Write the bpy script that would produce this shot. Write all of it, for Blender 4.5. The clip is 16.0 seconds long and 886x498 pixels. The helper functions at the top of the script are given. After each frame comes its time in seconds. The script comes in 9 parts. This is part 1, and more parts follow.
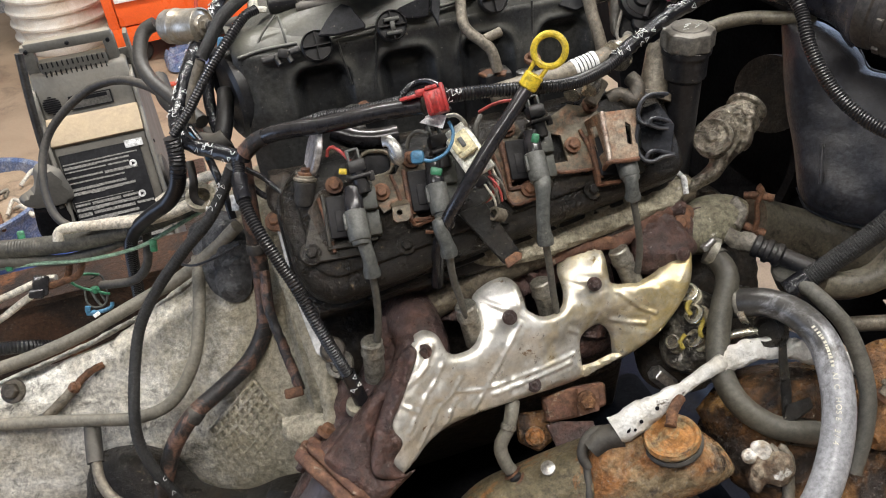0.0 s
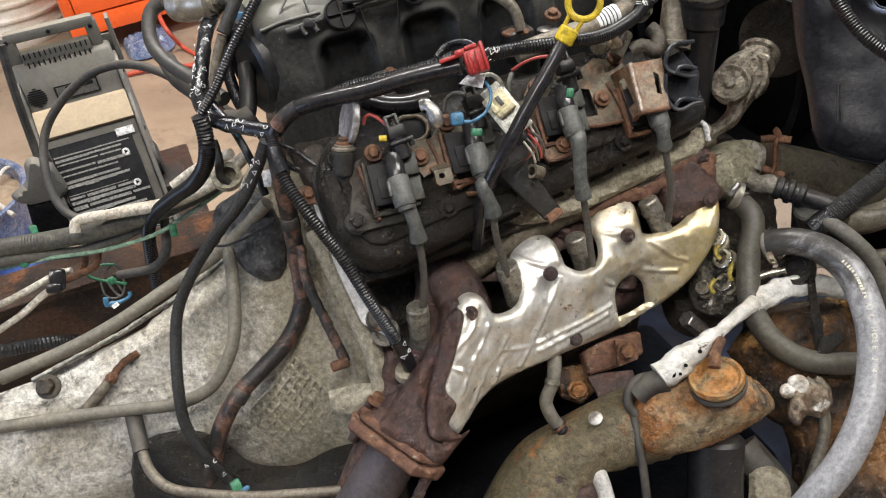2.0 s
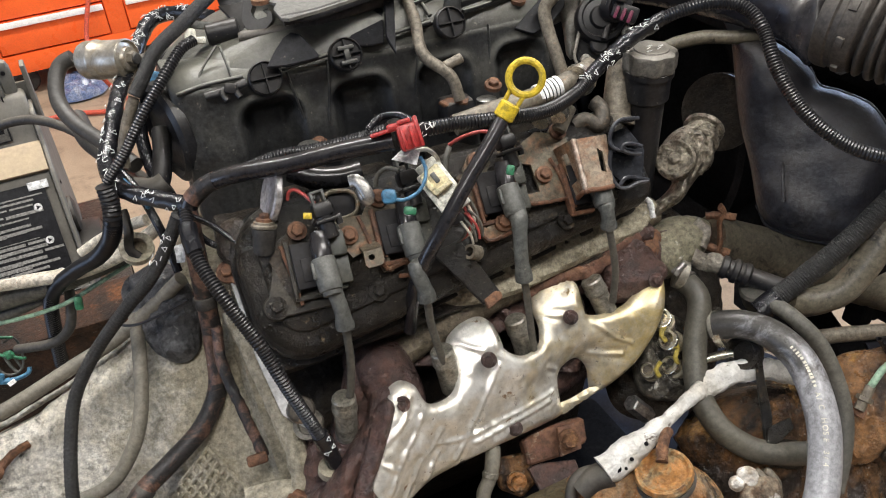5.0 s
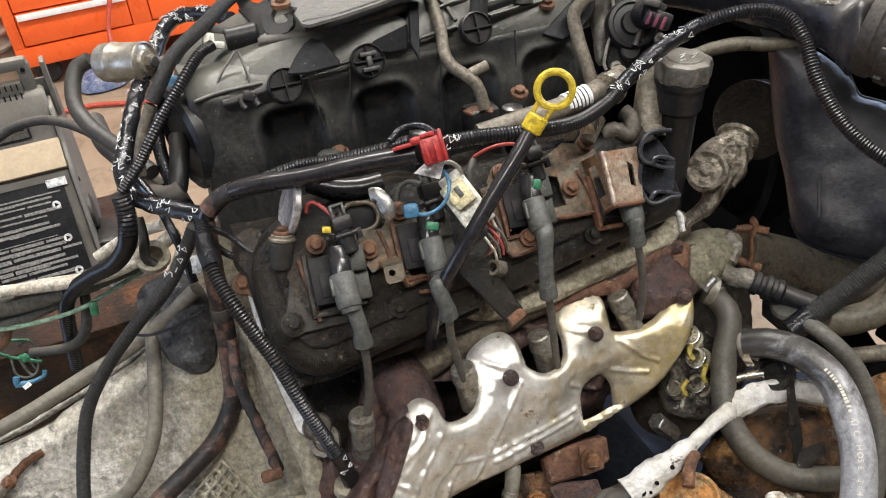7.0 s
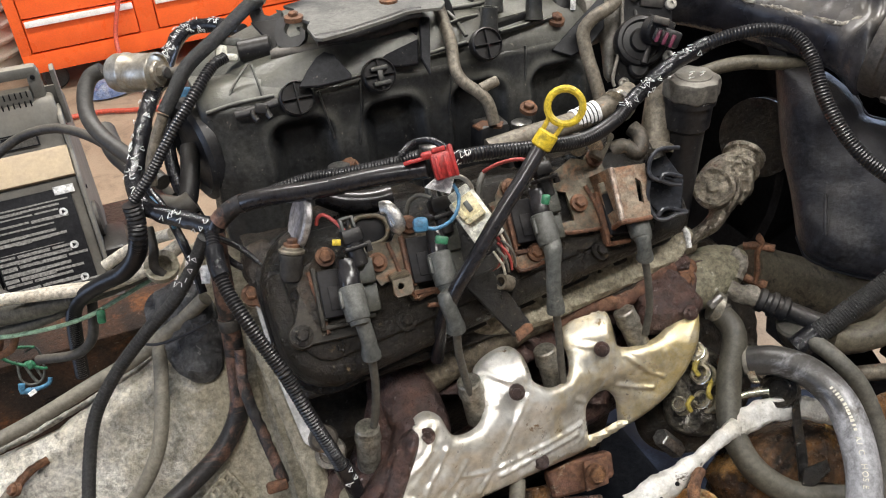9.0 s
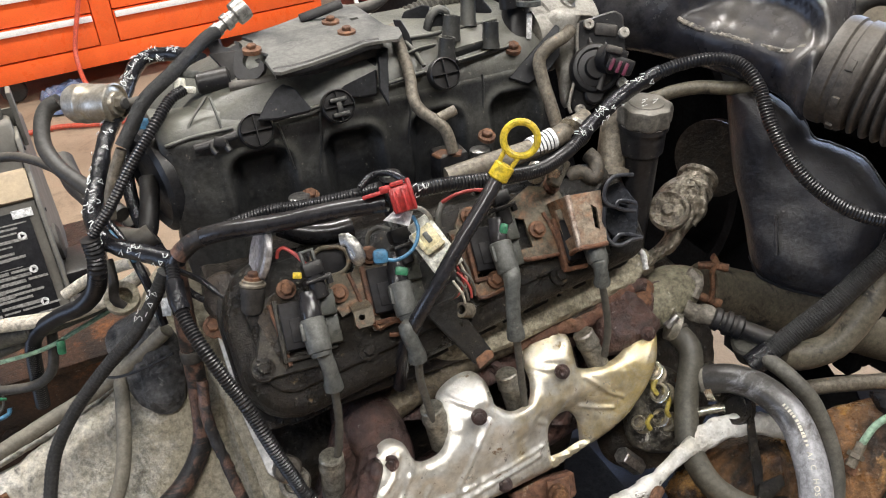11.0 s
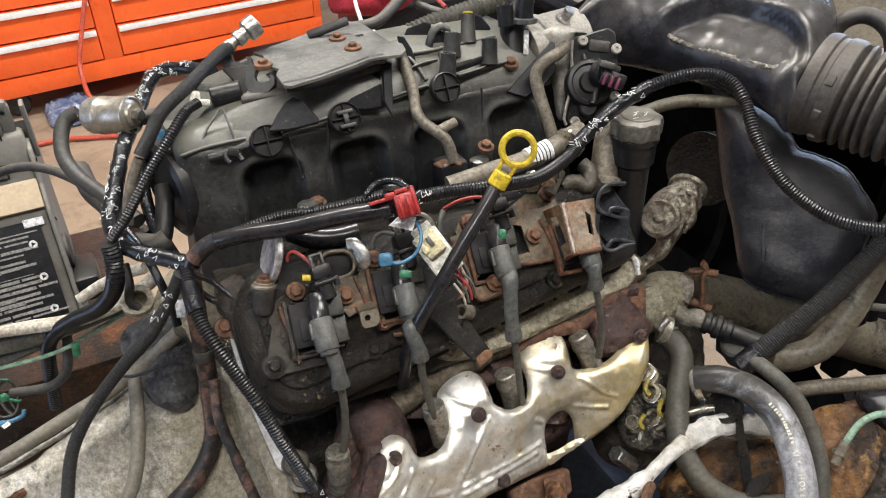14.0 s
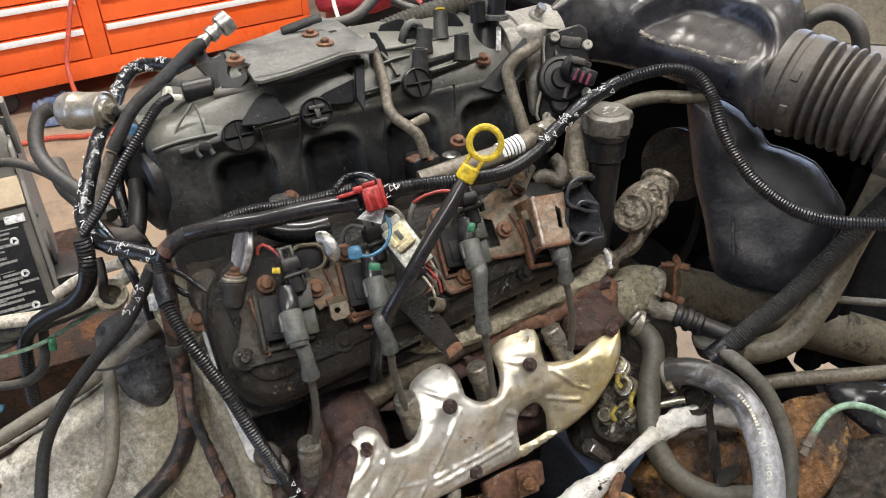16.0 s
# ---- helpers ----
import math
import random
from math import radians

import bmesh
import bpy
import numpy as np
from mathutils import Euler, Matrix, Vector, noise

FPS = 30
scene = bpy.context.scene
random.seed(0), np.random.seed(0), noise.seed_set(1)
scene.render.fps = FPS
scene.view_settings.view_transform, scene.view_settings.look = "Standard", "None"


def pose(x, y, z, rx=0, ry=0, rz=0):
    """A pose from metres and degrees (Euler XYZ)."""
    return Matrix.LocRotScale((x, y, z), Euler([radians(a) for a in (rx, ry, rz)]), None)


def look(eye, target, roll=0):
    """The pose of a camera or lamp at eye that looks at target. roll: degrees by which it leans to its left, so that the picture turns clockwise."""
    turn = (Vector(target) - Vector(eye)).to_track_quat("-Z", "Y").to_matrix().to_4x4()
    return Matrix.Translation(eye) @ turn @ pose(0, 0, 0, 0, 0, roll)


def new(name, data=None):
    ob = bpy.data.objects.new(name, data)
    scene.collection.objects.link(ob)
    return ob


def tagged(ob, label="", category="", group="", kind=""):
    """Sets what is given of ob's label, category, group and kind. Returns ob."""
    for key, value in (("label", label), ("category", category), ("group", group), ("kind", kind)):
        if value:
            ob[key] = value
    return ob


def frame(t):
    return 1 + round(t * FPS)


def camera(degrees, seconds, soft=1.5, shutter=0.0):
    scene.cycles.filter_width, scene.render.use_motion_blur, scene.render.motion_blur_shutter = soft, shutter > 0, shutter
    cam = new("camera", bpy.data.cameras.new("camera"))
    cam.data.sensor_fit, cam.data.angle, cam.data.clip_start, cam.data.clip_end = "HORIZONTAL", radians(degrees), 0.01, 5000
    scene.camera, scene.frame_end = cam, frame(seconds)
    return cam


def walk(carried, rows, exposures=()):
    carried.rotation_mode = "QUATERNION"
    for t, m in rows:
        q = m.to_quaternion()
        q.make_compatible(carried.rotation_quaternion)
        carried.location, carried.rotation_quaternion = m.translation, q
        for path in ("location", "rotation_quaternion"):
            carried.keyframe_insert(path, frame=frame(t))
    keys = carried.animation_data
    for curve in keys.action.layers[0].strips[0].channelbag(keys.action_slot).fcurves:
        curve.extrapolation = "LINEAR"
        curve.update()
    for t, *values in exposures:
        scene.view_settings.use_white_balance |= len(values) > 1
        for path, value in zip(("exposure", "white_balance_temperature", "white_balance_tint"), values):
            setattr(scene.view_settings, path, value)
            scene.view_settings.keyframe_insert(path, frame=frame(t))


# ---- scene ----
from mathutils.geometry import delaunay_2d_cdt

cam = camera(59.9, 16.0, soft=1.1)
PATH = [
    (0, (0.057, 0.015, 1.007), (0.494, 1.565, -0.179), -5.1),
    (0.5, (0.008, 0.043, 0.999), (0.523, 1.544, -0.219), -6.7),
    (1, (-0.005, 0.038, 1.006), (0.564, 1.507, -0.226), -7.4),
    (1.5, (-0.018, 0.034, 0.996), (0.508, 1.489, -0.272), -8.2),
    (2, (-0.027, 0.036, 1.005), (0.482, 1.516, -0.240), -7.2),
    (2.5, (-0.024, 0.046, 1.015), (0.511, 1.550, -0.190), -6.2),
    (3, (-0.023, 0.053, 1.018), (0.579, 1.553, -0.161), -4.4),
    (3.5, (-0.026, 0.060, 1.022), (0.641, 1.576, -0.099), -3.2),
    (3.7, (-0.023, 0.062, 1.012), (0.663, 1.568, -0.110), -3.3),
    (5.8, (0.024, 0.122, 0.997), (0.686, 1.584, -0.196), -3.2),
    (6, (0.019, 0.125, 0.999), (0.667, 1.590, -0.199), -3.3),
    (6.5, (0.021, 0.127, 0.996), (0.640, 1.602, -0.205), -3.5),
    (7, (0.024, 0.131, 1.003), (0.653, 1.617, -0.179), -3.2),
    (7.5, (0.020, 0.131, 1.007), (0.651, 1.629, -0.158), -3.0),
    (8, (0.020, 0.132, 1.007), (0.646, 1.630, -0.161), -2.7),
    (8.2, (0.016, 0.133, 1.005), (0.644, 1.634, -0.158), -2.6),
    (10.3, (0.028, 0.134, 1.021), (0.681, 1.626, -0.141), -2.5),
    (10.5, (0.030, 0.135, 1.023), (0.697, 1.621, -0.138), -2.3),
    (11, (0.028, 0.134, 1.033), (0.738, 1.607, -0.119), -1.7),
    (11.5, (0.026, 0.127, 1.045), (0.751, 1.600, -0.097), -2.0),
    (12, (0.016, 0.116, 1.049), (0.746, 1.587, -0.092), -1.9),
    (12.5, (0.012, 0.109, 1.049), (0.742, 1.584, -0.087), -2.0),
    (13, (0.007, 0.102, 1.052), (0.724, 1.593, -0.071), -2.5),
    (13.5, (0.009, 0.098, 1.049), (0.730, 1.593, -0.068), -2.1),
    (14, (0.008, 0.102, 1.048), (0.733, 1.590, -0.075), -1.5),
    (14.5, (0.008, 0.100, 1.053), (0.730, 1.603, -0.051), -0.9),
    (15, (0.009, 0.093, 1.054), (0.734, 1.595, -0.050), -1.0),
    (15.5, (0.019, 0.080, 1.055), (0.750, 1.572, -0.058), -1.4),
    (16, (0.025, 0.081, 1.047), (0.764, 1.561, -0.077), -1.3),
]
walk(cam, [(t, look(eye, target, roll)) for t, eye, target, roll in PATH])

# ---- light ----
world = bpy.data.worlds.new("workshop_air")
scene.world = world
world.use_nodes = True
world.node_tree.nodes["Background"].inputs[0].default_value = (0.55, 0.62, 0.72, 1)
world.node_tree.nodes["Background"].inputs[1].default_value = 0.105
scene.view_settings.exposure = 0.0


def area_lamp(name, eye, target, size, power, colour):
    d = bpy.data.lights.new(name, "AREA")
    d.shape, d.size, d.size_y, d.energy, d.color = "RECTANGLE", size[0], size[1], power, colour
    ob = new(name, d)
    ob.matrix_world = look(eye, target)
    return ob


area_lamp("tube_light", (-0.9, -0.6, 2.95), (-0.9, -0.6, 0), (2.4, 0.22), 64, (1.0, 0.975, 0.94))
area_lamp("tube_light", (1.7, -0.2, 2.95), (1.7, -0.2, 0), (2.4, 0.22), 82, (1.0, 0.975, 0.94))
area_lamp("tube_light", (0.2, 2.0, 2.95), (0.2, 2.6, 0), (2.4, 0.22), 142, (1.0, 0.975, 0.94))
area_lamp("daylight", (5.9, 3.35, 1.7), (0.5, 0.8, 0.6), (2.6, 1.5), 185, (0.55, 0.70, 1.0))

# Cool lamp added for bluish highlights; its source is unseen.
area_lamp("assumed_side_daylight", (-4.95, 0.6, 1.1), (0.0, 0.7, 0.5), (2.4, 2.2), 60, (0.55, 0.70, 1.0))

# ---- materials ----


def ramp(nt, stops):
    n = nt.nodes.new("ShaderNodeValToRGB")
    e = n.color_ramp.elements
    while len(e) < len(stops):
        e.new(0.5)
    for el, (p, c) in zip(e, stops):
        el.position, el.color = p, (*c, 1)
    return n


def noisy(nt, scale, detail=6.0, rough=0.6, stretch=(1, 1, 1), warp=0.0):
    co = nt.nodes.new("ShaderNodeTexCoord")
    mp = nt.nodes.new("ShaderNodeMapping")
    mp.inputs["Scale"].default_value = stretch
    nt.links.new(co.outputs["Object"], mp.inputs["Vector"])
    n = nt.nodes.new("ShaderNodeTexNoise")
    n.inputs["Scale"].default_value, n.inputs["Detail"].default_value = scale, detail
    n.inputs["Roughness"].default_value, n.inputs["Distortion"].default_value = rough, warp
    nt.links.new(mp.outputs[0], n.inputs["Vector"])
    return n.outputs["Fac"]


def surface(name, base, other=None, rough=0.5, metal=0.0, scale=30.0, edges=(0.4, 0.65), fleck=None, fleck_at=(0.6, 0.66), fleck_scale=90.0,
            dust=None, dust_amount=0.0, bump=0.15, bump_scale=250.0, rough_spread=0.15, coat=0.0, fleck_rough=0.8, fleck_metal=0.0, lumps=0.0, grain=0.6, spec=0.5, stain_or_sheen=None, stain_from=(0.3, 0.5), stain_axis="X", specks=0.0):
    """A worn surface: base mixed with other in patches, flecks of a third colour, settled dust on upward faces, fine relief."""
    m = bpy.data.materials.new(name)
    m.use_nodes = True
    nt = m.node_tree
    b = nt.nodes["Principled BSDF"]
    b.inputs["Coat Weight"].default_value = coat
    b.inputs["Specular IOR Level"].default_value = spec
    b.inputs["Coat Roughness"].default_value = 0.15
    link = nt.links.new
    big = noisy(nt, scale, 9.0, 0.65, warp=0.7)
    r = ramp(nt, [(edges[0], base), (edges[1], other or tuple(0.75 * c for c in base))])
    link(big, r.inputs[0])
    colour = r.outputs[0]
    metal_out = None
    if fleck:
        f = noisy(nt, fleck_scale, 9.0, 0.7, warp=0.5)
        fr = ramp(nt, [(fleck_at[0], (0, 0, 0)), (fleck_at[1], (1, 1, 1))])
        link(f, fr.inputs[0])
        mx = nt.nodes.new("ShaderNodeMix")
        mx.data_type = "RGBA"
        link(fr.outputs[0], mx.inputs["Factor"])
        link(colour, mx.inputs["A"])
        mx.inputs["B"].default_value = (*fleck, 1)
        colour = mx.outputs["Result"]
        mm = nt.nodes.new("ShaderNodeMapRange")
        mm.inputs["To Min"].default_value, mm.inputs["To Max"].default_value = metal, fleck_metal
        link(fr.outputs[0], mm.inputs["Value"])
        metal_out = mm.outputs[0]
    if stain_or_sheen:
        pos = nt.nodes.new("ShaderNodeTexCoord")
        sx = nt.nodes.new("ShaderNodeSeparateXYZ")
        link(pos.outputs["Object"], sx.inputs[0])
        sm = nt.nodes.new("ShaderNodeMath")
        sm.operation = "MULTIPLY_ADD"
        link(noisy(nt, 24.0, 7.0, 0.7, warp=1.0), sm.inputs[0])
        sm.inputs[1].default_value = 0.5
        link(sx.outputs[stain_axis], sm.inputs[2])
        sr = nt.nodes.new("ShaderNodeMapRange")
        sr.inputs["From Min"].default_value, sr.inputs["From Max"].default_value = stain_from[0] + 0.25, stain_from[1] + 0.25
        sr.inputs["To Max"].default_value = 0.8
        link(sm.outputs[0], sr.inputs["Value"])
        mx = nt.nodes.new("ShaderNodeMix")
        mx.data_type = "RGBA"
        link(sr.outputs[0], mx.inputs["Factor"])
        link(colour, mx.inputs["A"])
        mx.inputs["B"].default_value = (*stain_or_sheen, 1)
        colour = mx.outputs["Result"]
    if grain:
        gr = ramp(nt, [(0.37, (1 - grain * 0.8,) * 3), (0.63, (1 + grain * 0.75,) * 3)])
        link(noisy(nt, bump_scale * 0.7, 8.0, 0.75), gr.inputs[0])
        mg = nt.nodes.new("ShaderNodeMix")
        mg.data_type, mg.blend_type = "RGBA", "MULTIPLY"
        mg.inputs["Factor"].default_value = 1.0
        link(colour, mg.inputs["A"])
        link(gr.outputs[0], mg.inputs["B"])
        colour = mg.outputs["Result"]
    if specks:
        sp = ramp(nt, [(0.655, (0, 0, 0)), (0.70, (specks,) * 3)])
        link(noisy(nt, 210.0, 5.0, 0.6), sp.inputs[0])
        ms = nt.nodes.new("ShaderNodeMix")
        ms.data_type = "RGBA"
        link(sp.outputs[0], ms.inputs["Factor"])
        link(colour, ms.inputs["A"])
        ms.inputs["B"].default_value = (0.34, 0.31, 0.25, 1)
        colour = ms.outputs["Result"]
    if dust:
        geo = nt.nodes.new("ShaderNodeNewGeometry")
        sep = nt.nodes.new("ShaderNodeSeparateXYZ")
        link(geo.outputs["Normal"], sep.inputs[0])
        dn = noisy(nt, 22.0, 8.0, 0.7)
        mul = nt.nodes.new("ShaderNodeMath")
        mul.operation = "MULTIPLY"
        link(sep.outputs["Z"], mul.inputs[0])
        link(dn, mul.inputs[1])
        mr = nt.nodes.new("ShaderNodeMapRange")
        mr.inputs["From Min"].default_value, mr.inputs["From Max"].default_value = 0.1, 0.62
        mr.inputs["To Max"].default_value = dust_amount
        link(mul.outputs[0], mr.inputs["Value"])
        mx = nt.nodes.new("ShaderNodeMix")
        mx.data_type = "RGBA"
        link(mr.outputs[0], mx.inputs["Factor"])
        link(colour, mx.inputs["A"])
        mx.inputs["B"].default_value = (*dust, 1)
        colour = mx.outputs["Result"]
    link(colour, b.inputs["Base Color"])
    rr = nt.nodes.new("ShaderNodeMapRange")
    rr.inputs["To Min"].default_value, rr.inputs["To Max"].default_value = max(0.03, rough - rough_spread), min(1, rough + rough_spread)
    link(noisy(nt, scale * 2.3, 5.0), rr.inputs["Value"])
    link(rr.outputs[0], b.inputs["Roughness"])
    b.inputs["Metallic"].default_value = metal
    if metal_out:
        link(metal_out, b.inputs["Metallic"])
    bp = nt.nodes.new("ShaderNodeBump")
    bp.inputs["Strength"].default_value, bp.inputs["Distance"].default_value = min(1, bump * 1.4), 0.0055 if bump > 0.45 else 0.003
    hgt = noisy(nt, bump_scale * 0.5, 9.0, 0.7)
    if lumps:
        ad = nt.nodes.new("ShaderNodeMath")
        ad.operation = "MULTIPLY_ADD"
        link(noisy(nt, 45.0, 3.0), ad.inputs[0])
        ad.inputs[1].default_value = lumps
        link(hgt, ad.inputs[2])
        hgt = ad.outputs[0]
    link(hgt, bp.inputs["Height"])
    link(bp.outputs[0], b.inputs["Normal"])
    return m


DUST = (0.30, 0.26, 0.20)
M = dict(
    black_plastic=surface("black_plastic", (0.011, 0.011, 0.013), (0.022, 0.022, 0.024), 0.36, spec=0.35, dust=DUST, dust_amount=0.12, bump=0.12, specks=0.3),
    gloss_black=surface("gloss_black_plastic", (0.012, 0.012, 0.015), (0.020, 0.020, 0.024), 0.2, dust=DUST, dust_amount=0.08, bump=0.06),
    dusty_plastic=surface("dusty_black_moulding", (0.016, 0.0168, 0.0185), (0.050, 0.050, 0.047), 0.34, scale=9, dust=(0.34, 0.33, 0.265), dust_amount=0.50, bump=0.25, grain=0.6, specks=0.35),
    mud_tan=surface("dried_tan_mud", (0.20, 0.165, 0.098), (0.125, 0.102, 0.060), 0.36, scale=8, edges=(0.42, 0.60), fleck=(0.36, 0.155, 0.05), fleck_at=(0.555, 0.62), fleck_scale=16, bump=0.6, bump_scale=170, lumps=1.5, grain=0.6, specks=0.8),
    cap_rust=surface("orange_rusted_cap", (0.40, 0.185, 0.055), (0.30, 0.225, 0.12), 0.42, scale=40, edges=(0.46, 0.60), fleck=(0.10, 0.05, 0.025), fleck_at=(0.58, 0.66), fleck_scale=60, bump=0.8, bump_scale=150, lumps=2.0, specks=0.8),
    paper_white=surface("soiled_white_paper", (0.70, 0.685, 0.65), (0.50, 0.47, 0.41), 0.55, scale=18, edges=(0.40, 0.62), fleck=(0.10, 0.08, 0.06), fleck_at=(0.61, 0.65), fleck_scale=38, bump=0.6, bump_scale=80, lumps=2.0, grain=0.3),
    white_crust=surface("white_corrosion_crust", (0.74, 0.71, 0.66), (0.40, 0.33, 0.25), 0.5, scale=50, edges=(0.46, 0.62), bump=0.7, bump_scale=160),
    loom=surface("corrugated_loom_plastic", (0.008, 0.008, 0.010), (0.012, 0.012, 0.014), 0.33, spec=0.45, bump=0.03, dust=DUST, dust_amount=0.04),
    tape=surface("black_tape", (0.010, 0.010, 0.012), (0.015, 0.015, 0.017), 0.2, bump=0.25, bump_scale=120),
    rubber=surface("dusty_rubber", (0.072, 0.068, 0.057), (0.115, 0.107, 0.089), 0.6, scale=18, fleck=(0.17, 0.158, 0.135), fleck_at=(0.58, 0.8), fleck_scale=40, grain=0.4),
    dark_rubber=surface("dark_rubber", (0.025, 0.024, 0.023), (0.05, 0.046, 0.042), 0.55, scale=20, dust=DUST, dust_amount=0.3),
    grey_boot=surface("grey_boot_rubber", specks=0.3, other=(0.105, 0.107, 0.098), rough=0.48, dust=DUST, dust_amount=0.10, base=(0.070, 0.074, 0.070)),
    plate_grime=surface("oily_brown_black_plate", (0.018, 0.016, 0.0135), (0.043, 0.037, 0.028), 0.42, 0.2, scale=26, spec=0.4, bump=0.45, specks=0.4, grain=0.7),
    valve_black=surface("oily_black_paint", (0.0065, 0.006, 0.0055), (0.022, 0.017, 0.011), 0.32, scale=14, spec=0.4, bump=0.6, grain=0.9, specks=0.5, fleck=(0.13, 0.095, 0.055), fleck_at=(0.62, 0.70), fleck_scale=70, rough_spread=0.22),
    cast_iron=surface("oily_cast_iron", (0.10, 0.085, 0.065), (0.05, 0.042, 0.035), 0.5, 0.3, scale=22, fleck=(0.22, 0.15, 0.09), fleck_scale=60, bump=0.3, lumps=1.5),
    head_tan=surface("oily_tan_casting", specks=0.4, base=(0.20, 0.165, 0.115), other=(0.10, 0.08, 0.055), rough=0.4, metal=0.2, scale=22, fleck=(0.30, 0.27, 0.22), fleck_at=(0.58, 0.7), fleck_scale=60, bump=0.5, lumps=1.5),
    # Near-black; on the added dark sheets it also stands for deep shade.
    void=surface("deep_black_with_shade", (0.006, 0.006, 0.007), (0.011, 0.011, 0.012), 0.8, spec=0.05),
    grime=surface("greasy_grime", (0.022, 0.019, 0.016), (0.065, 0.050, 0.036), 0.34, scale=25, spec=0.45, bump=0.6, lumps=2.0, specks=0.4),
    cast_alu=surface("dirty_cast_aluminium", (0.76, 0.735, 0.675), (0.46, 0.42, 0.34), 0.6, 0.1, scale=11, edges=(0.38, 0.62), fleck=(0.15, 0.140, 0.12), fleck_at=(0.53, 0.66), fleck_scale=50, bump=0.7, bump_scale=200, lumps=1.2, grain=0.5, stain_or_sheen=(0.36, 0.315, 0.215), stain_from=(-0.16, 0.0)),
    shroud_grey=surface("mottled_blue_grey_casting", (0.13, 0.13, 0.135), (0.05, 0.05, 0.052), 0.5, 0.1, scale=26, edges=(0.40, 0.60), fleck=(0.34, 0.33, 0.31), fleck_at=(0.60, 0.68), fleck_scale=50, bump=0.7, lumps=2.0, grain=0.6),
    clean_alu=surface("corroded_aluminium", (0.30, 0.275, 0.235), (0.15, 0.13, 0.10), 0.6, 0.25, scale=30, fleck=(0.62, 0.60, 0.56), fleck_at=(0.62, 0.68), bump=0.4, lumps=2.0),
    shield=surface("stamped_aluminised_steel", (0.88, 0.865, 0.82), (0.60, 0.56, 0.47), 0.36, 0.66, scale=18, edges=(0.38, 0.64), fleck=(0.20, 0.125, 0.065), fleck_at=(0.61, 0.665), fleck_scale=100, bump=0.36, bump_scale=100, rough_spread=0.26, fleck_metal=0.2, grain=0.22, specks=0.75, stain_or_sheen=(0.60, 0.45, 0.14), stain_from=(0.34, 0.54)),
    pipe_mauve=surface("dull_mauve_steel", (0.105, 0.090, 0.098), (0.075, 0.062, 0.066), 0.5, 0.3, scale=20, fleck=(0.16, 0.09, 0.06), fleck_at=(0.66, 0.74), fleck_scale=50, bump=0.2, grain=0.35),
    rail_rust=surface("dark_brown_rust", (0.070, 0.034, 0.019), (0.026, 0.017, 0.013), 0.55, scale=7, edges=(0.42, 0.60), fleck=(0.22, 0.085, 0.03), fleck_at=(0.56, 0.68), fleck_scale=13, bump=0.6, spec=0.35, specks=0.4),
    sleeve=surface("dull_heat_sleeve", (0.34, 0.32, 0.27), (0.22, 0.20, 0.16), 0.42, 0.6, scale=50),
    rust=surface("orange_rust", (0.20, 0.095, 0.045), (0.10, 0.05, 0.03), 0.8, scale=28, fleck=(0.36, 0.19, 0.08), fleck_at=(0.55, 0.68), fleck_scale=75, bump=0.6, bump_scale=180, lumps=1.5),
    dark_rust=surface("dark_scaly_rust", (0.062, 0.042, 0.039), (0.112, 0.058, 0.044), 0.32, scale=35, fleck=(0.40, 0.36, 0.34), fleck_at=(0.63, 0.68), fleck_metal=0.5, fleck_scale=110, bump=0.7, bump_scale=140, lumps=2.0),
    muddy=surface("rusty_frame_mud", (0.27, 0.205, 0.12), (0.29, 0.125, 0.042), 0.26, scale=9, edges=(0.44, 0.56), fleck=(0.045, 0.032, 0.024), fleck_at=(0.55, 0.64), fleck_scale=20, bump=0.8, bump_scale=140, lumps=2.0, grain=0.6, specks=0.85, rough_spread=0.22),
    bracket=surface("rusty_plated_bracket", (0.125, 0.108, 0.075), (0.07, 0.055, 0.038), 0.42, 0.35, scale=40, fleck=(0.22, 0.10, 0.045), fleck_at=(0.50, 0.70), fleck_scale=50, bump=0.35),
    edge_rust=surface("orange_edge_rust", (0.17, 0.075, 0.038), (0.075, 0.042, 0.03), 0.7, 0.1, scale=50, fleck=(0.30, 0.22, 0.14), fleck_at=(0.6, 0.7), bump=0.5, bump_scale=160),
    hood_rust=surface("rust_stained_guard", (0.24, 0.195, 0.145), (0.19, 0.105, 0.06), 0.42, 0.4, scale=36, fleck=(0.24, 0.11, 0.05), fleck_at=(0.52, 0.66), fleck_scale=40, bump=0.4),
    worn_edge=surface("worn_bare_fold", (0.40, 0.34, 0.29), (0.22, 0.13, 0.09), 0.4, 0.6, scale=60, bump=0.4),
    worn_cap=surface("pale_worn_cap", (0.13, 0.12, 0.103), (0.05, 0.047, 0.042), 0.5, scale=40, edges=(0.38, 0.62), dust=(0.36, 0.33, 0.28), dust_amount=0.6, bump=0.3),
    core_black=surface("dark_blue_black_core", (0.008, 0.009, 0.013), (0.016, 0.016, 0.019), 0.6, spec=0.15, scale=16, bump=0.08, dust=DUST, dust_amount=0.08),
    elbow_grey=surface("corroded_brown_casting", (0.27, 0.24, 0.19), (0.11, 0.092, 0.07), 0.30, 0.4, scale=16, edges=(0.38, 0.66), fleck=(0.48, 0.45, 0.40), fleck_at=(0.64, 0.70), fleck_scale=60, bump=0.7, bump_scale=150, lumps=3.0, grain=0.8),
    clip_black=surface("oily_clip_plastic", (0.022, 0.024, 0.030), (0.040, 0.042, 0.048), 0.25, bump=0.1),
    pale_disc=surface("pale_zinc_disc", (0.44, 0.43, 0.47), (0.30, 0.28, 0.26), 0.4, 0.5, scale=30, bump=0.1),
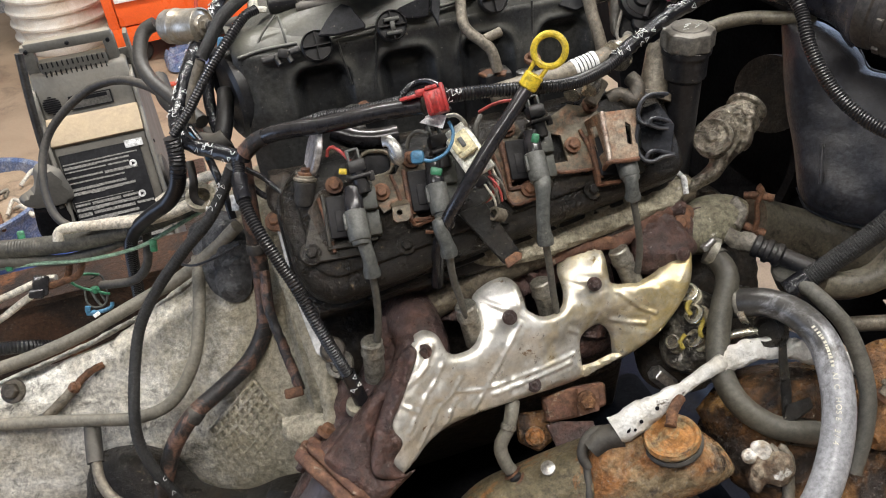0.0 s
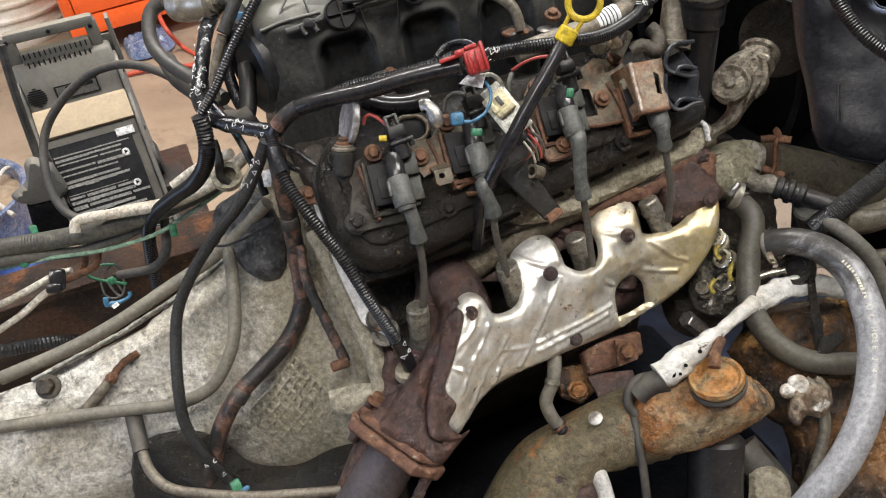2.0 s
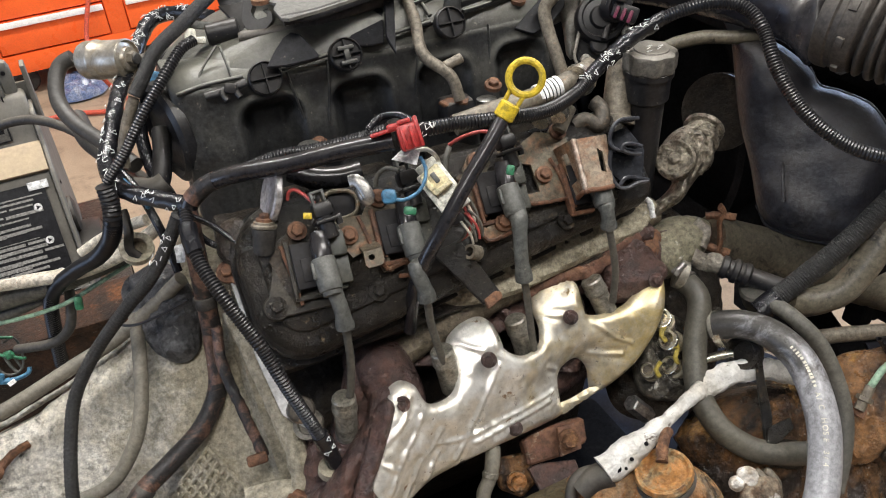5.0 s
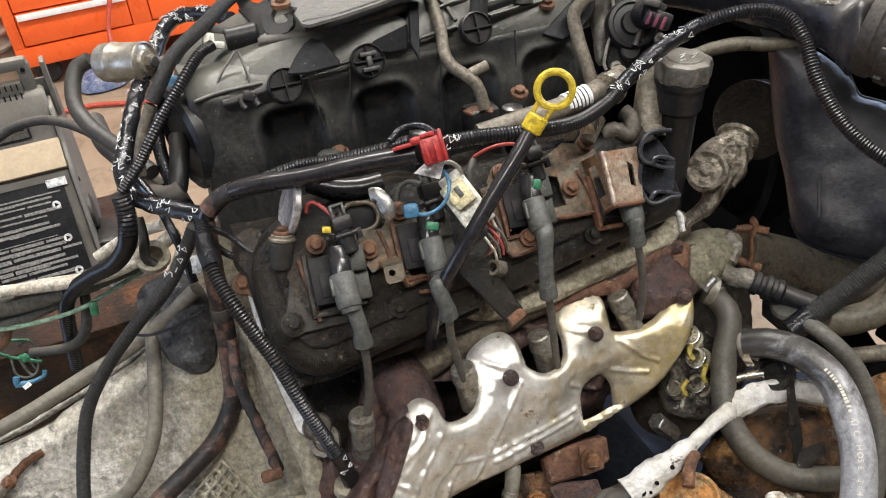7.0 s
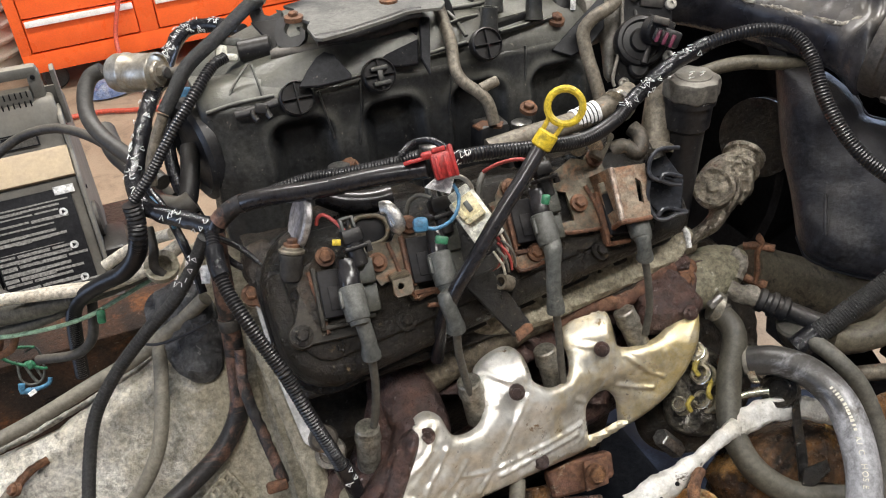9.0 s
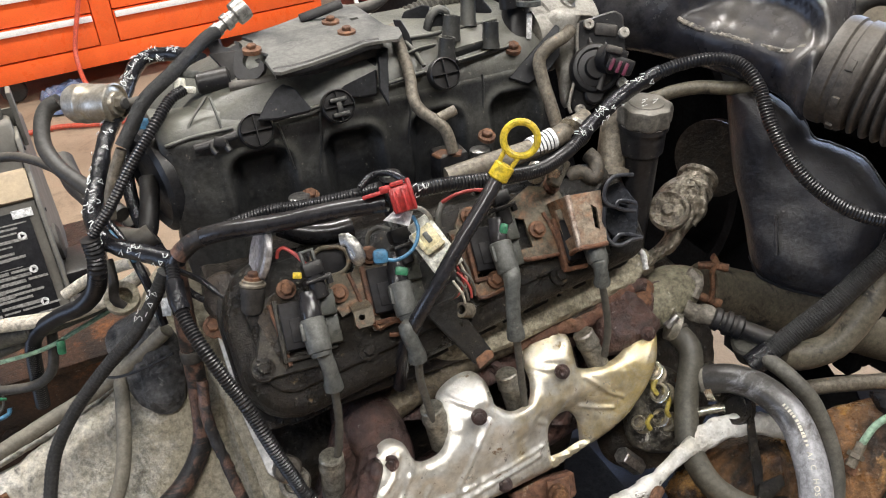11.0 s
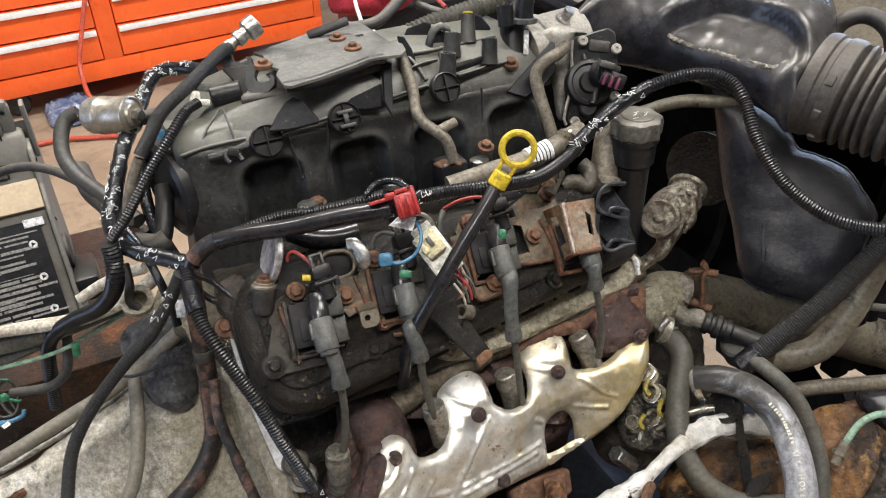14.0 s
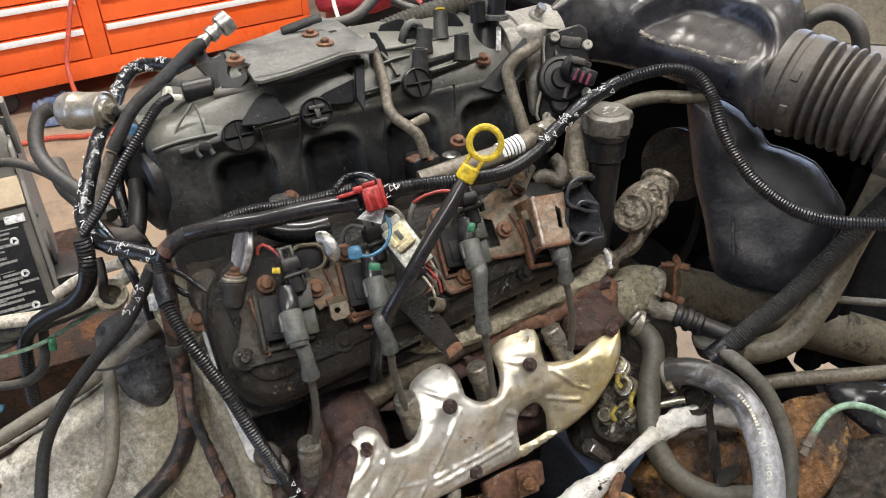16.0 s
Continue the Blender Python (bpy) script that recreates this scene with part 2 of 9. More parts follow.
    # Dirty near the clamp; scuffs and a bluish sheen are in the pale colour.
    hose_grey=surface("scuffed_hose_with_sheen", (0.040, 0.037, 0.034), (0.062, 0.058, 0.052), 0.32, scale=10, fleck=(0.05, 0.045, 0.04), fleck_at=(0.66, 0.8), fleck_scale=30, stain_or_sheen=(0.33, 0.33, 0.345), stain_from=(0.53, 0.44), stain_axis="Y", bump=0.12, grain=0.45),
    ledge_pale=surface("pale_oily_casting", (0.42, 0.38, 0.28), (0.20, 0.17, 0.115), 0.42, 0.25, scale=24, fleck=(0.52, 0.49, 0.43), fleck_at=(0.60, 0.68), fleck_scale=40, bump=0.5, lumps=1.5),
    plate_grey=surface("worn_grey_plate", (0.16, 0.155, 0.14), (0.045, 0.044, 0.043), 0.5, scale=14, edges=(0.38, 0.68), fleck=(0.22, 0.21, 0.19), fleck_at=(0.60, 0.72), fleck_scale=35, bump=0.15, grain=0.35),
    throttle_alu=surface("dull_throttle_casting", (0.36, 0.34, 0.30), (0.24, 0.22, 0.19), 0.5, 0.3, scale=18, bump=0.3, grain=0.4),
    # Pale flecks put the casting's bright highlights into its colour.
    pump_cast=surface("oily_pitted_glinting_casting", (0.16, 0.145, 0.115), (0.045, 0.040, 0.034), 0.32, 0.3, scale=34, edges=(0.42, 0.58), fleck=(0.55, 0.53, 0.47), fleck_at=(0.60, 0.66), fleck_scale=55, bump=0.8, bump_scale=150, lumps=2.5, grain=0.7),
    yellow_stain=surface("soiled_yellow_paint", (0.46, 0.36, 0.06), (0.28, 0.22, 0.06), 0.4, scale=60, bump=0.3),
    pale_alu=surface("pale_aluminium_edge", (0.66, 0.65, 0.64), (0.45, 0.43, 0.39), 0.5, 0.2, scale=20, fleck=(0.22, 0.12, 0.06), fleck_at=(0.60, 0.68), fleck_scale=30, bump=0.15, grain=0.3),
    # Lighter than clip_black: the bluish edge sheen is in this colour.
    clip_edge=surface("clip_edge_sheen", (0.04, 0.042, 0.05), (0.02, 0.021, 0.025), 0.3, bump=0.1),
    fin_black=surface("thin_black_moulding", (0.008, 0.008, 0.010), (0.016, 0.016, 0.018), 0.5, spec=0.25, bump=0.1, specks=0.2),
    hose_tan=surface("dusty_tan_rubber", (0.15, 0.138, 0.112), (0.21, 0.19, 0.15), 0.55, scale=14, fleck=(0.10, 0.09, 0.075), fleck_at=(0.56, 0.8), fleck_scale=40, grain=0.35),
    braid=surface("black_braided_sleeve", (0.014, 0.014, 0.014), (0.030, 0.029, 0.027), 0.5, scale=200, bump=0.5, bump_scale=500, grain=0.8),
    filter_steel=surface("stained_filter_can", (0.56, 0.53, 0.48), (0.36, 0.30, 0.21), 0.36, 0.7, scale=30, fleck=(0.30, 0.22, 0.13), fleck_at=(0.6, 0.72), fleck_scale=40, bump=0.08, grain=0.3),
    hose_dusk=surface("dark_grimy_hose", (0.052, 0.048, 0.042), (0.034, 0.031, 0.028), 0.5, scale=13, fleck=(0.085, 0.078, 0.066), fleck_at=(0.60, 0.75), fleck_scale=30, bump=0.12, grain=0.4),
    hose_olive=surface("grimy_olive_hose", (0.098, 0.090, 0.070), (0.066, 0.060, 0.047), 0.5, scale=13, fleck=(0.15, 0.138, 0.11), fleck_at=(0.60, 0.75), fleck_scale=30, bump=0.12, grain=0.4),
    hose_front=surface("grimy_tan_hose", (0.135, 0.118, 0.085), (0.078, 0.068, 0.050), 0.42, scale=13, fleck=(0.020, 0.017, 0.014), fleck_at=(0.57, 0.63), fleck_scale=26, bump=0.15, grain=0.5, specks=0.4),
    frame_rust=surface("dark_rusty_frame", (0.21, 0.105, 0.042), (0.030, 0.021, 0.016), 0.28, scale=7, edges=(0.42, 0.56), fleck=(0.38, 0.21, 0.07), fleck_at=(0.59, 0.67), fleck_scale=14, bump=0.9, bump_scale=140, lumps=2.5, grain=0.7, specks=0.6, rough_spread=0.24),
    hose_print=surface("worn_cream_print", (0.66, 0.62, 0.50), (0.36, 0.34, 0.28), 0.6, scale=200, bump=0.02, grain=0.4),
    worn_print=surface("worn_pale_print", (0.34, 0.33, 0.31), (0.13, 0.127, 0.12), 0.6, scale=300, bump=0.02, grain=0.5),
    coil_olive=surface("oily_olive_plastic", (0.034, 0.036, 0.029), (0.062, 0.060, 0.046), 0.4, scale=30, bump=0.3, specks=0.4, grain=0.7),
    tan_loom=surface("dusty_tan_loom", (0.085, 0.078, 0.062), (0.05, 0.046, 0.038), 0.5, scale=20, bump=0.05),
    white_rust=surface("whitish_corrosion", (0.36, 0.30, 0.22), (0.12, 0.075, 0.045), 0.6, scale=40, edges=(0.4, 0.6), fleck=(0.66, 0.63, 0.58), fleck_at=(0.57, 0.64), fleck_scale=60, bump=0.7),
    housing_olive=surface("mottled_olive_casting", (0.31, 0.285, 0.20), (0.17, 0.15, 0.105), 0.42, 0.2, scale=22, fleck=(0.62, 0.60, 0.54), fleck_at=(0.63, 0.68), fleck_scale=60, bump=0.5, lumps=2.0, specks=0.5),
    flange_rust=surface("crusty_brown_rust", (0.13, 0.062, 0.042), (0.20, 0.10, 0.055), 0.6, scale=40, fleck=(0.34, 0.27, 0.20), fleck_at=(0.60, 0.66), fleck_scale=80, bump=0.7, bump_scale=160),
    bolt_rust=surface("rusty_bolt", (0.20, 0.098, 0.052), (0.10, 0.052, 0.034), 0.65, 0.3, scale=60, bump=0.4),
    steel=surface("dull_steel", (0.48, 0.47, 0.45), (0.34, 0.32, 0.29), 0.35, 0.9, scale=40),
    bright_steel=surface("zinc_plated_steel", (0.72, 0.69, 0.63), (0.60, 0.55, 0.45), 0.24, 0.95, scale=30, bump=0.06),
    tan_pipe=surface("grimy_tan_pipe", (0.20, 0.175, 0.135), (0.125, 0.105, 0.08), 0.5, 0.2, scale=22, fleck=(0.30, 0.17, 0.09), fleck_at=(0.62, 0.72)),
    white_pipe=surface("pale_dusty_pipe", (0.58, 0.54, 0.46), (0.42, 0.36, 0.28), 0.55, scale=20, fleck=(0.34, 0.20, 0.11), fleck_at=(0.62, 0.7), fleck_scale=45),
    brown_pipe=surface("rust_stained_tube", (0.030, 0.028, 0.028), (0.16, 0.092, 0.068), 0.42, 0.2, scale=26, edges=(0.47, 0.55), fleck=(0.20, 0.20, 0.26), fleck_at=(0.66, 0.70), fleck_scale=30, bump=0.3),
    drum_white=surface("dirty_white_drum", (0.80, 0.76, 0.68), (0.66, 0.58, 0.46), 0.5, scale=7, fleck=(0.34, 0.22, 0.12), fleck_at=(0.62, 0.72), fleck_scale=14, bump=0.05, grain=0.15),
    yellow=surface("yellow_handle_plastic", (0.62, 0.46, 0.03), (0.50, 0.36, 0.03), 0.4, fleck=(0.12, 0.09, 0.03), fleck_at=(0.66, 0.72), fleck_scale=140),
    red=surface("red_clip_plastic", (0.42, 0.04, 0.035), (0.34, 0.03, 0.03), 0.35),
    cream=surface("aged_cream_plastic", (0.70, 0.64, 0.42), (0.58, 0.50, 0.30), 0.45, scale=40, bump=0.05),
    white=surface("white_plastic", (0.72, 0.71, 0.64), (0.62, 0.60, 0.50), 0.45),
    paper=surface("white_label_paper", (0.80, 0.80, 0.79), (0.74, 0.74, 0.73), 0.6, bump=0.03),
    wine=surface("wine_red_plastic", (0.16, 0.03, 0.06), (0.12, 0.025, 0.05), 0.4),
    blue=surface("blue_plastic", (0.06, 0.19, 0.32), (0.05, 0.15, 0.26), 0.4),
    green=surface("green_plastic", (0.04, 0.20, 0.10), (0.03, 0.15, 0.075), 0.4),
    pale_green=surface("pale_green_line", (0.25, 0.38, 0.27), (0.20, 0.30, 0.22), 0.5),
    hose_red=surface("orange_red_hose_rubber", (0.58, 0.095, 0.05), (0.46, 0.07, 0.04), 0.45),
    pink=surface("red_wire", (0.45, 0.08, 0.07), (0.36, 0.06, 0.055), 0.4),
    orange_paint=surface("orange_chest_paint", (0.95, 0.145, 0.025), (0.88, 0.12, 0.022), 0.3, scale=4, coat=0.3, bump=0.02, grain=0.1),
    trim=surface("bright_drawer_trim", (0.90, 0.89, 0.86), (0.78, 0.76, 0.72), 0.4, 0.0, bump=0.02, grain=0.15),
    worn_grey=surface("worn_grey_print_plate", (0.13, 0.125, 0.115), (0.09, 0.086, 0.08), 0.5, scale=60, bump=0.03),
    welder_grey=surface("grey_painted_casing", (0.165, 0.16, 0.145), (0.125, 0.12, 0.108), 0.5, scale=12, dust=(0.40, 0.33, 0.23), dust_amount=0.45, bump=0.05, grain=0.15),
    tan_dust=surface("settled_tan_dust", (0.42, 0.33, 0.22), (0.36, 0.285, 0.20), 0.85, scale=20, grain=0.12, bump=0.05),
    label_black=surface("black_warning_label", (0.008, 0.008, 0.010), (0.018, 0.018, 0.020), 0.5, spec=0.2, bump=0.02),
    floor=surface("dusty_concrete", (0.38, 0.28, 0.19), (0.29, 0.21, 0.14), 0.75, grain=0.22, scale=3.5, fleck=(0.16, 0.115, 0.080), fleck_at=(0.52, 0.74), fleck_scale=7, bump=0.2, specks=0.3),
    fender_tan=surface("dusty_tan_paint", (0.30, 0.26, 0.20), (0.20, 0.17, 0.13), 0.55, scale=9, fleck=(0.10, 0.085, 0.07), fleck_at=(0.60, 0.72), fleck_scale=30, bump=0.1, grain=0.3),
    wall=surface("painted_wall", (0.33, 0.325, 0.31), (0.28, 0.275, 0.26), 0.8, scale=2),
    red_cloth=surface("red_quilted_cloth", (0.30, 0.010, 0.022), (0.20, 0.007, 0.016), 0.85, bump=0.3),
    tarp=surface("bluish_bag_film", (0.10, 0.14, 0.26), (0.28, 0.30, 0.36), 0.22, scale=25),
    blue_film=surface("blue_tarp_film", (0.035, 0.075, 0.26), (0.06, 0.11, 0.32), 0.35, scale=18, bump=0.3, bump_scale=40),
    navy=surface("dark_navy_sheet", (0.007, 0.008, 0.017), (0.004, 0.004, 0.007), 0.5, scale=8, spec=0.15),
    resonator=surface("dusty_moulded_box", (0.014, 0.015, 0.021), (0.042, 0.042, 0.046), 0.42, scale=7, edges=(0.44, 0.70), fleck=(0.008, 0.008, 0.010), fleck_at=(0.56, 0.66), fleck_scale=22, bump=0.35, dust=DUST, dust_amount=0.10, spec=0.35),
    # Pale tones carry the light reflected by the dent's lip.
    lip_highlight=surface("chipped_lip_highlight", (0.30, 0.27, 0.22), (0.04, 0.038, 0.036), 0.35, scale=60, edges=(0.42, 0.60), fleck=(0.55, 0.52, 0.46), fleck_at=(0.60, 0.68), fleck_scale=90, bump=0.6),
    duct=surface("moulded_black_duct", (0.020, 0.021, 0.029), (0.060, 0.057, 0.056), 0.25, scale=7, dust=(0.34, 0.30, 0.24), dust_amount=0.28, bump=0.25, bump_scale=60, spec=0.5),
    dusty_duct=surface("dusty_ribbed_rubber", (0.046, 0.041, 0.037), (0.072, 0.063, 0.054), 0.5, scale=12, dust=DUST, dust_amount=0.24),
)

# ---- building helpers ----


def link_mesh(name, bm, material, parent=None, label="", smooth=35.0):
    me = bpy.data.meshes.new(name)
    bmesh.ops.recalc_face_normals(bm, faces=bm.faces)
    for e in bm.edges:
        e.smooth = len(e.link_faces) < 2 or e.calc_face_angle(0.0) < radians(smooth)
    for f in bm.faces:
        f.smooth = True
    bm.to_mesh(me)
    bm.free()
    me.materials.append(M[material])
    ob = new(name, me)
    if parent:
        ob.parent = parent
    if label:
        ob["label"] = label
    return ob


def part(name, bm, material, parent, label="", smooth=35.0):
    return link_mesh(name, bm, material, parent, label, smooth)


def thing(name, label, category, group="", at=(0, 0, 0)):
    ob = new(name)
    ob.empty_display_size = 0.02
    ob.location = at
    return tagged(ob, label, category, group)


def solid(name, bm, material, label, category, group="", smooth=35.0):
    return tagged(link_mesh(name, bm, material, None, "", smooth), label, category, group)


def joined(*bms):
    out = bmesh.new()
    for b in bms:
        me = bpy.data.meshes.new("tmp")
        b.to_mesh(me)
        b.free()
        out.from_mesh(me)
        bpy.data.meshes.remove(me)
    return out


def spline(pts, step=0.004):
    """Points along a Catmull-Rom curve through pts, about step apart."""
    p = [Vector(q) for q in pts]
    p = [2 * p[0] - p[1]] + p + [2 * p[-1] - p[-2]]
    out = []
    for i in range(1, len(p) - 2):
        n = max(2, int((p[i + 1] - p[i]).length / step))
        for k in range(n):
            t = k / n
            a, b, c, d = p[i - 1], p[i], p[i + 1], p[i + 2]
            out.append(0.5 * (2 * b + (c - a) * t + (2 * a - 5 * b + 4 * c - d) * t * t + (3 * b - a - 3 * c + d) * t ** 3))
    out.append(p[-2])
    return out


def tube(pts, r, step=0.004, sides=12, ribbed=0.0, radii=None, pitch=0.0032, wobble=0.0, flat=1.0, smooth_curve=True):
    """A round tube along pts. ribbed: depth of corrugations; radii: radius at even steps along it; wobble: unevenness."""
    line = spline(pts, pitch / 2 if ribbed else step) if smooth_curve else [Vector(p) for p in pts]
    bm = bmesh.new()
    rings = []
    side = None
    n = len(line)
    for i, p in enumerate(line):
        d = (line[min(i + 1, n - 1)] - line[max(i - 1, 0)]).normalized()
        if side is None:
            side = d.orthogonal().normalized()
        side = (side - d * side.dot(d)).normalized()
        up = d.cross(side)
        rad = r
        if radii:
            f = i / max(1, n - 1) * (len(radii) - 1)
            k = min(int(f), len(radii) - 2)
            rad = radii[k] + (radii[k + 1] - radii[k]) * (f - k)
        if ribbed and i % 2:
            rad -= ribbed
        ring = []
        for s in range(sides):
            a = 2 * math.pi * s / sides
            v = side * (rad * math.cos(a)) + up * (rad * flat * math.sin(a))
            if wobble:
                w = (p + v) * (0.9 / (max(radii) if radii else r))
                v *= 1 + wobble * (noise.noise(w) + 0.5 * noise.noise(w * 2.3))
            ring.append(bm.verts.new(p + v))
        rings.append(ring)
    for a, b in zip(rings, rings[1:]):
        for s in range(sides):
            bm.faces.new((a[s], a[(s + 1) % sides], b[(s + 1) % sides], b[s]))
    bm.faces.new(rings[0][::-1])
    bm.faces.new(rings[-1])
    return bm


def lathe(profile, m=None, sides=24):
    """A body of revolution about z from (radius, height) pairs, moved by m."""
    bm = bmesh.new()
    rings = []
    for r, z in profile:
        rings.append([bm.verts.new((max(r, 1e-5) * math.cos(2 * math.pi * s / sides), max(r, 1e-5) * math.sin(2 * math.pi * s / sides), z)) for s in range(sides)])
    for a, b in zip(rings, rings[1:]):
        for s in range(sides):
            bm.faces.new((a[s], a[(s + 1) % sides], b[(s + 1) % sides], b[s]))
    bm.faces.new(rings[0][::-1])
    bm.faces.new(rings[-1])
    if m:
        bm.transform(m)
    return bm


def axis(a, b):
    """A pose at a whose z points to b."""
    a, b = Vector(a), Vector(b)
    return Matrix.Translation(a) @ (b - a).to_track_quat("Z", "Y").to_matrix().to_4x4()


def rod(a, b, r, r2=None, sides=16, bevel=0.15):
    n = (Vector(b) - Vector(a)).length
    r2 = r if r2 is None else r2
    e = min(r, r2) * bevel
    return lathe([(r - e, 0), (r, e), (r2, n - e), (r2 - e, n)], axis(a, b), sides)


def block(size, m=None, bevel=0.002, segments=2):
    bm = bmesh.new()
    bmesh.ops.create_cube(bm, size=1.0)
    bm.transform(Matrix.Diagonal((*size, 1)))
    if bevel:
        bmesh.ops.bevel(bm, geom=bm.edges[:], offset=min(bevel, min(size) * 0.45), segments=segments, affect="EDGES", profile=0.5)
    if m:
        bm.transform(m)
    return bm


def between(lo, hi, bevel=0.002, m=None):
    """A bevelled block from corner lo to corner hi, in the frame m."""
    lo, hi = Vector(lo), Vector(hi)
    t = Matrix.Translation((lo + hi) / 2)
    return block(hi - lo, (m @ t) if m else t, bevel)


def prism(outline, thick, m, bevel=0.0012):
    """A plate of the given outline (x, y) from z = 0 up to thick, in the frame m."""
    bm = bmesh.new()
    f = bm.faces.new([bm.verts.new((x, y, 0)) for x, y in outline])
    up = bmesh.ops.extrude_face_region(bm, geom=[f])
    bmesh.ops.translate(bm, verts=[v for v in up["geom"] if isinstance(v, bmesh.types.BMVert)], vec=(0, 0, thick))
    bmesh.ops.recalc_face_normals(bm, faces=bm.faces)
    if bevel:
        bmesh.ops.bevel(bm, geom=bm.edges[:], offset=bevel, segments=1, affect="EDGES")
    bm.transform(m)
    return bm


def plate(pts, thick, bevel=0.001):
    """A plate with its face through pts, thick behind it."""
    p = [Vector(q) for q in pts]
    c = sum(p, Vector()) / len(p)
    n = Vector()
    for a, b in zip(p, p[1:] + p[:1]):
        n += (a - c).cross(b - c)
    n.normalize()
    if n.dot(Vector((-0.4, -0.7, 0.6))) < 0:
        n = -n
    q = n.to_track_quat("Z", "Y").to_matrix().to_4x4()
    m = Matrix.Translation(c) @ q @ Matrix.Translation((0, 0, -thick))
    inv = (Matrix.Translation(c) @ q).inverted()
    return prism([(inv @ v).to_2d() for v in p], thick, m, bevel)


def pillow(pts, round_, step=0.006, back=0.35, rough=0.0, rough_scale=30.0, relief=None, lift=1.0, curve=True):
    """A closed rounded form: its outline runs through pts, its face swells out towards the viewer's side over the width round_.
    relief(place): more height on the face at that place."""
    p = [Vector(q) for q in pts]
    if curve:
        loop = spline(p + p[:1], step)[:-1]
    else:
        loop = []
        for a, b in zip(p, p[1:] + p[:1]):
            k = max(1, int((b - a).length / step))
            loop += [a.lerp(b, i / k) for i in range(k)]
    c = sum(loop, Vector()) / len(loop)
    n = Vector()
    for a, b in zip(loop, loop[1:] + loop[:1]):
        n += (a - c).cross(b - c)
    n.normalize()
    if n.dot(Vector((-0.4, -0.7, 0.6))) < 0:
        n = -n
        loop.reverse()
    q = n.to_track_quat("Z", "Y").to_matrix().to_4x4()
    m = Matrix.Translation(c) @ q
    inv = m.inverted()
    flat = [inv @ v for v in loop]
    edge = np.array([(v.x, v.y) for v in flat])
    nxt = np.roll(edge, -1, axis=0)
    lo, hi = edge.min(axis=0), edge.max(axis=0)
    g = np.stack(np.meshgrid(np.arange(lo[0], hi[0], step), np.arange(lo[1], hi[1], step)), axis=-1).reshape(-1, 2)
    g[:, 0] += (np.round(g[:, 1] / step) % 2) * step / 2

    def far(points):
        d = nxt - edge
        t = np.clip(((points[:, None] - edge) * d).sum(-1) / np.maximum((d * d).sum(-1), 1e-12), 0, 1)
        return np.sqrt((((edge + t[..., None] * d) - points[:, None]) ** 2).sum(-1)).min(axis=1)

    x, y = g[:, :1], g[:, 1:]
    cross = ((edge[:, 1] > y) != (nxt[:, 1] > y)) & (x < (nxt[:, 0] - edge[:, 0]) * (y - edge[:, 1]) / (nxt[:, 1] - edge[:, 1] + 1e-12) + edge[:, 0])
    g = g[cross.sum(axis=1) % 2 == 1]
    g = g[far(g) > step * 0.4]
    k = len(edge)
    verts, _, faces, *_ = delaunay_2d_cdt([Vector(v) for v in np.concatenate([edge, g])], [(i, (i + 1) % k) for i in range(k)], [list(range(k))], 1, 1e-6)
    xy = np.array([(v.x, v.y) for v in verts])
    d = far(xy)
    s = np.clip(d / round_, 0, 1)
    h = round_ * np.sqrt(np.maximum(1 - (1 - s) ** 2, 0)) * lift
    bm = bmesh.new()
    front, rear = [], []
    # a gently bent outline is kept: its own height spreads inwards
    zedge = np.array([v.z for v in flat])
    for i, v in enumerate(verts):
        w = 1.0 / (((xy[i] - edge) ** 2).sum(axis=1) + 1e-7) ** 1.5
        base = float((w * zedge).sum() / w.sum())
        rim = d[i] < 1e-5
        up = h[i] + (0 if rim else rough * min(1, s[i] * 2) * noise.noise(Vector((v.x * rough_scale, v.y * rough_scale, 3.1))))
        if relief and not rim:
            up += relief(m @ Vector((v.x, v.y, base))) * min(1, s[i] * 2)
        front.append(bm.verts.new((v.x, v.y, base + up)))
        rear.append(front[-1] if rim else bm.verts.new((v.x, v.y, base - h[i] * back)))
    for f in faces:
        bm.faces.new([front[i] for i in f])
        if not all(d[i] < 1e-5 for i in f):
            bm.faces.new([rear[i] for i in reversed(f)])
    bm.transform(m)
    return bm


def bolt(at, to, r=0.006, washer=1.5):
    """A hexagon bolt head with its washer at the place at, pointing along to."""
    a = Vector(at)
    m = axis(a, a + Vector(to))
    return joined(lathe([(r * washer, -0.003), (r * washer, 0.0015), (r * 1.15, 0.0022)], m, 16),
                  lathe([(r * 0.98, 0.0015), (r, 0.002), (r, 0.0015 + r * 0.72), (r * 0.84, 0.0015 + r * 0.88), (r * 0.5, 0.0015 + r * 0.9)], m, 6))


def slab(lo, hi):
    return between(lo, hi, 0)


# frame of the sloping rocker cover: x along the engine, y up its slope, z out of it
VC = Matrix(((1, 0, 0, 0), (0, 0.70711, -0.70711, 0.0665), (0, 0.70711, 0.70711, -0.0665), (0, 0, 0, 1)))


def vc(x, s, h=0.0):
    return VC @ Vector((x, s, h))

# ---- the workshop ----


FLOOR = -0.32


def structure(name, bm, material, label):
    return tagged(link_mesh(name, bm, material), label, name.split("_")[0], kind="structure")


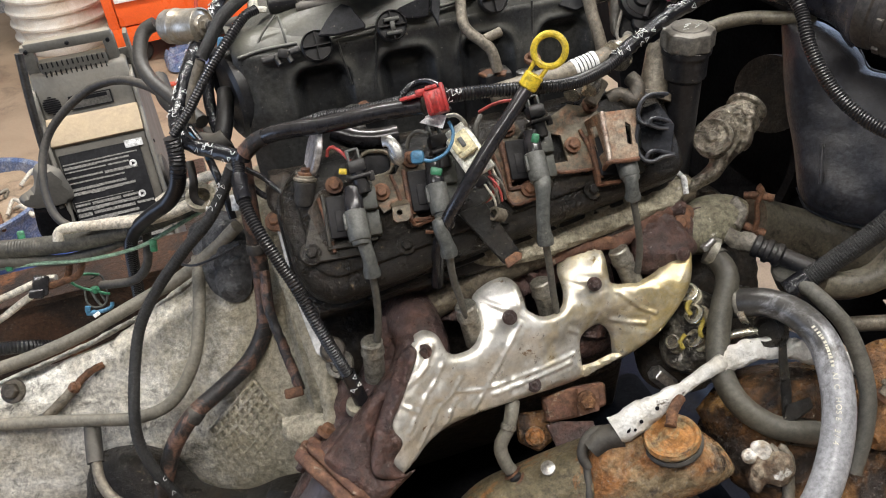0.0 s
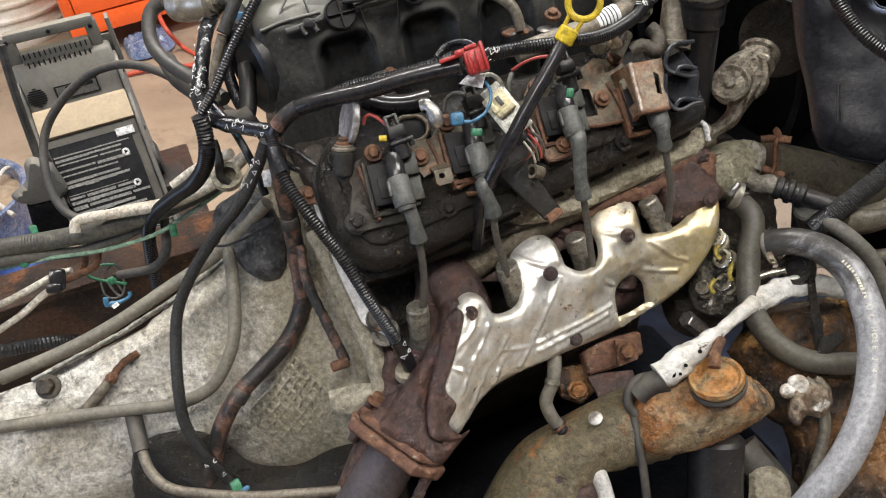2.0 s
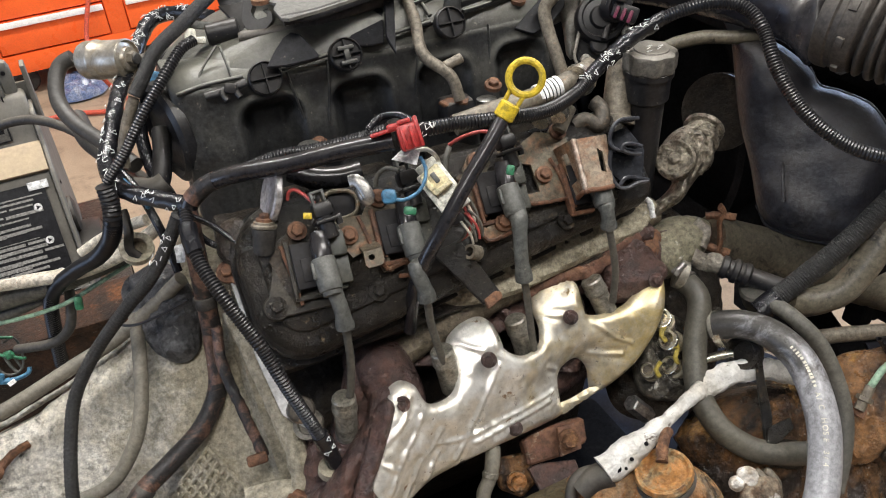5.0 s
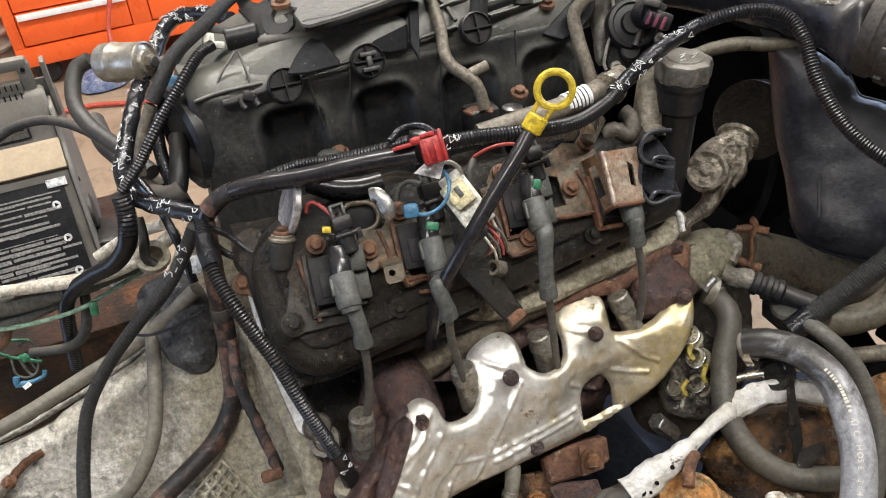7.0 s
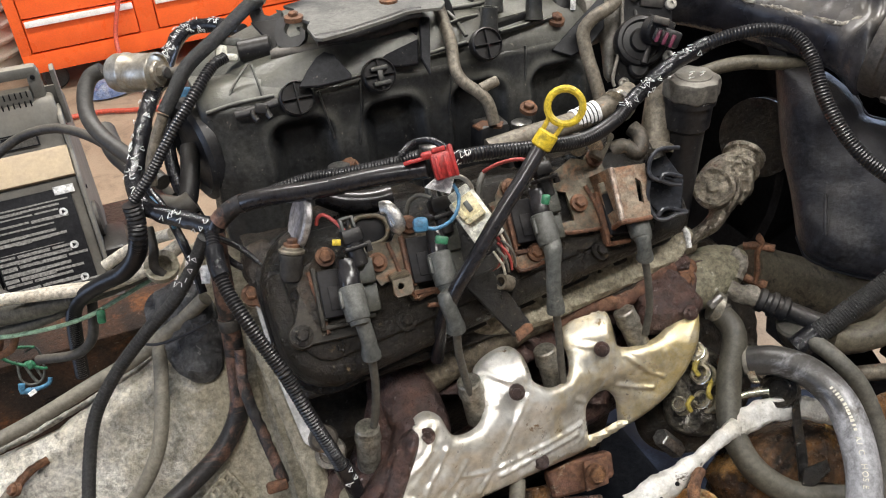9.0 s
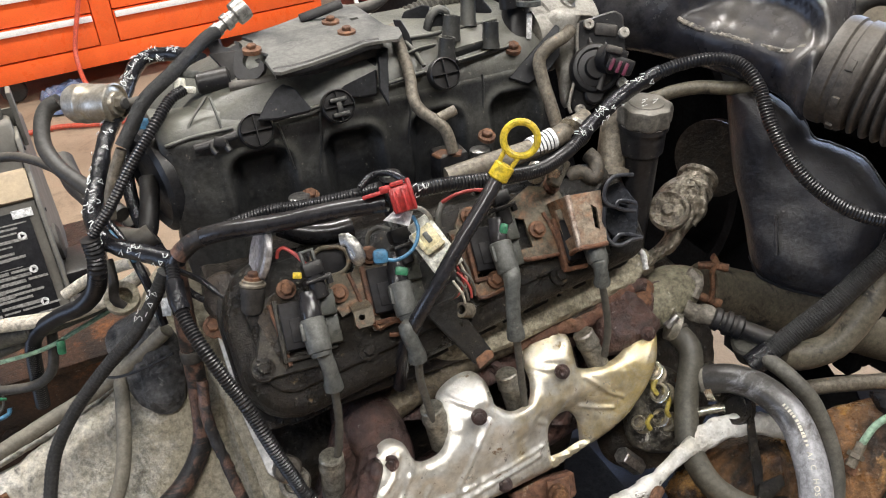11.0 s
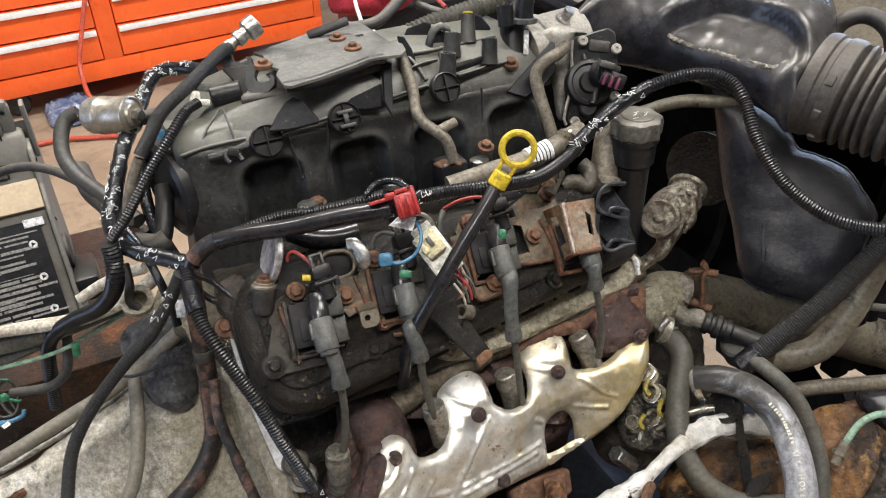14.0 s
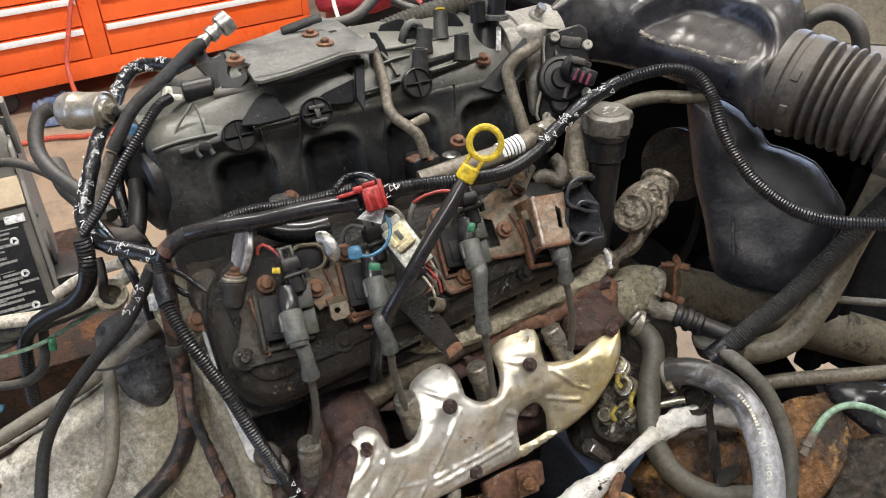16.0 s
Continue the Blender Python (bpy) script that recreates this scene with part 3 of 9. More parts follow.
structure("floor", slab((-5, -4.2, -0.42), (6, 4.9, FLOOR)), "floor", "dusty tan concrete workshop floor")
structure("wall_north", slab((-5.2, 4.9, FLOOR), (6.2, 5.1, 3.2)), "wall", "plain painted workshop wall")
structure("wall_south", slab((-5.2, -4.4, FLOOR), (6.2, -4.2, 3.2)), "wall", "plain painted workshop wall")
# The west opening is unseen, cut only behind the added cool lamp.
structure("wall_west", joined(slab((-5.2, -4.2, FLOOR), (-5, -0.6, 3.2)), slab((-5.2, 1.8, FLOOR), (-5, 4.9, 3.2)), slab((-5.2, -0.6, 2.2), (-5, 1.8, 3.2))), "wall", "plain painted workshop wall with an assumed, unseen opening")
structure("wall_east", joined(slab((6, -4.2, FLOOR), (6.2, 1.8, 3.2)), slab((6, 1.8, FLOOR), (6.2, 4.9, 0.9)), slab((6, 1.8, 2.5), (6.2, 4.9, 3.2))), "wall", "plain painted workshop wall with a window opening")
structure("ceiling", slab((-5.2, -4.4, 3.2), (6.2, 5.1, 3.3)), "wall", "plain pale workshop ceiling")


def tool_chest():
    c = thing("tool_chest", "orange steel tool chest with bright drawer trims on the floor", "tool chest")
    c.matrix_world = pose(0.409, 3.721, -0.211, 0, 0, 6)
    part("body", between((-0.765, 0.03, 0.0), (0.765, 0.6, 0.95), 0.006), "orange_paint", c)
    part("kick_rail", between((-0.765, -0.004, 0.0), (0.765, 0.028, 0.082), 0.003), "orange_paint", c)
    for lo, hi in ((-0.765, -0.722), (0.727, 0.765), (-0.279, -0.200)):
        part("post", between((lo, -0.004, 0.082), (hi, 0.028, 0.95), 0.003), "orange_paint", c)
    for lo, hi in ((-0.718, -0.283), (-0.196, 0.723)):
        z = 0.09
        for h in (0.14, 0.129, 0.129, 0.129, 0.10, 0.10, 0.13):
            d = part("drawer", between((lo, -0.008, z), (hi, 0.04, z + h - 0.008), 0.003), "orange_paint", c)
            part("trim", between((lo + 0.004, -0.024, z + h - 0.034), (hi - 0.004, -0.008, z + h - 0.010), 0.003), "trim", d, "bright drawer pull trim")
            z += h
    for x in (-0.66, 0.66):
        for y in (0.08, 0.5):
            part("caster", rod((x, y - 0.015, -0.054), (x, y + 0.015, -0.054), 0.053), "dark_rubber", c, "black caster wheel")
    return c


tool_chest()


def welder():
    w = thing("welding_machine", "dusty grey welding machine with handle and black warning label", "welder")
    w.matrix_world = pose(-0.197, 1.501, 0, 0, 0, 1)
    half = 0.089
    m = Matrix(((0, 0, 1, -half), (1, 0, 0, 0), (0, 1, 0, 0), (0, 0, 0, 1)))
    prof = [(-0.12, 0.02), (-0.03, 0.21), (0.018, 0.335), (0.055, 0.372), (0.062, 0.40), (0.078, 0.456), (0.10, 0.464), (0.116, 0.452), (0.16, 0.39), (0.40, 0.35), (0.43, 0.33), (0.43, 0.02)]
    part("casing", prism(prof, 2 * half, m, 0.005), "welder_grey", w)
    # side cheeks proud of the front
    for x in (-half - 0.006, half - 0.002):
        mm = Matrix(((0, 0, 1, x), (1, 0, 0, 0), (0, 1, 0, 0), (0, 0, 0, 1)))
        part("side_panel", prism([(a - 0.012, b) for a, b in prof[:5]] + [(0.066, 0.43), (0.10, 0.44), (0.2, 0.3), (0.1, 0.02)], 0.008, mm, 0.002), "welder_grey", w)
        for y, z in ((0.075, 0.405), (0.03, 0.30), (-0.03, 0.16)):
            part("rivet", rod((x - 0.002 if x < 0 else x + 0.008, y, z), (x if x < 0 else x + 0.010, y, z), 0.004, sides=10), "label_black", w)
    part("rear_fin", joined(between((0.096, 0.095, 0.40), (0.104, 0.130, 0.503), 0.002), between((0.070, 0.110, 0.42), (0.100, 0.116, 0.470), 0.001)), "welder_grey", w, "upright grey sheet fin")
    part("edge_trim", tube([(-0.080, 0.034, 0.520), (-0.092, 0.022, 0.43), (-0.101, 0.008, 0.33), (-0.104, -0.03, 0.23)], 0.0075, sides=10), "dark_rubber", w, "dark cable along the side panel")
    # sloped label on the lower face
    a, b = Vector((0, -0.112, 0.035)), Vector((0, 0.012, 0.318))
    face = Matrix.Translation((a + b) / 2 + Vector((0, -0.004, 0.002))) @ (Matrix(((1, 0, 0), (0, (b - a).normalized().y, -(b - a).normalized().z), (0, (b - a).normalized().z, (b - a).normalized().y))).to_4x4())
    lab = part("warning_label", block((0.150, (b - a).length, 0.003), face @ Matrix.Translation((-0.006, 0, 0)), 0.001), "label_black", w, "black warning label with rows of tiny pale print")
    part("ledge", prism([(0.012, 0.338), (0.05, 0.374), (0.058, 0.376), (0.056, 0.368), (0.02, 0.330)], 2 * half - 0.006, m @ Matrix.Translation((0, 0, 0.003)) @ Matrix.Translation((-0.004, 0.003, 0)), 0.001), "tan_dust", w, "dust-covered tan ledge")
    rng = random.Random(4)
    y = (b - a).length / 2 - 0.02
    rows = []
    while y > -(b - a).length / 2 + 0.012:
        high = rng.choice((0.0022, 0.0035, 0.0055, 0.0075))
        x, end = -0.078, rng.uniform(0.0, 0.046)
        while x < end:
            n = rng.uniform(0.02, 0.07)
            cut_low = rng.uniform(0.0, 0.4) * high
            rows.append(block((n, high - cut_low, 0.0012), face @ Matrix.Translation((x + n / 2, y + cut_low / 2, 0.0018)), 0))
            x += n + rng.choice((0.0, 0.0, 0.004))
        y -= high + rng.choice((0.0018, 0.0025, 0.004, 0.009))
    part("print", joined(*rows), "worn_print", lab, "rows of tiny pale print bars")
    for k in range(3):
        at = face @ Matrix.Translation((0.048, 0.112 - k * 0.062, 0.0018))
        part("symbol", lathe([(0.0072, 0), (0.0072, 0.001)], at, 18), "paper", lab, "small round white symbol")
        part("symbol_mark", lathe([(0.0046, 0), (0.0046, 0.001)], at @ Matrix.Translation((0, 0, 0.0006)), 3), "label_black", lab)
    part("sticker", block((0.034, 0.015, 0.002), face @ Matrix.Translation((0.060, (b - a).length / 2 - 0.004, 0.0025)), 0.0005), "paper", w, "small white sticker")
    # handle with comb of slots, vents, rating plate
    hm = Matrix.Translation((0.0, 0.10, 0))
    part("handle", joined(between((-0.082, -0.012, 0.496), (0.078, 0.012, 0.518), 0.007, hm), between((-0.090, -0.011, 0.452), (-0.066, 0.011, 0.512), 0.005, hm), between((0.058, -0.011, 0.445), (0.080, 0.011, 0.510), 0.005, hm)), "welder_grey", w, "grey carrying handle")
    for x, z in ((-0.079, 0.503), (-0.004, 0.507), (0.068, 0.499)):
        part("handle_bolt", rod((x, 0.089, z), (x, 0.084, z), 0.004, sides=10), "label_black", w)
    part("comb", between((-0.066, 0.082, 0.448), (0.058, 0.108, 0.479), 0.004), "welder_grey", w, "slotted vent ridge")
    for k in range(13):
        x = -0.060 + 0.0092 * k
        part("vent_slot", joined(block((0.0022, 0.006, 0.010), Matrix.Translation((x, 0.082, 0.473)), 0), block((0.0022, 0.006, 0.010), Matrix.Translation((x + 0.002, 0.080, 0.456)), 0)), "label_black", w)
    up = Matrix.Translation((0, 0.0685, 0.428)) @ Matrix.Rotation(radians(74), 4, "X")
    for k in range(9):
        h = 0.0165 - 0.0041 * k
        part("grille_bar", block((2 * math.sqrt(max(0.0166 ** 2 - h * h, 1e-5)), 0.0022, 0.003), up @ Matrix.Translation((-0.066, h - 0.028, 0.001)), 0), "label_black", w)
    plate_ob = part("rating_plate", joined(block((0.078, 0.026, 0.002), up @ Matrix.Translation((0.006, -0.030, 0.001)), 0.0006)), "worn_grey", w, "small grey rating plate")
    part("plate_border", joined(*[block(d, up @ Matrix.Translation(p), 0) for d, p in (((0.078, 0.002, 0.003), (0.006, -0.018, 0.0015)), ((0.078, 0.002, 0.003), (0.006, -0.042, 0.0015)), ((0.003, 0.026, 0.003), (-0.032, -0.030, 0.0015)), ((0.003, 0.026, 0.003), (0.044, -0.030, 0.0015)), ((0.050, 0.007, 0.003), (0.012, -0.024, 0.0015)))]), "label_black", plate_ob, "black border and bars")
    part("foot", between((half, -0.05, 0.15), (half + 0.05, 0.05, 0.205), 0.012), "black_plastic", w, "black side foot")
    part("flared_foot", pillow([(-0.275, 1.470, 0.311), (-0.302, 1.470, 0.333), (-0.320, 1.470, 0.323), (-0.331, 1.470, 0.290), (-0.365, 1.470, 0.269), (-0.352, 1.470, 0.244), (-0.302, 1.470, 0.236), (-0.270, 1.470, 0.250)], 0.012, 0.008, 0.8), "welder_grey", w, "flared grey moulded corner").matrix_parent_inverse = w.matrix_world.inverted()
    part("corner_pad", pillow([(-0.349, 1.474, 0.246), (-0.302, 1.474, 0.240), (-0.262, 1.474, 0.18), (-0.30, 1.474, 0.15), (-0.355, 1.474, 0.17)], 0.02, 0.008, 0.8), "void", w, "dark rubber corner pad").matrix_parent_inverse = w.matrix_world.inverted()
    part("side_bump", lathe([(0.030, 0), (0.034, 0.004), (0.034, 0.012), (0.024, 0.016)], axis((half, 0.02, 0.235), (half + 0.05, 0.02, 0.235))), "dark_rubber", w)
    return w


welder()


def blue_tub():
    """A wide shallow tub of brown scrap on the floor."""
    b = thing("scrap_tub", "shallow blue tub full of brown scrap on the floor", "tub")
    m = Matrix.Translation((-0.77, 2.34, FLOOR))
    part("shell", lathe([(0.20, 0.0), (0.215, 0.01), (0.245, 0.165), (0.257, 0.172), (0.260, 0.182), (0.250, 0.186), (0.240, 0.178), (0.232, 0.14), (0.23, 0.10)], m, 48), "tarp", b)
    scrap = lathe([(0.236, 0.140), (0.20, 0.150), (0.14, 0.160), (0.06, 0.150), (0.0, 0.145)], m, 40)
    bmesh.ops.subdivide_edges(scrap, edges=scrap.edges[:], cuts=2, use_grid_fill=True)
    for v in scrap.verts:
        v.co.z += 0.02 * noise.noise(v.co * 22)
    part("scrap", scrap, "floor", b, "brown dusty scrap")
    rng = random.Random(5)
    for k in range(7):
        a, r = rng.uniform(-1.2, 1.2), rng.uniform(0.10, 0.19)
        p = Vector((-0.77 + r * math.cos(a), 2.34 + r * math.sin(a), FLOOR + 0.165))
        part("offcut", tube([p, p + Vector((rng.uniform(-0.06, 0.06), rng.uniform(-0.05, 0.05), 0.02)), p + Vector((rng.uniform(-0.1, 0.1), rng.uniform(-0.1, 0.1), 0.0))], 0.006), ("white_pipe", "rust", "tan_pipe")[k % 3], b, "bent offcut of pipe")
    return b


blue_tub()
solid("floor_tarp", pillow([(-1.1, 2.45, FLOOR + 0.004), (-0.60, 2.36, FLOOR + 0.004), (-0.50, 2.26, FLOOR + 0.004), (-0.52, 2.10, FLOOR + 0.004), (-1.1, 2.12, FLOOR + 0.004)], 0.012, 0.02, 0.1, 0.01, 14), "blue_film", "crumpled blue plastic tarp on the floor", "tarp")


def drum():
    b = thing("plastic_drum", "dirty white ribbed plastic drum beside the tool chest", "drum")
    b.matrix_world = pose(-0.61, 4.22, FLOOR)
    prof = [(0.215, 0.0)]
    for k in range(9):
        z = 0.02 + 0.066 * k
        prof += [(0.226, z), (0.228, z + 0.036), (0.238, z + 0.044), (0.239, z + 0.054), (0.229, z + 0.060)]
    part("shell", lathe(prof + [(0.21, 0.62)], None, 48), "drum_white", b)
    part("lid", lathe([(0.215, 0.61), (0.24, 0.612), (0.24, 0.64), (0.22, 0.648), (0.0, 0.645)], None, 48), "drum_white", b)
    return b


drum()


cart = thing("welder_cart", "low dark steel cart under the welding machine", "cart")
part("shelf", between((-0.33, 1.38, -0.02), (-0.04, 1.98, 0.015), 0.004), "grime", cart)
for x in (-0.31, -0.06):
    for y in (1.42, 1.92):
        part("leg", between((x - 0.015, y - 0.015, FLOOR), (x + 0.015, y + 0.015, -0.02), 0.002), "grime", cart)
solid("plastic_bag", pillow([(-0.171, 3.690, -0.310), (-0.016, 3.782, -0.310), (0.058, 3.660, -0.310), (0.015, 3.505, -0.310), (-0.138, 3.496, -0.310)], 0.04, 0.010, 0.1, 0.028, 38), "tarp", "crumpled bluish plastic bag on the floor", "bag")
solid("red_air_hose", tube([(0.143, 3.660, 0.217), (0.077, 3.630, 0.045), (0.029, 3.600, -0.086), (0.021, 3.550, -0.157), (0.031, 3.445, -0.200), (0.075, 3.490, -0.305), (0.127, 3.276, -0.305), (0.004, 3.299, -0.305), (-0.137, 3.347, -0.305), (-0.367, 3.327, -0.305), (-0.612, 3.260, -0.305)], 0.0095, 0.02), "hose_red", "thin red rubber air hose hanging over the drawers to the floor", "hose")
cushion = thing("red_cushion", "red quilted cloth heap on a low stand beyond the engine", "cushion")
part("cloth", pillow([(0.935, 2.900, 0.327), (1.036, 2.900, 0.356), (1.387, 2.900, 0.315), (1.260, 2.900, 0.157), (1.116, 2.850, 0.136), (0.956, 2.850, 0.166), (0.922, 2.900, 0.183)], 0.09, 0.012, 1.0, 0, 14, lambda p: 0.020 * noise.noise(p * 11) + 0.010 * abs(math.sin(p.x * 55 + 2.5 * noise.noise(p * 9))) * abs(math.sin((p.z + 0.4 * p.x) * 60)) + 0.006 * noise.noise(p * 45)), "red_cloth", cushion, smooth=80)
part("stand", between((1.05, 2.95, FLOOR), (1.75, 3.2, 0.12), 0.01), "black_plastic", cushion, "dark low stand")

# ---- engine and gearbox ----
YC = 0.945


def engine_block():
    e = thing("engine_block", "grimy cast-iron engine block with cylinder head", "engine block")
    m = Matrix(((0, 0, 1, 0.088), (1, 0, 0, 0), (0, 1, 0, 0), (0, 0, 0, 1)))
    prof = [(0.82, -0.26), (0.78, 0.0), (0.76, 0.16), (0.70, 0.24), (0.70, 0.36), (0.80, 0.50), (YC, 0.54), (1.09, 0.50), (1.19, 0.36), (1.19, 0.24), (1.13, 0.16), (1.11, 0.0), (1.07, -0.26)]
    part("crankcase", prism(prof, 0.46, m, 0.008), "grime", e)
    # cylinder head below the cover: face with ports and plugs
    part("cylinder_head", between((0.095, 0.80, -0.17), (0.562, 0.955, -0.058), 0.006, VC), "grime", e, "greasy cylinder head casting")
    part("head_ledge", pillow([vc(x, q, -0.056) for x, q in ((0.29, 0.83), (0.555, 0.85), (0.552, 0.818), (0.51, 0.810), (0.42, 0.801), (0.36, 0.796), (0.31, 0.800), (0.28, 0.812))], 0.008, 0.004, 1.5, 0.004, 80), "ledge_pale", e, "pale oily head ledge")
    for x in (0.10, 0.20, 0.31, 0.42, 0.52):
        part("boss", rod(vc(x, 0.76, -0.09), vc(x, 0.76, -0.06), 0.014), "cast_iron", e)
    part("exhaust_face", joined(tube([(0.219, 0.686, 0.413), (0.270, 0.687, 0.429), (0.354, 0.692, 0.446), (0.443, 0.698, 0.458), (0.537, 0.708, 0.469), (0.581, 0.713, 0.470)], 0.018, 0.006, 14, wobble=0.18)), "head_tan", e, "tan oily head casting")
    part("valley_cover", between((0.08, 0.78, 0.52), (0.54, 1.1, 0.556), 0.01), "grime", e)
    return e


engine_block()


def mound(outline, high, round_, m):
    """A solid of the outline with vertical sides and a rounded upper edge."""
    bm = bmesh.new()
    c = Vector((sum(x for x, y in outline) / len(outline), sum(y for x, y in outline) / len(outline)))
    half = max(abs(y - c.y) for x, y in outline)
    rings = []
    for inset, z in [(0, 0), (0, high - round_)] + [(round_ * (1 - math.cos(radians(a))), high - round_ + round_ * math.sin(radians(a))) for a in (30, 60, 90)]:
        k = 1 - inset / half
        rings.append([bm.verts.new((x - math.copysign(min(inset, abs(x - c.x)), x - c.x), c.y + (y - c.y) * k, z)) for x, y in outline])
    n = len(outline)
    for a, b in zip(rings, rings[1:]):
        for i in range(n):
            bm.faces.new((a[i], a[(i + 1) % n], b[(i + 1) % n], b[i]))
    bm.faces.new(rings[0][::-1])
    bm.faces.new(rings[-1])
    bm.transform(m)
    return bm


def rocker_cover():
    c = thing("rocker_cover", "oily black rocker cover along the engine", "rocker cover")

    def outline(x0, x1, s0, s1, r0, r1):
        pts = []
        for cx, cy, r, a0 in ((x1 - r1, s1 - r1, r1, 0), (x0 + r0, s1 - r0, r0, 90), (x0 + r0, s0 + r0, r0, 180), (x1 - r1, s0 + r1, r1, 270)):
            for k in range(7):
                a = radians(a0 + 15 * k)
                x, y = cx + r * math.cos(a), cy + r * math.sin(a)
                pts.append((x, y + 0.1 * max(0.0, x - 0.1) * (s1 - y) / (s1 - s0)))
        return pts

    part("cover_flange", prism(outline(0.078, 0.56, 0.795, 0.968, 0.054, 0.03), 0.012, VC @ Matrix.Translation((0, 0, -0.060)), 0.0012), "valve_black", c)
    part("cover_shell", mound(outline(0.081, 0.55, 0.800, 0.962, 0.055, 0.024), 0.046, 0.018, VC @ Matrix.Translation((0, 0, -0.048))), "valve_black", c)
    part("cover_step", mound(outline(0.100, 0.535, 0.824, 0.950, 0.03, 0.02), 0.006, 0.004, VC @ Matrix.Translation((0, 0, -0.003))), "valve_black", c)
    for x, s in ((0.101, 0.857), (0.199, 0.842), (0.311, 0.848), (0.42, 0.85)):
        part("cover_bolt", bolt(vc(x, s, 0.0085 if x < 0.15 else 0.003), VC.to_3x3() @ Vector((0, 0, 1)), 0.006, 1.7), "valve_black", c)
    return c


rocker_cover()
UP = VC.to_3x3() @ Vector((0, 0, 1))


def sheet(pts, thick, holes=()):
    """A flat sheet-metal plate with its face through pts and holes cut through it."""
    p = [Vector(q) for q in pts]
    c = sum(p, Vector()) / len(p)
    n = Vector()
    for a, b in zip(p, p[1:] + p[:1]):
        n += (a - c).cross(b - c)
    n.normalize()
    if n.dot(Vector((-0.4, -0.7, 0.6))) < 0:
        n = -n
    m = Matrix.Translation(c) @ n.to_track_quat("Z", "Y").to_matrix().to_4x4()
    inv = m.inverted()
    loops = [[(inv @ Vector(q)).to_2d() for q in loop] for loop in (pts, *holes)]
    flat, edges = [], []
    for loop in loops:
        k = len(flat)
        flat += loop
        edges += [(k + i, k + (i + 1) % len(loop)) for i in range(len(loop))]
    verts, _, faces, *_ = delaunay_2d_cdt(flat, edges, [], 0, 1e-6)

    def inside(q, loop):
        odd = False
        for u, v in zip(loop, loop[1:] + loop[:1]):
            if (u.y > q.y) != (v.y > q.y) and q.x < (v.x - u.x) * (q.y - u.y) / (v.y - u.y) + u.x:
                odd = not odd
        return odd

    bm = bmesh.new()
    vs = [bm.verts.new((v.x, v.y, 0)) for v in verts]
    for f in faces:
        q = sum((verts[i] for i in f), Vector((0, 0))) / len(f)
        if inside(q, loops[0]) and not any(inside(q, h) for h in loops[1:]):
            bm.faces.new([vs[i] for i in f])
    for v in [v for v in bm.verts if not v.link_faces]:
        bm.verts.remove(v)
    up = bmesh.ops.extrude_face_region(bm, geom=bm.faces[:])
    bmesh.ops.translate(bm, verts=[v for v in up["geom"] if isinstance(v, bmesh.types.BMVert)], vec=(0, 0, -thick))
    bm.transform(m)
    return bm


tri = thing("end_plate", "black steel plate at the end of the rocker cover", "plate")
part("plate", prism([(0.120, 0.918), (0.140, 0.926), (0.152, 0.915), (0.160, 0.842), (0.104, 0.8465), (0.094, 0.851), (0.092, 0.858)], 0.004, VC @ Matrix.Translation((0, 0, 0.0045)), 0.001), "plate_grime", tri)
part("spacer", lathe([(0.0125, 0), (0.0130, 0.002), (0.0115, 0.006)], VC @ Matrix.Translation((0.101, 0.857, 0.002)), 20), "plate_grime", tri, "worn washer under the plate bolt")


def coil_bracket(plates, bolts, edges):
    b = thing("coil_bracket", "rusty stamped steel coil bracket on the rocker cover", "bracket", "coil brackets")
    for pts, hole in plates:
        part("plate", sheet(pts, 0.0035, hole), "bracket", b)
    for p in bolts:
        part("bolt", bolt(p, UP, 0.0062, 1.5), "bolt_rust", b, "rusty hexagon bolt")
        part("sleeve", rod(Vector(p) - UP * 0.012, Vector(p), 0.0085), "bracket", b)
    for pts in edges:
        part("rolled_edge", tube(pts, 0.0021, wobble=0.3, sides=8), "edge_rust", b, "orange rusted edge")
    return b


first_bracket = coil_bracket((([(0.156, 0.701, 0.584), (0.184, 0.710, 0.592), (0.207, 0.708, 0.590), (0.221, 0.718, 0.601), (0.233, 0.721, 0.603), (0.246, 0.710, 0.593), (0.261, 0.701, 0.584), (0.263, 0.690, 0.572), (0.241, 0.699, 0.581), (0.217, 0.703, 0.585), (0.219, 0.664, 0.546), (0.209, 0.665, 0.548), (0.204, 0.684, 0.567), (0.184, 0.681, 0.563), (0.179, 0.690, 0.573), (0.168, 0.694, 0.577)], ()),), [(0.141, 0.707, 0.594), (0.187, 0.694, 0.581), (0.227, 0.713, 0.600)], ([(0.202, 0.706, 0.591), (0.204, 0.694, 0.579), (0.206, 0.679, 0.564), (0.213, 0.664, 0.549)], [(0.213, 0.664, 0.549), (0.225, 0.665, 0.551), (0.234, 0.665, 0.550), (0.240, 0.660, 0.546), (0.234, 0.656, 0.541), (0.221, 0.658, 0.543)], [(0.122, 0.702, 0.586), (0.123, 0.685, 0.569), (0.124, 0.660, 0.544)]))
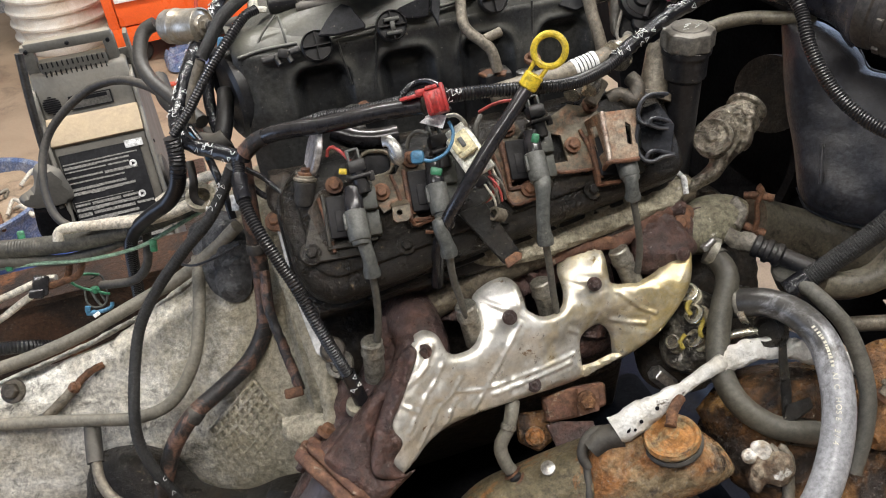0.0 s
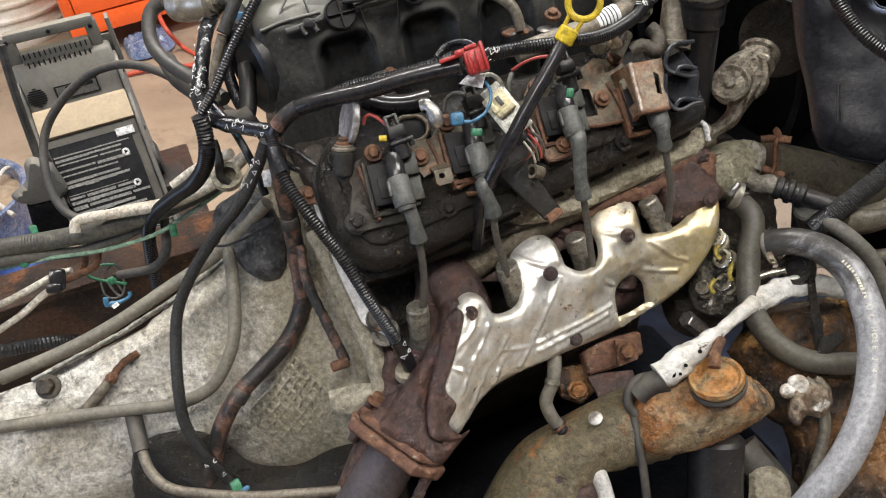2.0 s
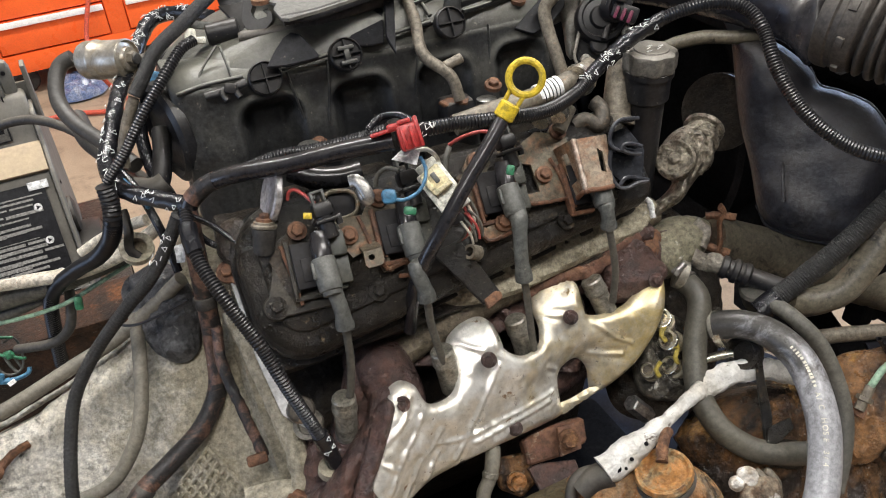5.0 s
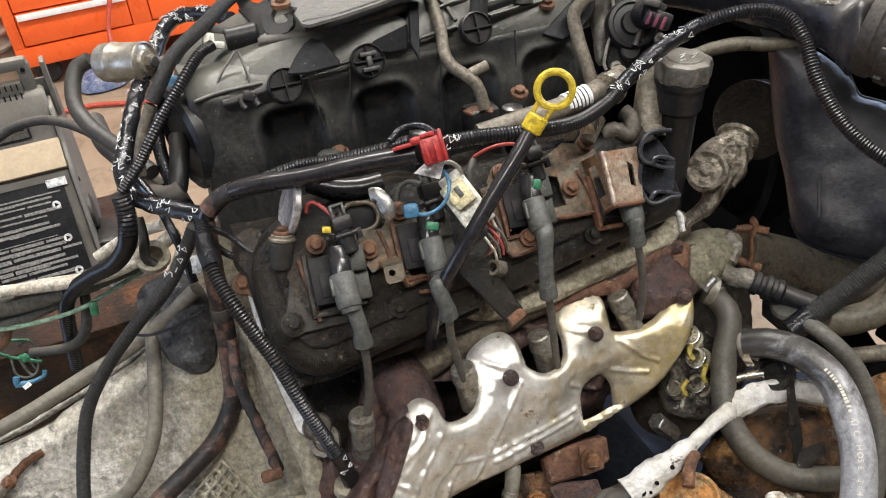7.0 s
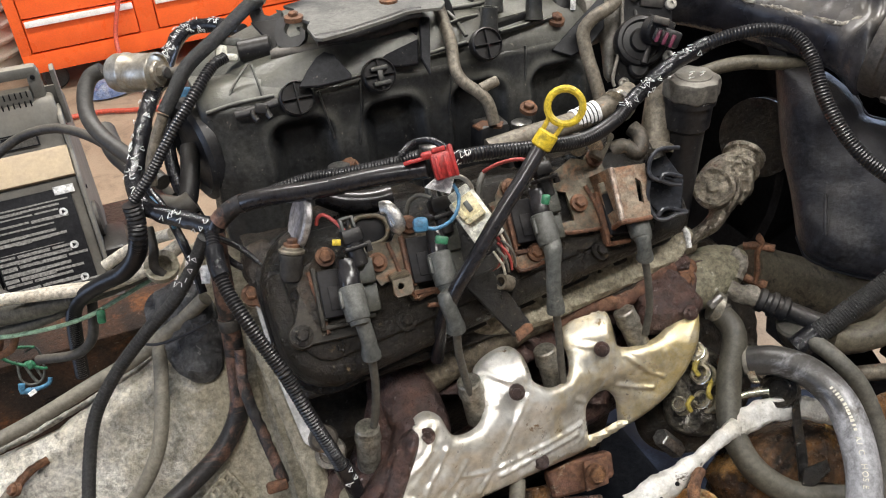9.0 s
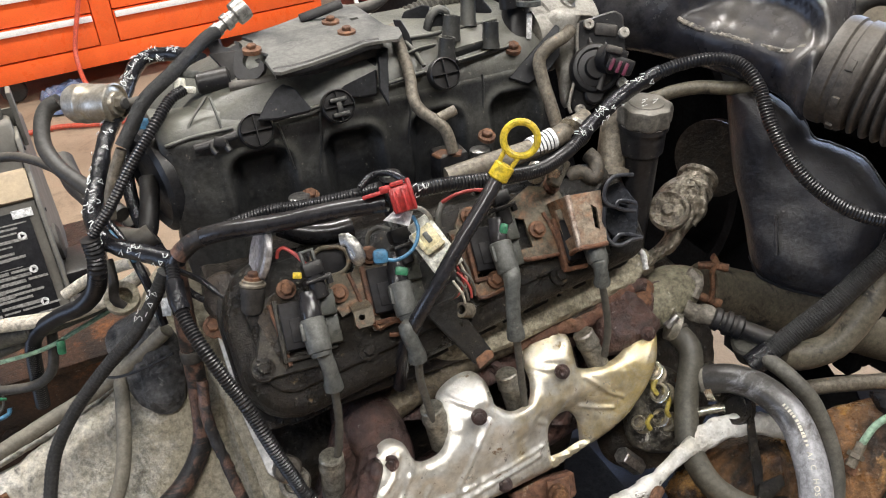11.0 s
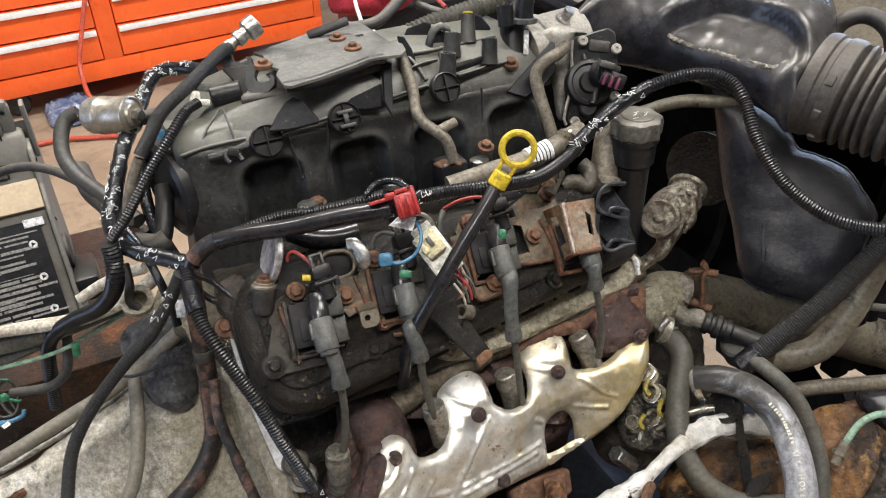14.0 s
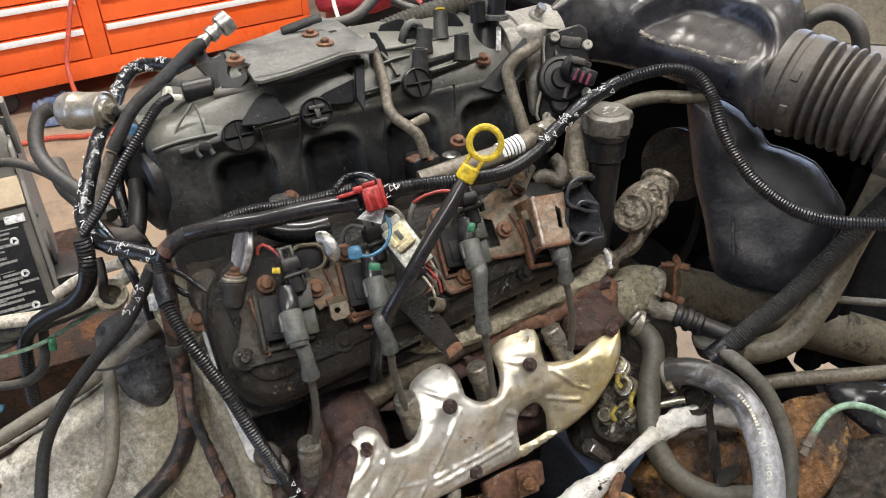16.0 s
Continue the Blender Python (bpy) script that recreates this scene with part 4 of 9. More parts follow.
coil_bracket((([(0.373, 0.714, 0.596), (0.384, 0.721, 0.604), (0.419, 0.731, 0.614), (0.451, 0.723, 0.605), (0.455, 0.708, 0.591), (0.449, 0.676, 0.558), (0.424, 0.676, 0.558), (0.386, 0.679, 0.561), (0.375, 0.682, 0.565), (0.376, 0.697, 0.580)], ([(0.390, 0.711, 0.593), (0.400, 0.708, 0.590), (0.399, 0.686, 0.569), (0.383, 0.687, 0.569), (0.381, 0.698, 0.581)],)), ([(0.314, 0.715, 0.597), (0.325, 0.716, 0.598), (0.326, 0.672, 0.555), (0.348, 0.677, 0.560), (0.359, 0.671, 0.554), (0.351, 0.664, 0.546), (0.322, 0.662, 0.544), (0.317, 0.672, 0.555)], ()), ([(0.324, 0.718, 0.601), (0.336, 0.728, 0.611), (0.353, 0.727, 0.609), (0.357, 0.718, 0.600), (0.344, 0.708, 0.591), (0.323, 0.711, 0.594)], ())), [(0.341, 0.720, 0.606), (0.409, 0.695, 0.582), (0.444, 0.724, 0.611), (0.345, 0.670, 0.556)], ([(0.374, 0.681, 0.565), (0.392, 0.677, 0.561), (0.424, 0.675, 0.558), (0.449, 0.675, 0.558)], [(0.316, 0.711, 0.596), (0.319, 0.691, 0.575), (0.320, 0.666, 0.550), (0.328, 0.661, 0.546), (0.350, 0.663, 0.547)], [(0.423, 0.707, 0.592), (0.427, 0.693, 0.578), (0.428, 0.676, 0.561)]))

part("end_strip", sheet([(0.108, 0.697, 0.576), (0.124, 0.708, 0.588), (0.138, 0.715, 0.594), (0.152, 0.713, 0.592), (0.156, 0.703, 0.582), (0.147, 0.702, 0.581), (0.128, 0.700, 0.580), (0.119, 0.696, 0.576), (0.124, 0.661, 0.541), (0.118, 0.662, 0.542)], 0.0035), "grime", first_bracket, "dark oily end strip")

part("loop_rim", tube([vc(a, b, 0.007) for a, b in ((0.180, 0.920), (0.200, 0.921), (0.2075, 0.928), (0.2085, 0.938), (0.202, 0.946), (0.184, 0.949), (0.175, 0.943), (0.1735, 0.930), (0.180, 0.920))], 0.0024, wobble=0.2), "bracket", first_bracket, "rim of the oval opening")
# Flat black plate stands for the shade inside the oval opening.
part("loop_shade", between((0.172, 0.918, 0.0), (0.210, 0.950, 0.004), 0.001, VC), "core_black", first_bracket, "black plate put in for the dark inside of the opening")
# bent rusty hood of the front bracket
hood = thing("bracket_hood", "bent rusty steel guard over a coil", "bracket")
part("hood_top", sheet([(0.438, 0.687, 0.619), (0.478, 0.684, 0.616), (0.463, 0.645, 0.577), (0.430, 0.648, 0.580)], 0.003, ([(0.461, 0.676, 0.608), (0.466, 0.672, 0.604), (0.461, 0.656, 0.589), (0.456, 0.659, 0.591)],)), "hood_rust", hood)
part("hood_side", sheet([(0.438, 0.687, 0.619), (0.430, 0.648, 0.580), (0.435, 0.672, 0.556), (0.428, 0.713, 0.597)], 0.003, ([(0.433, 0.700, 0.595), (0.436, 0.690, 0.603), (0.435, 0.668, 0.581), (0.432, 0.676, 0.571)],)), "hood_rust", hood)
part("worn_fold", tube([(0.438, 0.687, 0.619), (0.434, 0.667, 0.599), (0.430, 0.648, 0.580)], 0.0032, wobble=0.1), "worn_edge", hood, "worn pale fold of the guard")
part("hood_lip", tube([(0.463, 0.645, 0.577), (0.446, 0.646, 0.578), (0.429, 0.647, 0.580), (0.431, 0.659, 0.568), (0.435, 0.671, 0.555)], 0.0026, wobble=0.3), "edge_rust", hood, "orange rusted lower lip")
# small square lug
solid("bracket_lug", joined(sheet([(0.190, 0.664, 0.579), (0.208, 0.663, 0.578), (0.207, 0.655, 0.570), (0.203, 0.652, 0.567), (0.190, 0.652, 0.568), (0.188, 0.655, 0.570)], 0.004, ([(0.199, 0.658, 0.573), (0.197, 0.657, 0.572), (0.195, 0.657, 0.572), (0.193, 0.658, 0.573), (0.193, 0.660, 0.575), (0.195, 0.661, 0.576), (0.197, 0.661, 0.576), (0.199, 0.660, 0.575)],)), plate([(0.190, 0.665, 0.578), (0.209, 0.664, 0.578), (0.213, 0.689, 0.570), (0.193, 0.688, 0.569)], 0.004)), "bracket", "rusty square bracket lug with a hole", "bracket")


def coil(x, s, frame_material, hooded=False, lean=-6.0):
    """An ignition coil with its tower, boot and plug connector; x, s: the middle of its boot."""
    c = thing("ignition_coil", "black ignition coil with grey boot on the rusty bracket", "ignition coil", "ignition coils along the cover")
    f = VC @ Matrix.Translation((x, s, 0)) @ Matrix.Rotation(radians(lean), 4, "Z")

    def q(a, b, h):
        return f @ Vector((a, b, h))

    part("core", joined(between((-0.026, -0.008, 0.005), (0.004, 0.036, 0.020), 0.0015, f), between((-0.019, -0.002, 0.020), (-0.006, 0.020, 0.0215), 0.001, f)), "core_black", c, "dark laminated coil core")
    part("side_frame", joined(between((-0.0305, -0.016, 0.006), (-0.0265, 0.040, 0.017), 0.001, f), between((-0.0305, -0.018, 0.006), (-0.002, -0.0135, 0.0145), 0.001, f), between((-0.0265, -0.010, 0.0155), (-0.0235, 0.036, 0.0175), 0.0006, f)), frame_material, c, "rust-streaked coil frame")
    part("tower", lathe([(0.0092, 0), (0.0098, 0.003), (0.0098, 0.020), (0.0088, 0.022), (0.0088, 0.030)], axis(q(0, 0.010, 0.029), q(0.002, 0.044, 0.029)), 20), "gloss_black", c)
    part("shoulder", joined(between((0.008, 0.016, 0.006), (0.026, 0.040, 0.026), 0.002, f), between((0.004, 0.034, 0.012), (0.022, 0.043, 0.029), 0.002, f), between((0.014, 0.040, 0.010), (0.024, 0.047, 0.023), 0.0015, f)), "coil_olive", c, "oily olive-grey shoulder block")
    part("side_block", joined(between((0.011, -0.010, 0.004), (0.027, 0.017, 0.019), 0.002, f), between((0.013, -0.014, 0.004), (0.022, -0.010, 0.012), 0.001, f)), "coil_olive", c)
    if not hooded:
        g = Matrix.Translation(q(0.011, 0.046, 0.033)) @ f.to_3x3().to_4x4() @ Matrix.Rotation(radians(8), 4, "Z") @ Matrix.Rotation(radians(8), 4, "X")
        con = part("connector", joined(rod(g @ Vector((0, -0.014, -0.002)), g @ Vector((0, 0.012, 0)), 0.0078, sides=18), block((0.019, 0.014, 0.017), g @ Matrix.Translation((0, 0.014, 0)), 0.003), block((0.022, 0.004, 0.019), g @ Matrix.Translation((0, 0.003, 0)), 0.0015), block((0.006, 0.010, 0.005), g @ Matrix.Translation((0.012, 0.001, 0.002)), 0.001)), "black_plastic", c)
        part("latch", joined(block((0.0025, 0.012, 0.010), g @ Matrix.Translation((-0.0065, 0.025, 0.002)), 0.0006), block((0.0025, 0.012, 0.010), g @ Matrix.Translation((0.0045, 0.025, 0.002)), 0.0006), block((0.0135, 0.0025, 0.010), g @ Matrix.Translation((-0.001, 0.031, 0.002)), 0.0006)), "grey_boot", con, "grey open latch of the connector")
    part("boot", lathe([(0.0100, 0), (0.0112, 0.0008), (0.0117, 0.003), (0.0115, 0.024), (0.0112, 0.030), (0.0108, 0.0315), (0.0092, 0.032), (0.0084, 0.036)], axis(q(0, 0.0155, 0.030), q(0.0015, -0.018, 0.0305)), 28), "grey_boot", c, "dusty grey rubber boot")
    part("boot_rib", between((-0.0125, -0.004, 0.030), (-0.0095, 0.012, 0.0355), 0.001, f), "grey_boot", c)
    return c


for x, s, m in ((0.1505, 0.870, "plate_grime"), (0.240, 0.877, "edge_rust"), (0.354, 0.885, "edge_rust")):
    coil(x, s, m)
coil(0.455, 0.866, "edge_rust", True)


def plug_wire(boot, run, sleeve, name="spark_plug_wire"):
    """An ignition lead: elbow boot, cable and a metal heat sleeve at the plug."""
    w = thing(name, "grey spark plug lead running down to the plug", "spark plug lead", "spark plug leads")
    part("elbow", tube(boot, 0.0105, radii=(0.0090, 0.0092, 0.0084, 0.0074, 0.0074, 0.0074, 0.0074, 0.0074, 0.0092, 0.0092), sides=14), "grey_boot", w, "grey rubber elbow boot")
    part("cable", tube([boot[-1]] + run, 0.0040), "rubber", w)
    a, b = Vector(sleeve[0]), Vector(sleeve[1])
    part("heat_sleeve", lathe([(0.011, 0), (0.0125, 0.002), (0.0125, 0.012), (0.0135, 0.014), (0.0135, 0.018), (0.012, 0.02), (0.0125, (b - a).length), (0.010, (b - a).length)], axis(a, b), 16), "sleeve", w, "dull steel plug heat sleeve")
    return w


plug_wire([vc(0.1515, 0.858, 0.030), *[(0.153, 0.652, 0.557), (0.155, 0.643, 0.539), (0.155, 0.638, 0.520)]], [(0.155, 0.637, 0.486), (0.152, 0.638, 0.449), (0.146, 0.642, 0.410)], [(0.143, 0.642, 0.429), (0.140, 0.643, 0.366)])
plug_wire([vc(0.241, 0.862, 0.030), vc(0.242, 0.850, 0.030), *[(0.231, 0.639, 0.562), (0.235, 0.630, 0.541), (0.236, 0.627, 0.529)]], [(0.238, 0.628, 0.500), (0.245, 0.630, 0.463), (0.256, 0.633, 0.411)], [(0.253, 0.640, 0.445), (0.262, 0.636, 0.388)])
plug_wire([vc(0.356, 0.872, 0.030), *[(0.353, 0.652, 0.567), (0.346, 0.636, 0.536), (0.346, 0.629, 0.509)]], [(0.350, 0.629, 0.484), (0.355, 0.628, 0.441), (0.360, 0.628, 0.407)], [(0.350, 0.654, 0.437), (0.359, 0.641, 0.389)])
plug_wire([vc(0.457, 0.850, 0.030), *[(0.453, 0.641, 0.556), (0.453, 0.636, 0.543), (0.454, 0.636, 0.535)]], [(0.459, 0.631, 0.505), (0.465, 0.630, 0.470), (0.467, 0.632, 0.429)], [(0.454, 0.659, 0.448), (0.468, 0.641, 0.406)])

# ---- exhaust ----


def runner(pts, r):
    return tube(pts, r, 0.006, 16, radii=r, wobble=0.05)


def exhaust_manifold():
    e = thing("exhaust_manifold", "scaly dark rust exhaust manifold bolted to the head", "exhaust manifold")
    part("collector", runner([(0.186, 0.687, 0.412), (0.169, 0.668, 0.381), (0.139, 0.645, 0.345), (0.105, 0.627, 0.316), (0.072, 0.610, 0.282), (0.033, 0.594, 0.239), (-0.006, 0.581, 0.192)], (0.026, 0.028, 0.029, 0.030, 0.030, 0.029, 0.028)), "dark_rust", e, "dark scaly collector pipe")
    part("log", runner([(0.576, 0.726, 0.411), (0.487, 0.685, 0.327), (0.367, 0.661, 0.322), (0.242, 0.643, 0.312), (0.175, 0.631, 0.310), (0.109, 0.606, 0.309), (0.066, 0.586, 0.292)], (0.02, 0.03, 0.034, 0.036, 0.036, 0.036, 0.04)), "dark_rust", e)
    part("runner", runner([(0.196, 0.707, 0.406), (0.198, 0.663, 0.411), (0.200, 0.643, 0.381), (0.186, 0.630, 0.345)], (0.034, 0.032, 0.03, 0.028)), "dark_rust", e)
    part("runner", runner([(0.309, 0.727, 0.396), (0.309, 0.689, 0.408), (0.308, 0.662, 0.377), (0.304, 0.638, 0.332)], (0.034, 0.03, 0.03, 0.026)), "dark_rust", e)
    part("runner", runner([(0.431, 0.722, 0.411), (0.428, 0.698, 0.413), (0.428, 0.671, 0.381), (0.411, 0.652, 0.337)], (0.034, 0.03, 0.03, 0.026)), "dark_rust", e)
    part("runner", runner([(0.528, 0.712, 0.423), (0.542, 0.696, 0.434), (0.535, 0.679, 0.412), (0.511, 0.659, 0.363)], (0.034, 0.03, 0.03, 0.026)), "dark_rust", e)
    part("head_flange", plate([(0.190, 0.709, 0.443), (0.271, 0.689, 0.433), (0.376, 0.691, 0.450), (0.498, 0.695, 0.463), (0.588, 0.695, 0.449), (0.585, 0.670, 0.431), (0.492, 0.668, 0.422), (0.364, 0.668, 0.411), (0.260, 0.667, 0.395), (0.186, 0.688, 0.411)], 0.012), "dark_rust", e, "rusty manifold flange")
    a, b, way = Vector((0.059, 0.623, 0.320)), Vector((0.094, 0.530, 0.292)), Vector((-0.075, -0.026, -0.080)).normalized()
    long = (b - a - way * (b - a).dot(way)).normalized()
    m = Matrix((long, way.cross(long), way)).transposed().to_4x4()
    m.translation = (a + b) / 2
    half = (b - a).length / 2
    oblong = [(math.copysign(half, math.cos(t)) * 0.78 + 0.023 * math.cos(t), (0.036 if abs(math.sin(t)) > 0.85 else 0.026) * math.sin(t)) for t in [2 * math.pi * (k + 0.5) / 28 for k in range(28)]]
    bm = joined(prism(oblong, 0.013, m @ Matrix.Translation((0, 0, -0.004)), 0.003), prism([(0.9 * u, 0.86 * v) for u, v in oblong], 0.009, m @ Matrix.Translation((0, 0, -0.014)), 0.003))
    bmesh.ops.triangulate(bm, faces=bm.faces[:])
    bmesh.ops.subdivide_edges(bm, edges=bm.edges[:], cuts=2, use_grid_fill=True)
    for v in bm.verts:
        v.co += Vector((noise.noise(v.co * 90), noise.noise(v.co * 90 + Vector((7, 0, 0))), noise.noise(v.co * 90 + Vector((0, 7, 0))))) * 0.0022
    fl = part("outlet_flange", bm, "flange_rust", e, "crusty rusty two-bolt outlet flange", smooth=60)
    for p, q in ((b, 0.090), (a, 0.075)):
        part("bolt", bolt(p - way * 0.016 + long * (-0.006 if p is b else 0.006), -way, 0.009, 1.3), "bolt_rust", fl, "rusty flange bolt")
        part("stud", tube([p - way * 0.01, p + way * 0.02, p + way * 0.040], 0.006, wobble=0.35), "dark_rust", fl, "flaking stud end")
    part("downpipe", tube([(0.086, 0.580, 0.308), (0.072, 0.576, 0.294), (0.046, 0.568, 0.268), (0.001, 0.556, 0.226), (-0.045, 0.545, 0.165)], 0.030, 0.01, 28, wobble=0.03), "pipe_mauve", e, "smooth dark mauve exhaust downpipe")
    for p in ([(0.237, 0.705, 0.460), (0.339, 0.693, 0.446), (0.558, 0.681, 0.456)]):
        part("flange_bolt", bolt(p, (-0.2, -0.7, 0.5), 0.008), "bolt_rust", e)
    return e


exhaust_manifold()


VIEW = Vector((0.33, 0.75, -0.57)).normalized()


def heat_shield():
    s = thing("heat_shield", "dented silver stamped heat shield on the exhaust manifold", "heat shield")
    pts = [(0.126, 0.557, 0.307), (0.118, 0.565, 0.322), (0.124, 0.576, 0.344), (0.141, 0.586, 0.367), (0.157, 0.598, 0.389), (0.170, 0.617, 0.409), (0.184, 0.631, 0.425), (0.200, 0.635, 0.430), (0.214, 0.628, 0.423), (0.223, 0.616, 0.403), (0.247, 0.618, 0.398), (0.262, 0.627, 0.407), (0.267, 0.651, 0.423), (0.270, 0.664, 0.433), (0.291, 0.671, 0.441), (0.312, 0.668, 0.445), (0.322, 0.654, 0.440), (0.325, 0.643, 0.426), (0.325, 0.632, 0.419), (0.342, 0.625, 0.408), (0.365, 0.630, 0.407), (0.377, 0.646, 0.415), (0.380, 0.670, 0.431), (0.389, 0.681, 0.439), (0.406, 0.684, 0.447), (0.430, 0.682, 0.448), (0.439, 0.668, 0.442), (0.437, 0.651, 0.426), (0.438, 0.642, 0.415), (0.456, 0.635, 0.413), (0.486, 0.635, 0.415), (0.521, 0.643, 0.431), (0.537, 0.644, 0.437), (0.541, 0.636, 0.428), (0.531, 0.620, 0.396), (0.503, 0.609, 0.363), (0.476, 0.606, 0.340), (0.442, 0.611, 0.317), (0.432, 0.615, 0.319), (0.431, 0.625, 0.348), (0.421, 0.632, 0.362), (0.406, 0.634, 0.360), (0.391, 0.627, 0.353), (0.388, 0.615, 0.327), (0.387, 0.608, 0.310), (0.356, 0.607, 0.306), (0.301, 0.601, 0.312), (0.255, 0.594, 0.319), (0.212, 0.592, 0.317), (0.181, 0.583, 0.311), (0.159, 0.570, 0.303), (0.141, 0.560, 0.300)]
    # long stamped creases
    lines = ([(0.205, 0.630, 0.414), (0.193, 0.620, 0.398), (0.172, 0.615, 0.383), (0.157, 0.610, 0.371)], [(0.209, 0.615, 0.397), (0.198, 0.608, 0.383), (0.183, 0.602, 0.370), (0.174, 0.596, 0.359), (0.158, 0.587, 0.342)], [(0.223, 0.599, 0.381), (0.209, 0.593, 0.368), (0.193, 0.590, 0.358), (0.174, 0.580, 0.338), (0.163, 0.573, 0.324)], [(0.212, 0.587, 0.361), (0.201, 0.582, 0.350), (0.193, 0.575, 0.339)], [(0.300, 0.611, 0.425), (0.273, 0.597, 0.397), (0.247, 0.583, 0.369), (0.227, 0.574, 0.350)], [(0.238, 0.584, 0.367), (0.277, 0.576, 0.372), (0.316, 0.571, 0.380), (0.352, 0.567, 0.387)], [(0.251, 0.576, 0.361), (0.295, 0.569, 0.368), (0.344, 0.563, 0.379)], [(0.264, 0.641, 0.451), (0.275, 0.633, 0.444), (0.289, 0.625, 0.439)], [(0.302, 0.641, 0.465), (0.306, 0.631, 0.454), (0.305, 0.620, 0.439)], [(0.359, 0.621, 0.460), (0.375, 0.614, 0.457), (0.389, 0.609, 0.456)], [(0.156, 0.609, 0.369), (0.166, 0.602, 0.363), (0.173, 0.595, 0.357)], [(0.419, 0.591, 0.443), (0.440, 0.571, 0.424), (0.455, 0.562, 0.418)], [(0.404, 0.574, 0.415), (0.424, 0.565, 0.411), (0.441, 0.559, 0.409)], [(0.216, 0.593, 0.370), (0.227, 0.588, 0.368), (0.238, 0.584, 0.367)], [(0.354, 0.585, 0.411), (0.361, 0.579, 0.406)])

    def relief(p):
        h = 0.0
        for k, line in enumerate(lines):
            for u, v in zip(line, line[1:]):
                d = v - u
                d -= VIEW * d.dot(VIEW)
                w = p - u
                w -= VIEW * w.dot(VIEW)
                t = max(0.0, min(1.0, w.dot(d) / d.dot(d)))
                q = (w - d * t).length
                if q < 0.012:
                    h = max(h, 0.0023 * math.exp(-(q / 0.0022) ** 2)) - 0.0007 * math.exp(-((q - 0.005) / 0.0025) ** 2)
        for c in bolts:
            w = p - c
            w -= VIEW * w.dot(VIEW)
            h -= 0.0032 * math.exp(-(w.length / 0.010) ** 2)
        return h + 0.0028 * noise.noise(p * 17) + 0.0021 * noise.noise(p * 48) + 0.0010 * noise.noise(p * 120)

    bolts = [Vector(p) for p in [(0.194, 0.613, 0.419), (0.297, 0.617, 0.429), (0.4115, 0.634, 0.427), (0.525, 0.629, 0.4395), (0.316, 0.593, 0.336)]]
    lines = [[Vector(q) for q in line] for line in lines]
    shell = part("shell", pillow(pts, 0.025, 0.0018, 0.0, 0, 30, relief, 0.60), "shield", s, smooth=70)
    part("lower_strip", pillow([(0.383, 0.611, 0.324), (0.401, 0.608, 0.327), (0.427, 0.609, 0.331), (0.439, 0.606, 0.325), (0.409, 0.605, 0.316), (0.385, 0.605, 0.310)], 0.005, 0.003, 0.4, 0.001, 60), "shield", s, "narrow torn lower strip")
    for p in bolts:
        part("shield_bolt", joined(lathe([(0.0085, -0.004), (0.0085, 0.0008), (0.0062, 0.0016)], axis(p, p - VIEW), 18), lathe([(0.005, 0), (0.0054, 0.003), (0.0054, 0.0045), (0.0044, 0.0055)], axis(p, p - VIEW), 6)), "dark_rust", s, "dark rusty shield bolt in a dimple")
    return s


heat_shield()


def scales(p):
    return 0.004 * noise.noise(p * 60) + 0.002 * abs(noise.noise(p * 160))


for pts in ([(0.481, 0.678, 0.437), (0.500, 0.693, 0.453), (0.523, 0.695, 0.460), (0.543, 0.682, 0.457), (0.551, 0.658, 0.443), (0.552, 0.639, 0.431), (0.521, 0.637, 0.416), (0.479, 0.647, 0.412)], [(0.173, 0.662, 0.403), (0.176, 0.675, 0.418), (0.192, 0.684, 0.427), (0.210, 0.684, 0.428), (0.217, 0.674, 0.423), (0.216, 0.654, 0.407), (0.206, 0.640, 0.392), (0.181, 0.631, 0.374), (0.160, 0.629, 0.367), (0.157, 0.639, 0.376)], [(0.075, 0.601, 0.304), (0.110, 0.611, 0.330), (0.149, 0.620, 0.356), (0.153, 0.613, 0.348), (0.131, 0.590, 0.315), (0.099, 0.569, 0.276), (0.069, 0.581, 0.275)]):
    part("port_end", pillow(pts, 0.018, 0.004, 0.8, 0.006, 70, scales), "dark_rust", bpy.data.objects["exhaust_manifold"], "scaly dark maroon runner end")
part("shield_end", pillow([(0.173, 0.650, 0.414), (0.190, 0.650, 0.420), (0.204, 0.637, 0.412), (0.188, 0.629, 0.397), (0.172, 0.619, 0.382), (0.160, 0.608, 0.369), (0.139, 0.598, 0.354), (0.127, 0.582, 0.338), (0.118, 0.559, 0.318), (0.132, 0.547, 0.312), (0.153, 0.546, 0.316), (0.132, 0.539, 0.305), (0.113, 0.533, 0.296), (0.096, 0.533, 0.293), (0.084, 0.543, 0.300), (0.072, 0.558, 0.310), (0.062, 0.577, 0.322), (0.061, 0.587, 0.331), (0.075, 0.594, 0.339), (0.108, 0.611, 0.359), (0.137, 0.624, 0.378), (0.161, 0.636, 0.396)], 0.026, 0.003, 0.8, 0, 70, scales), "dark_rust", bpy.data.objects["exhaust_manifold"], "flaking maroon end of the shielded pipe", smooth=60)
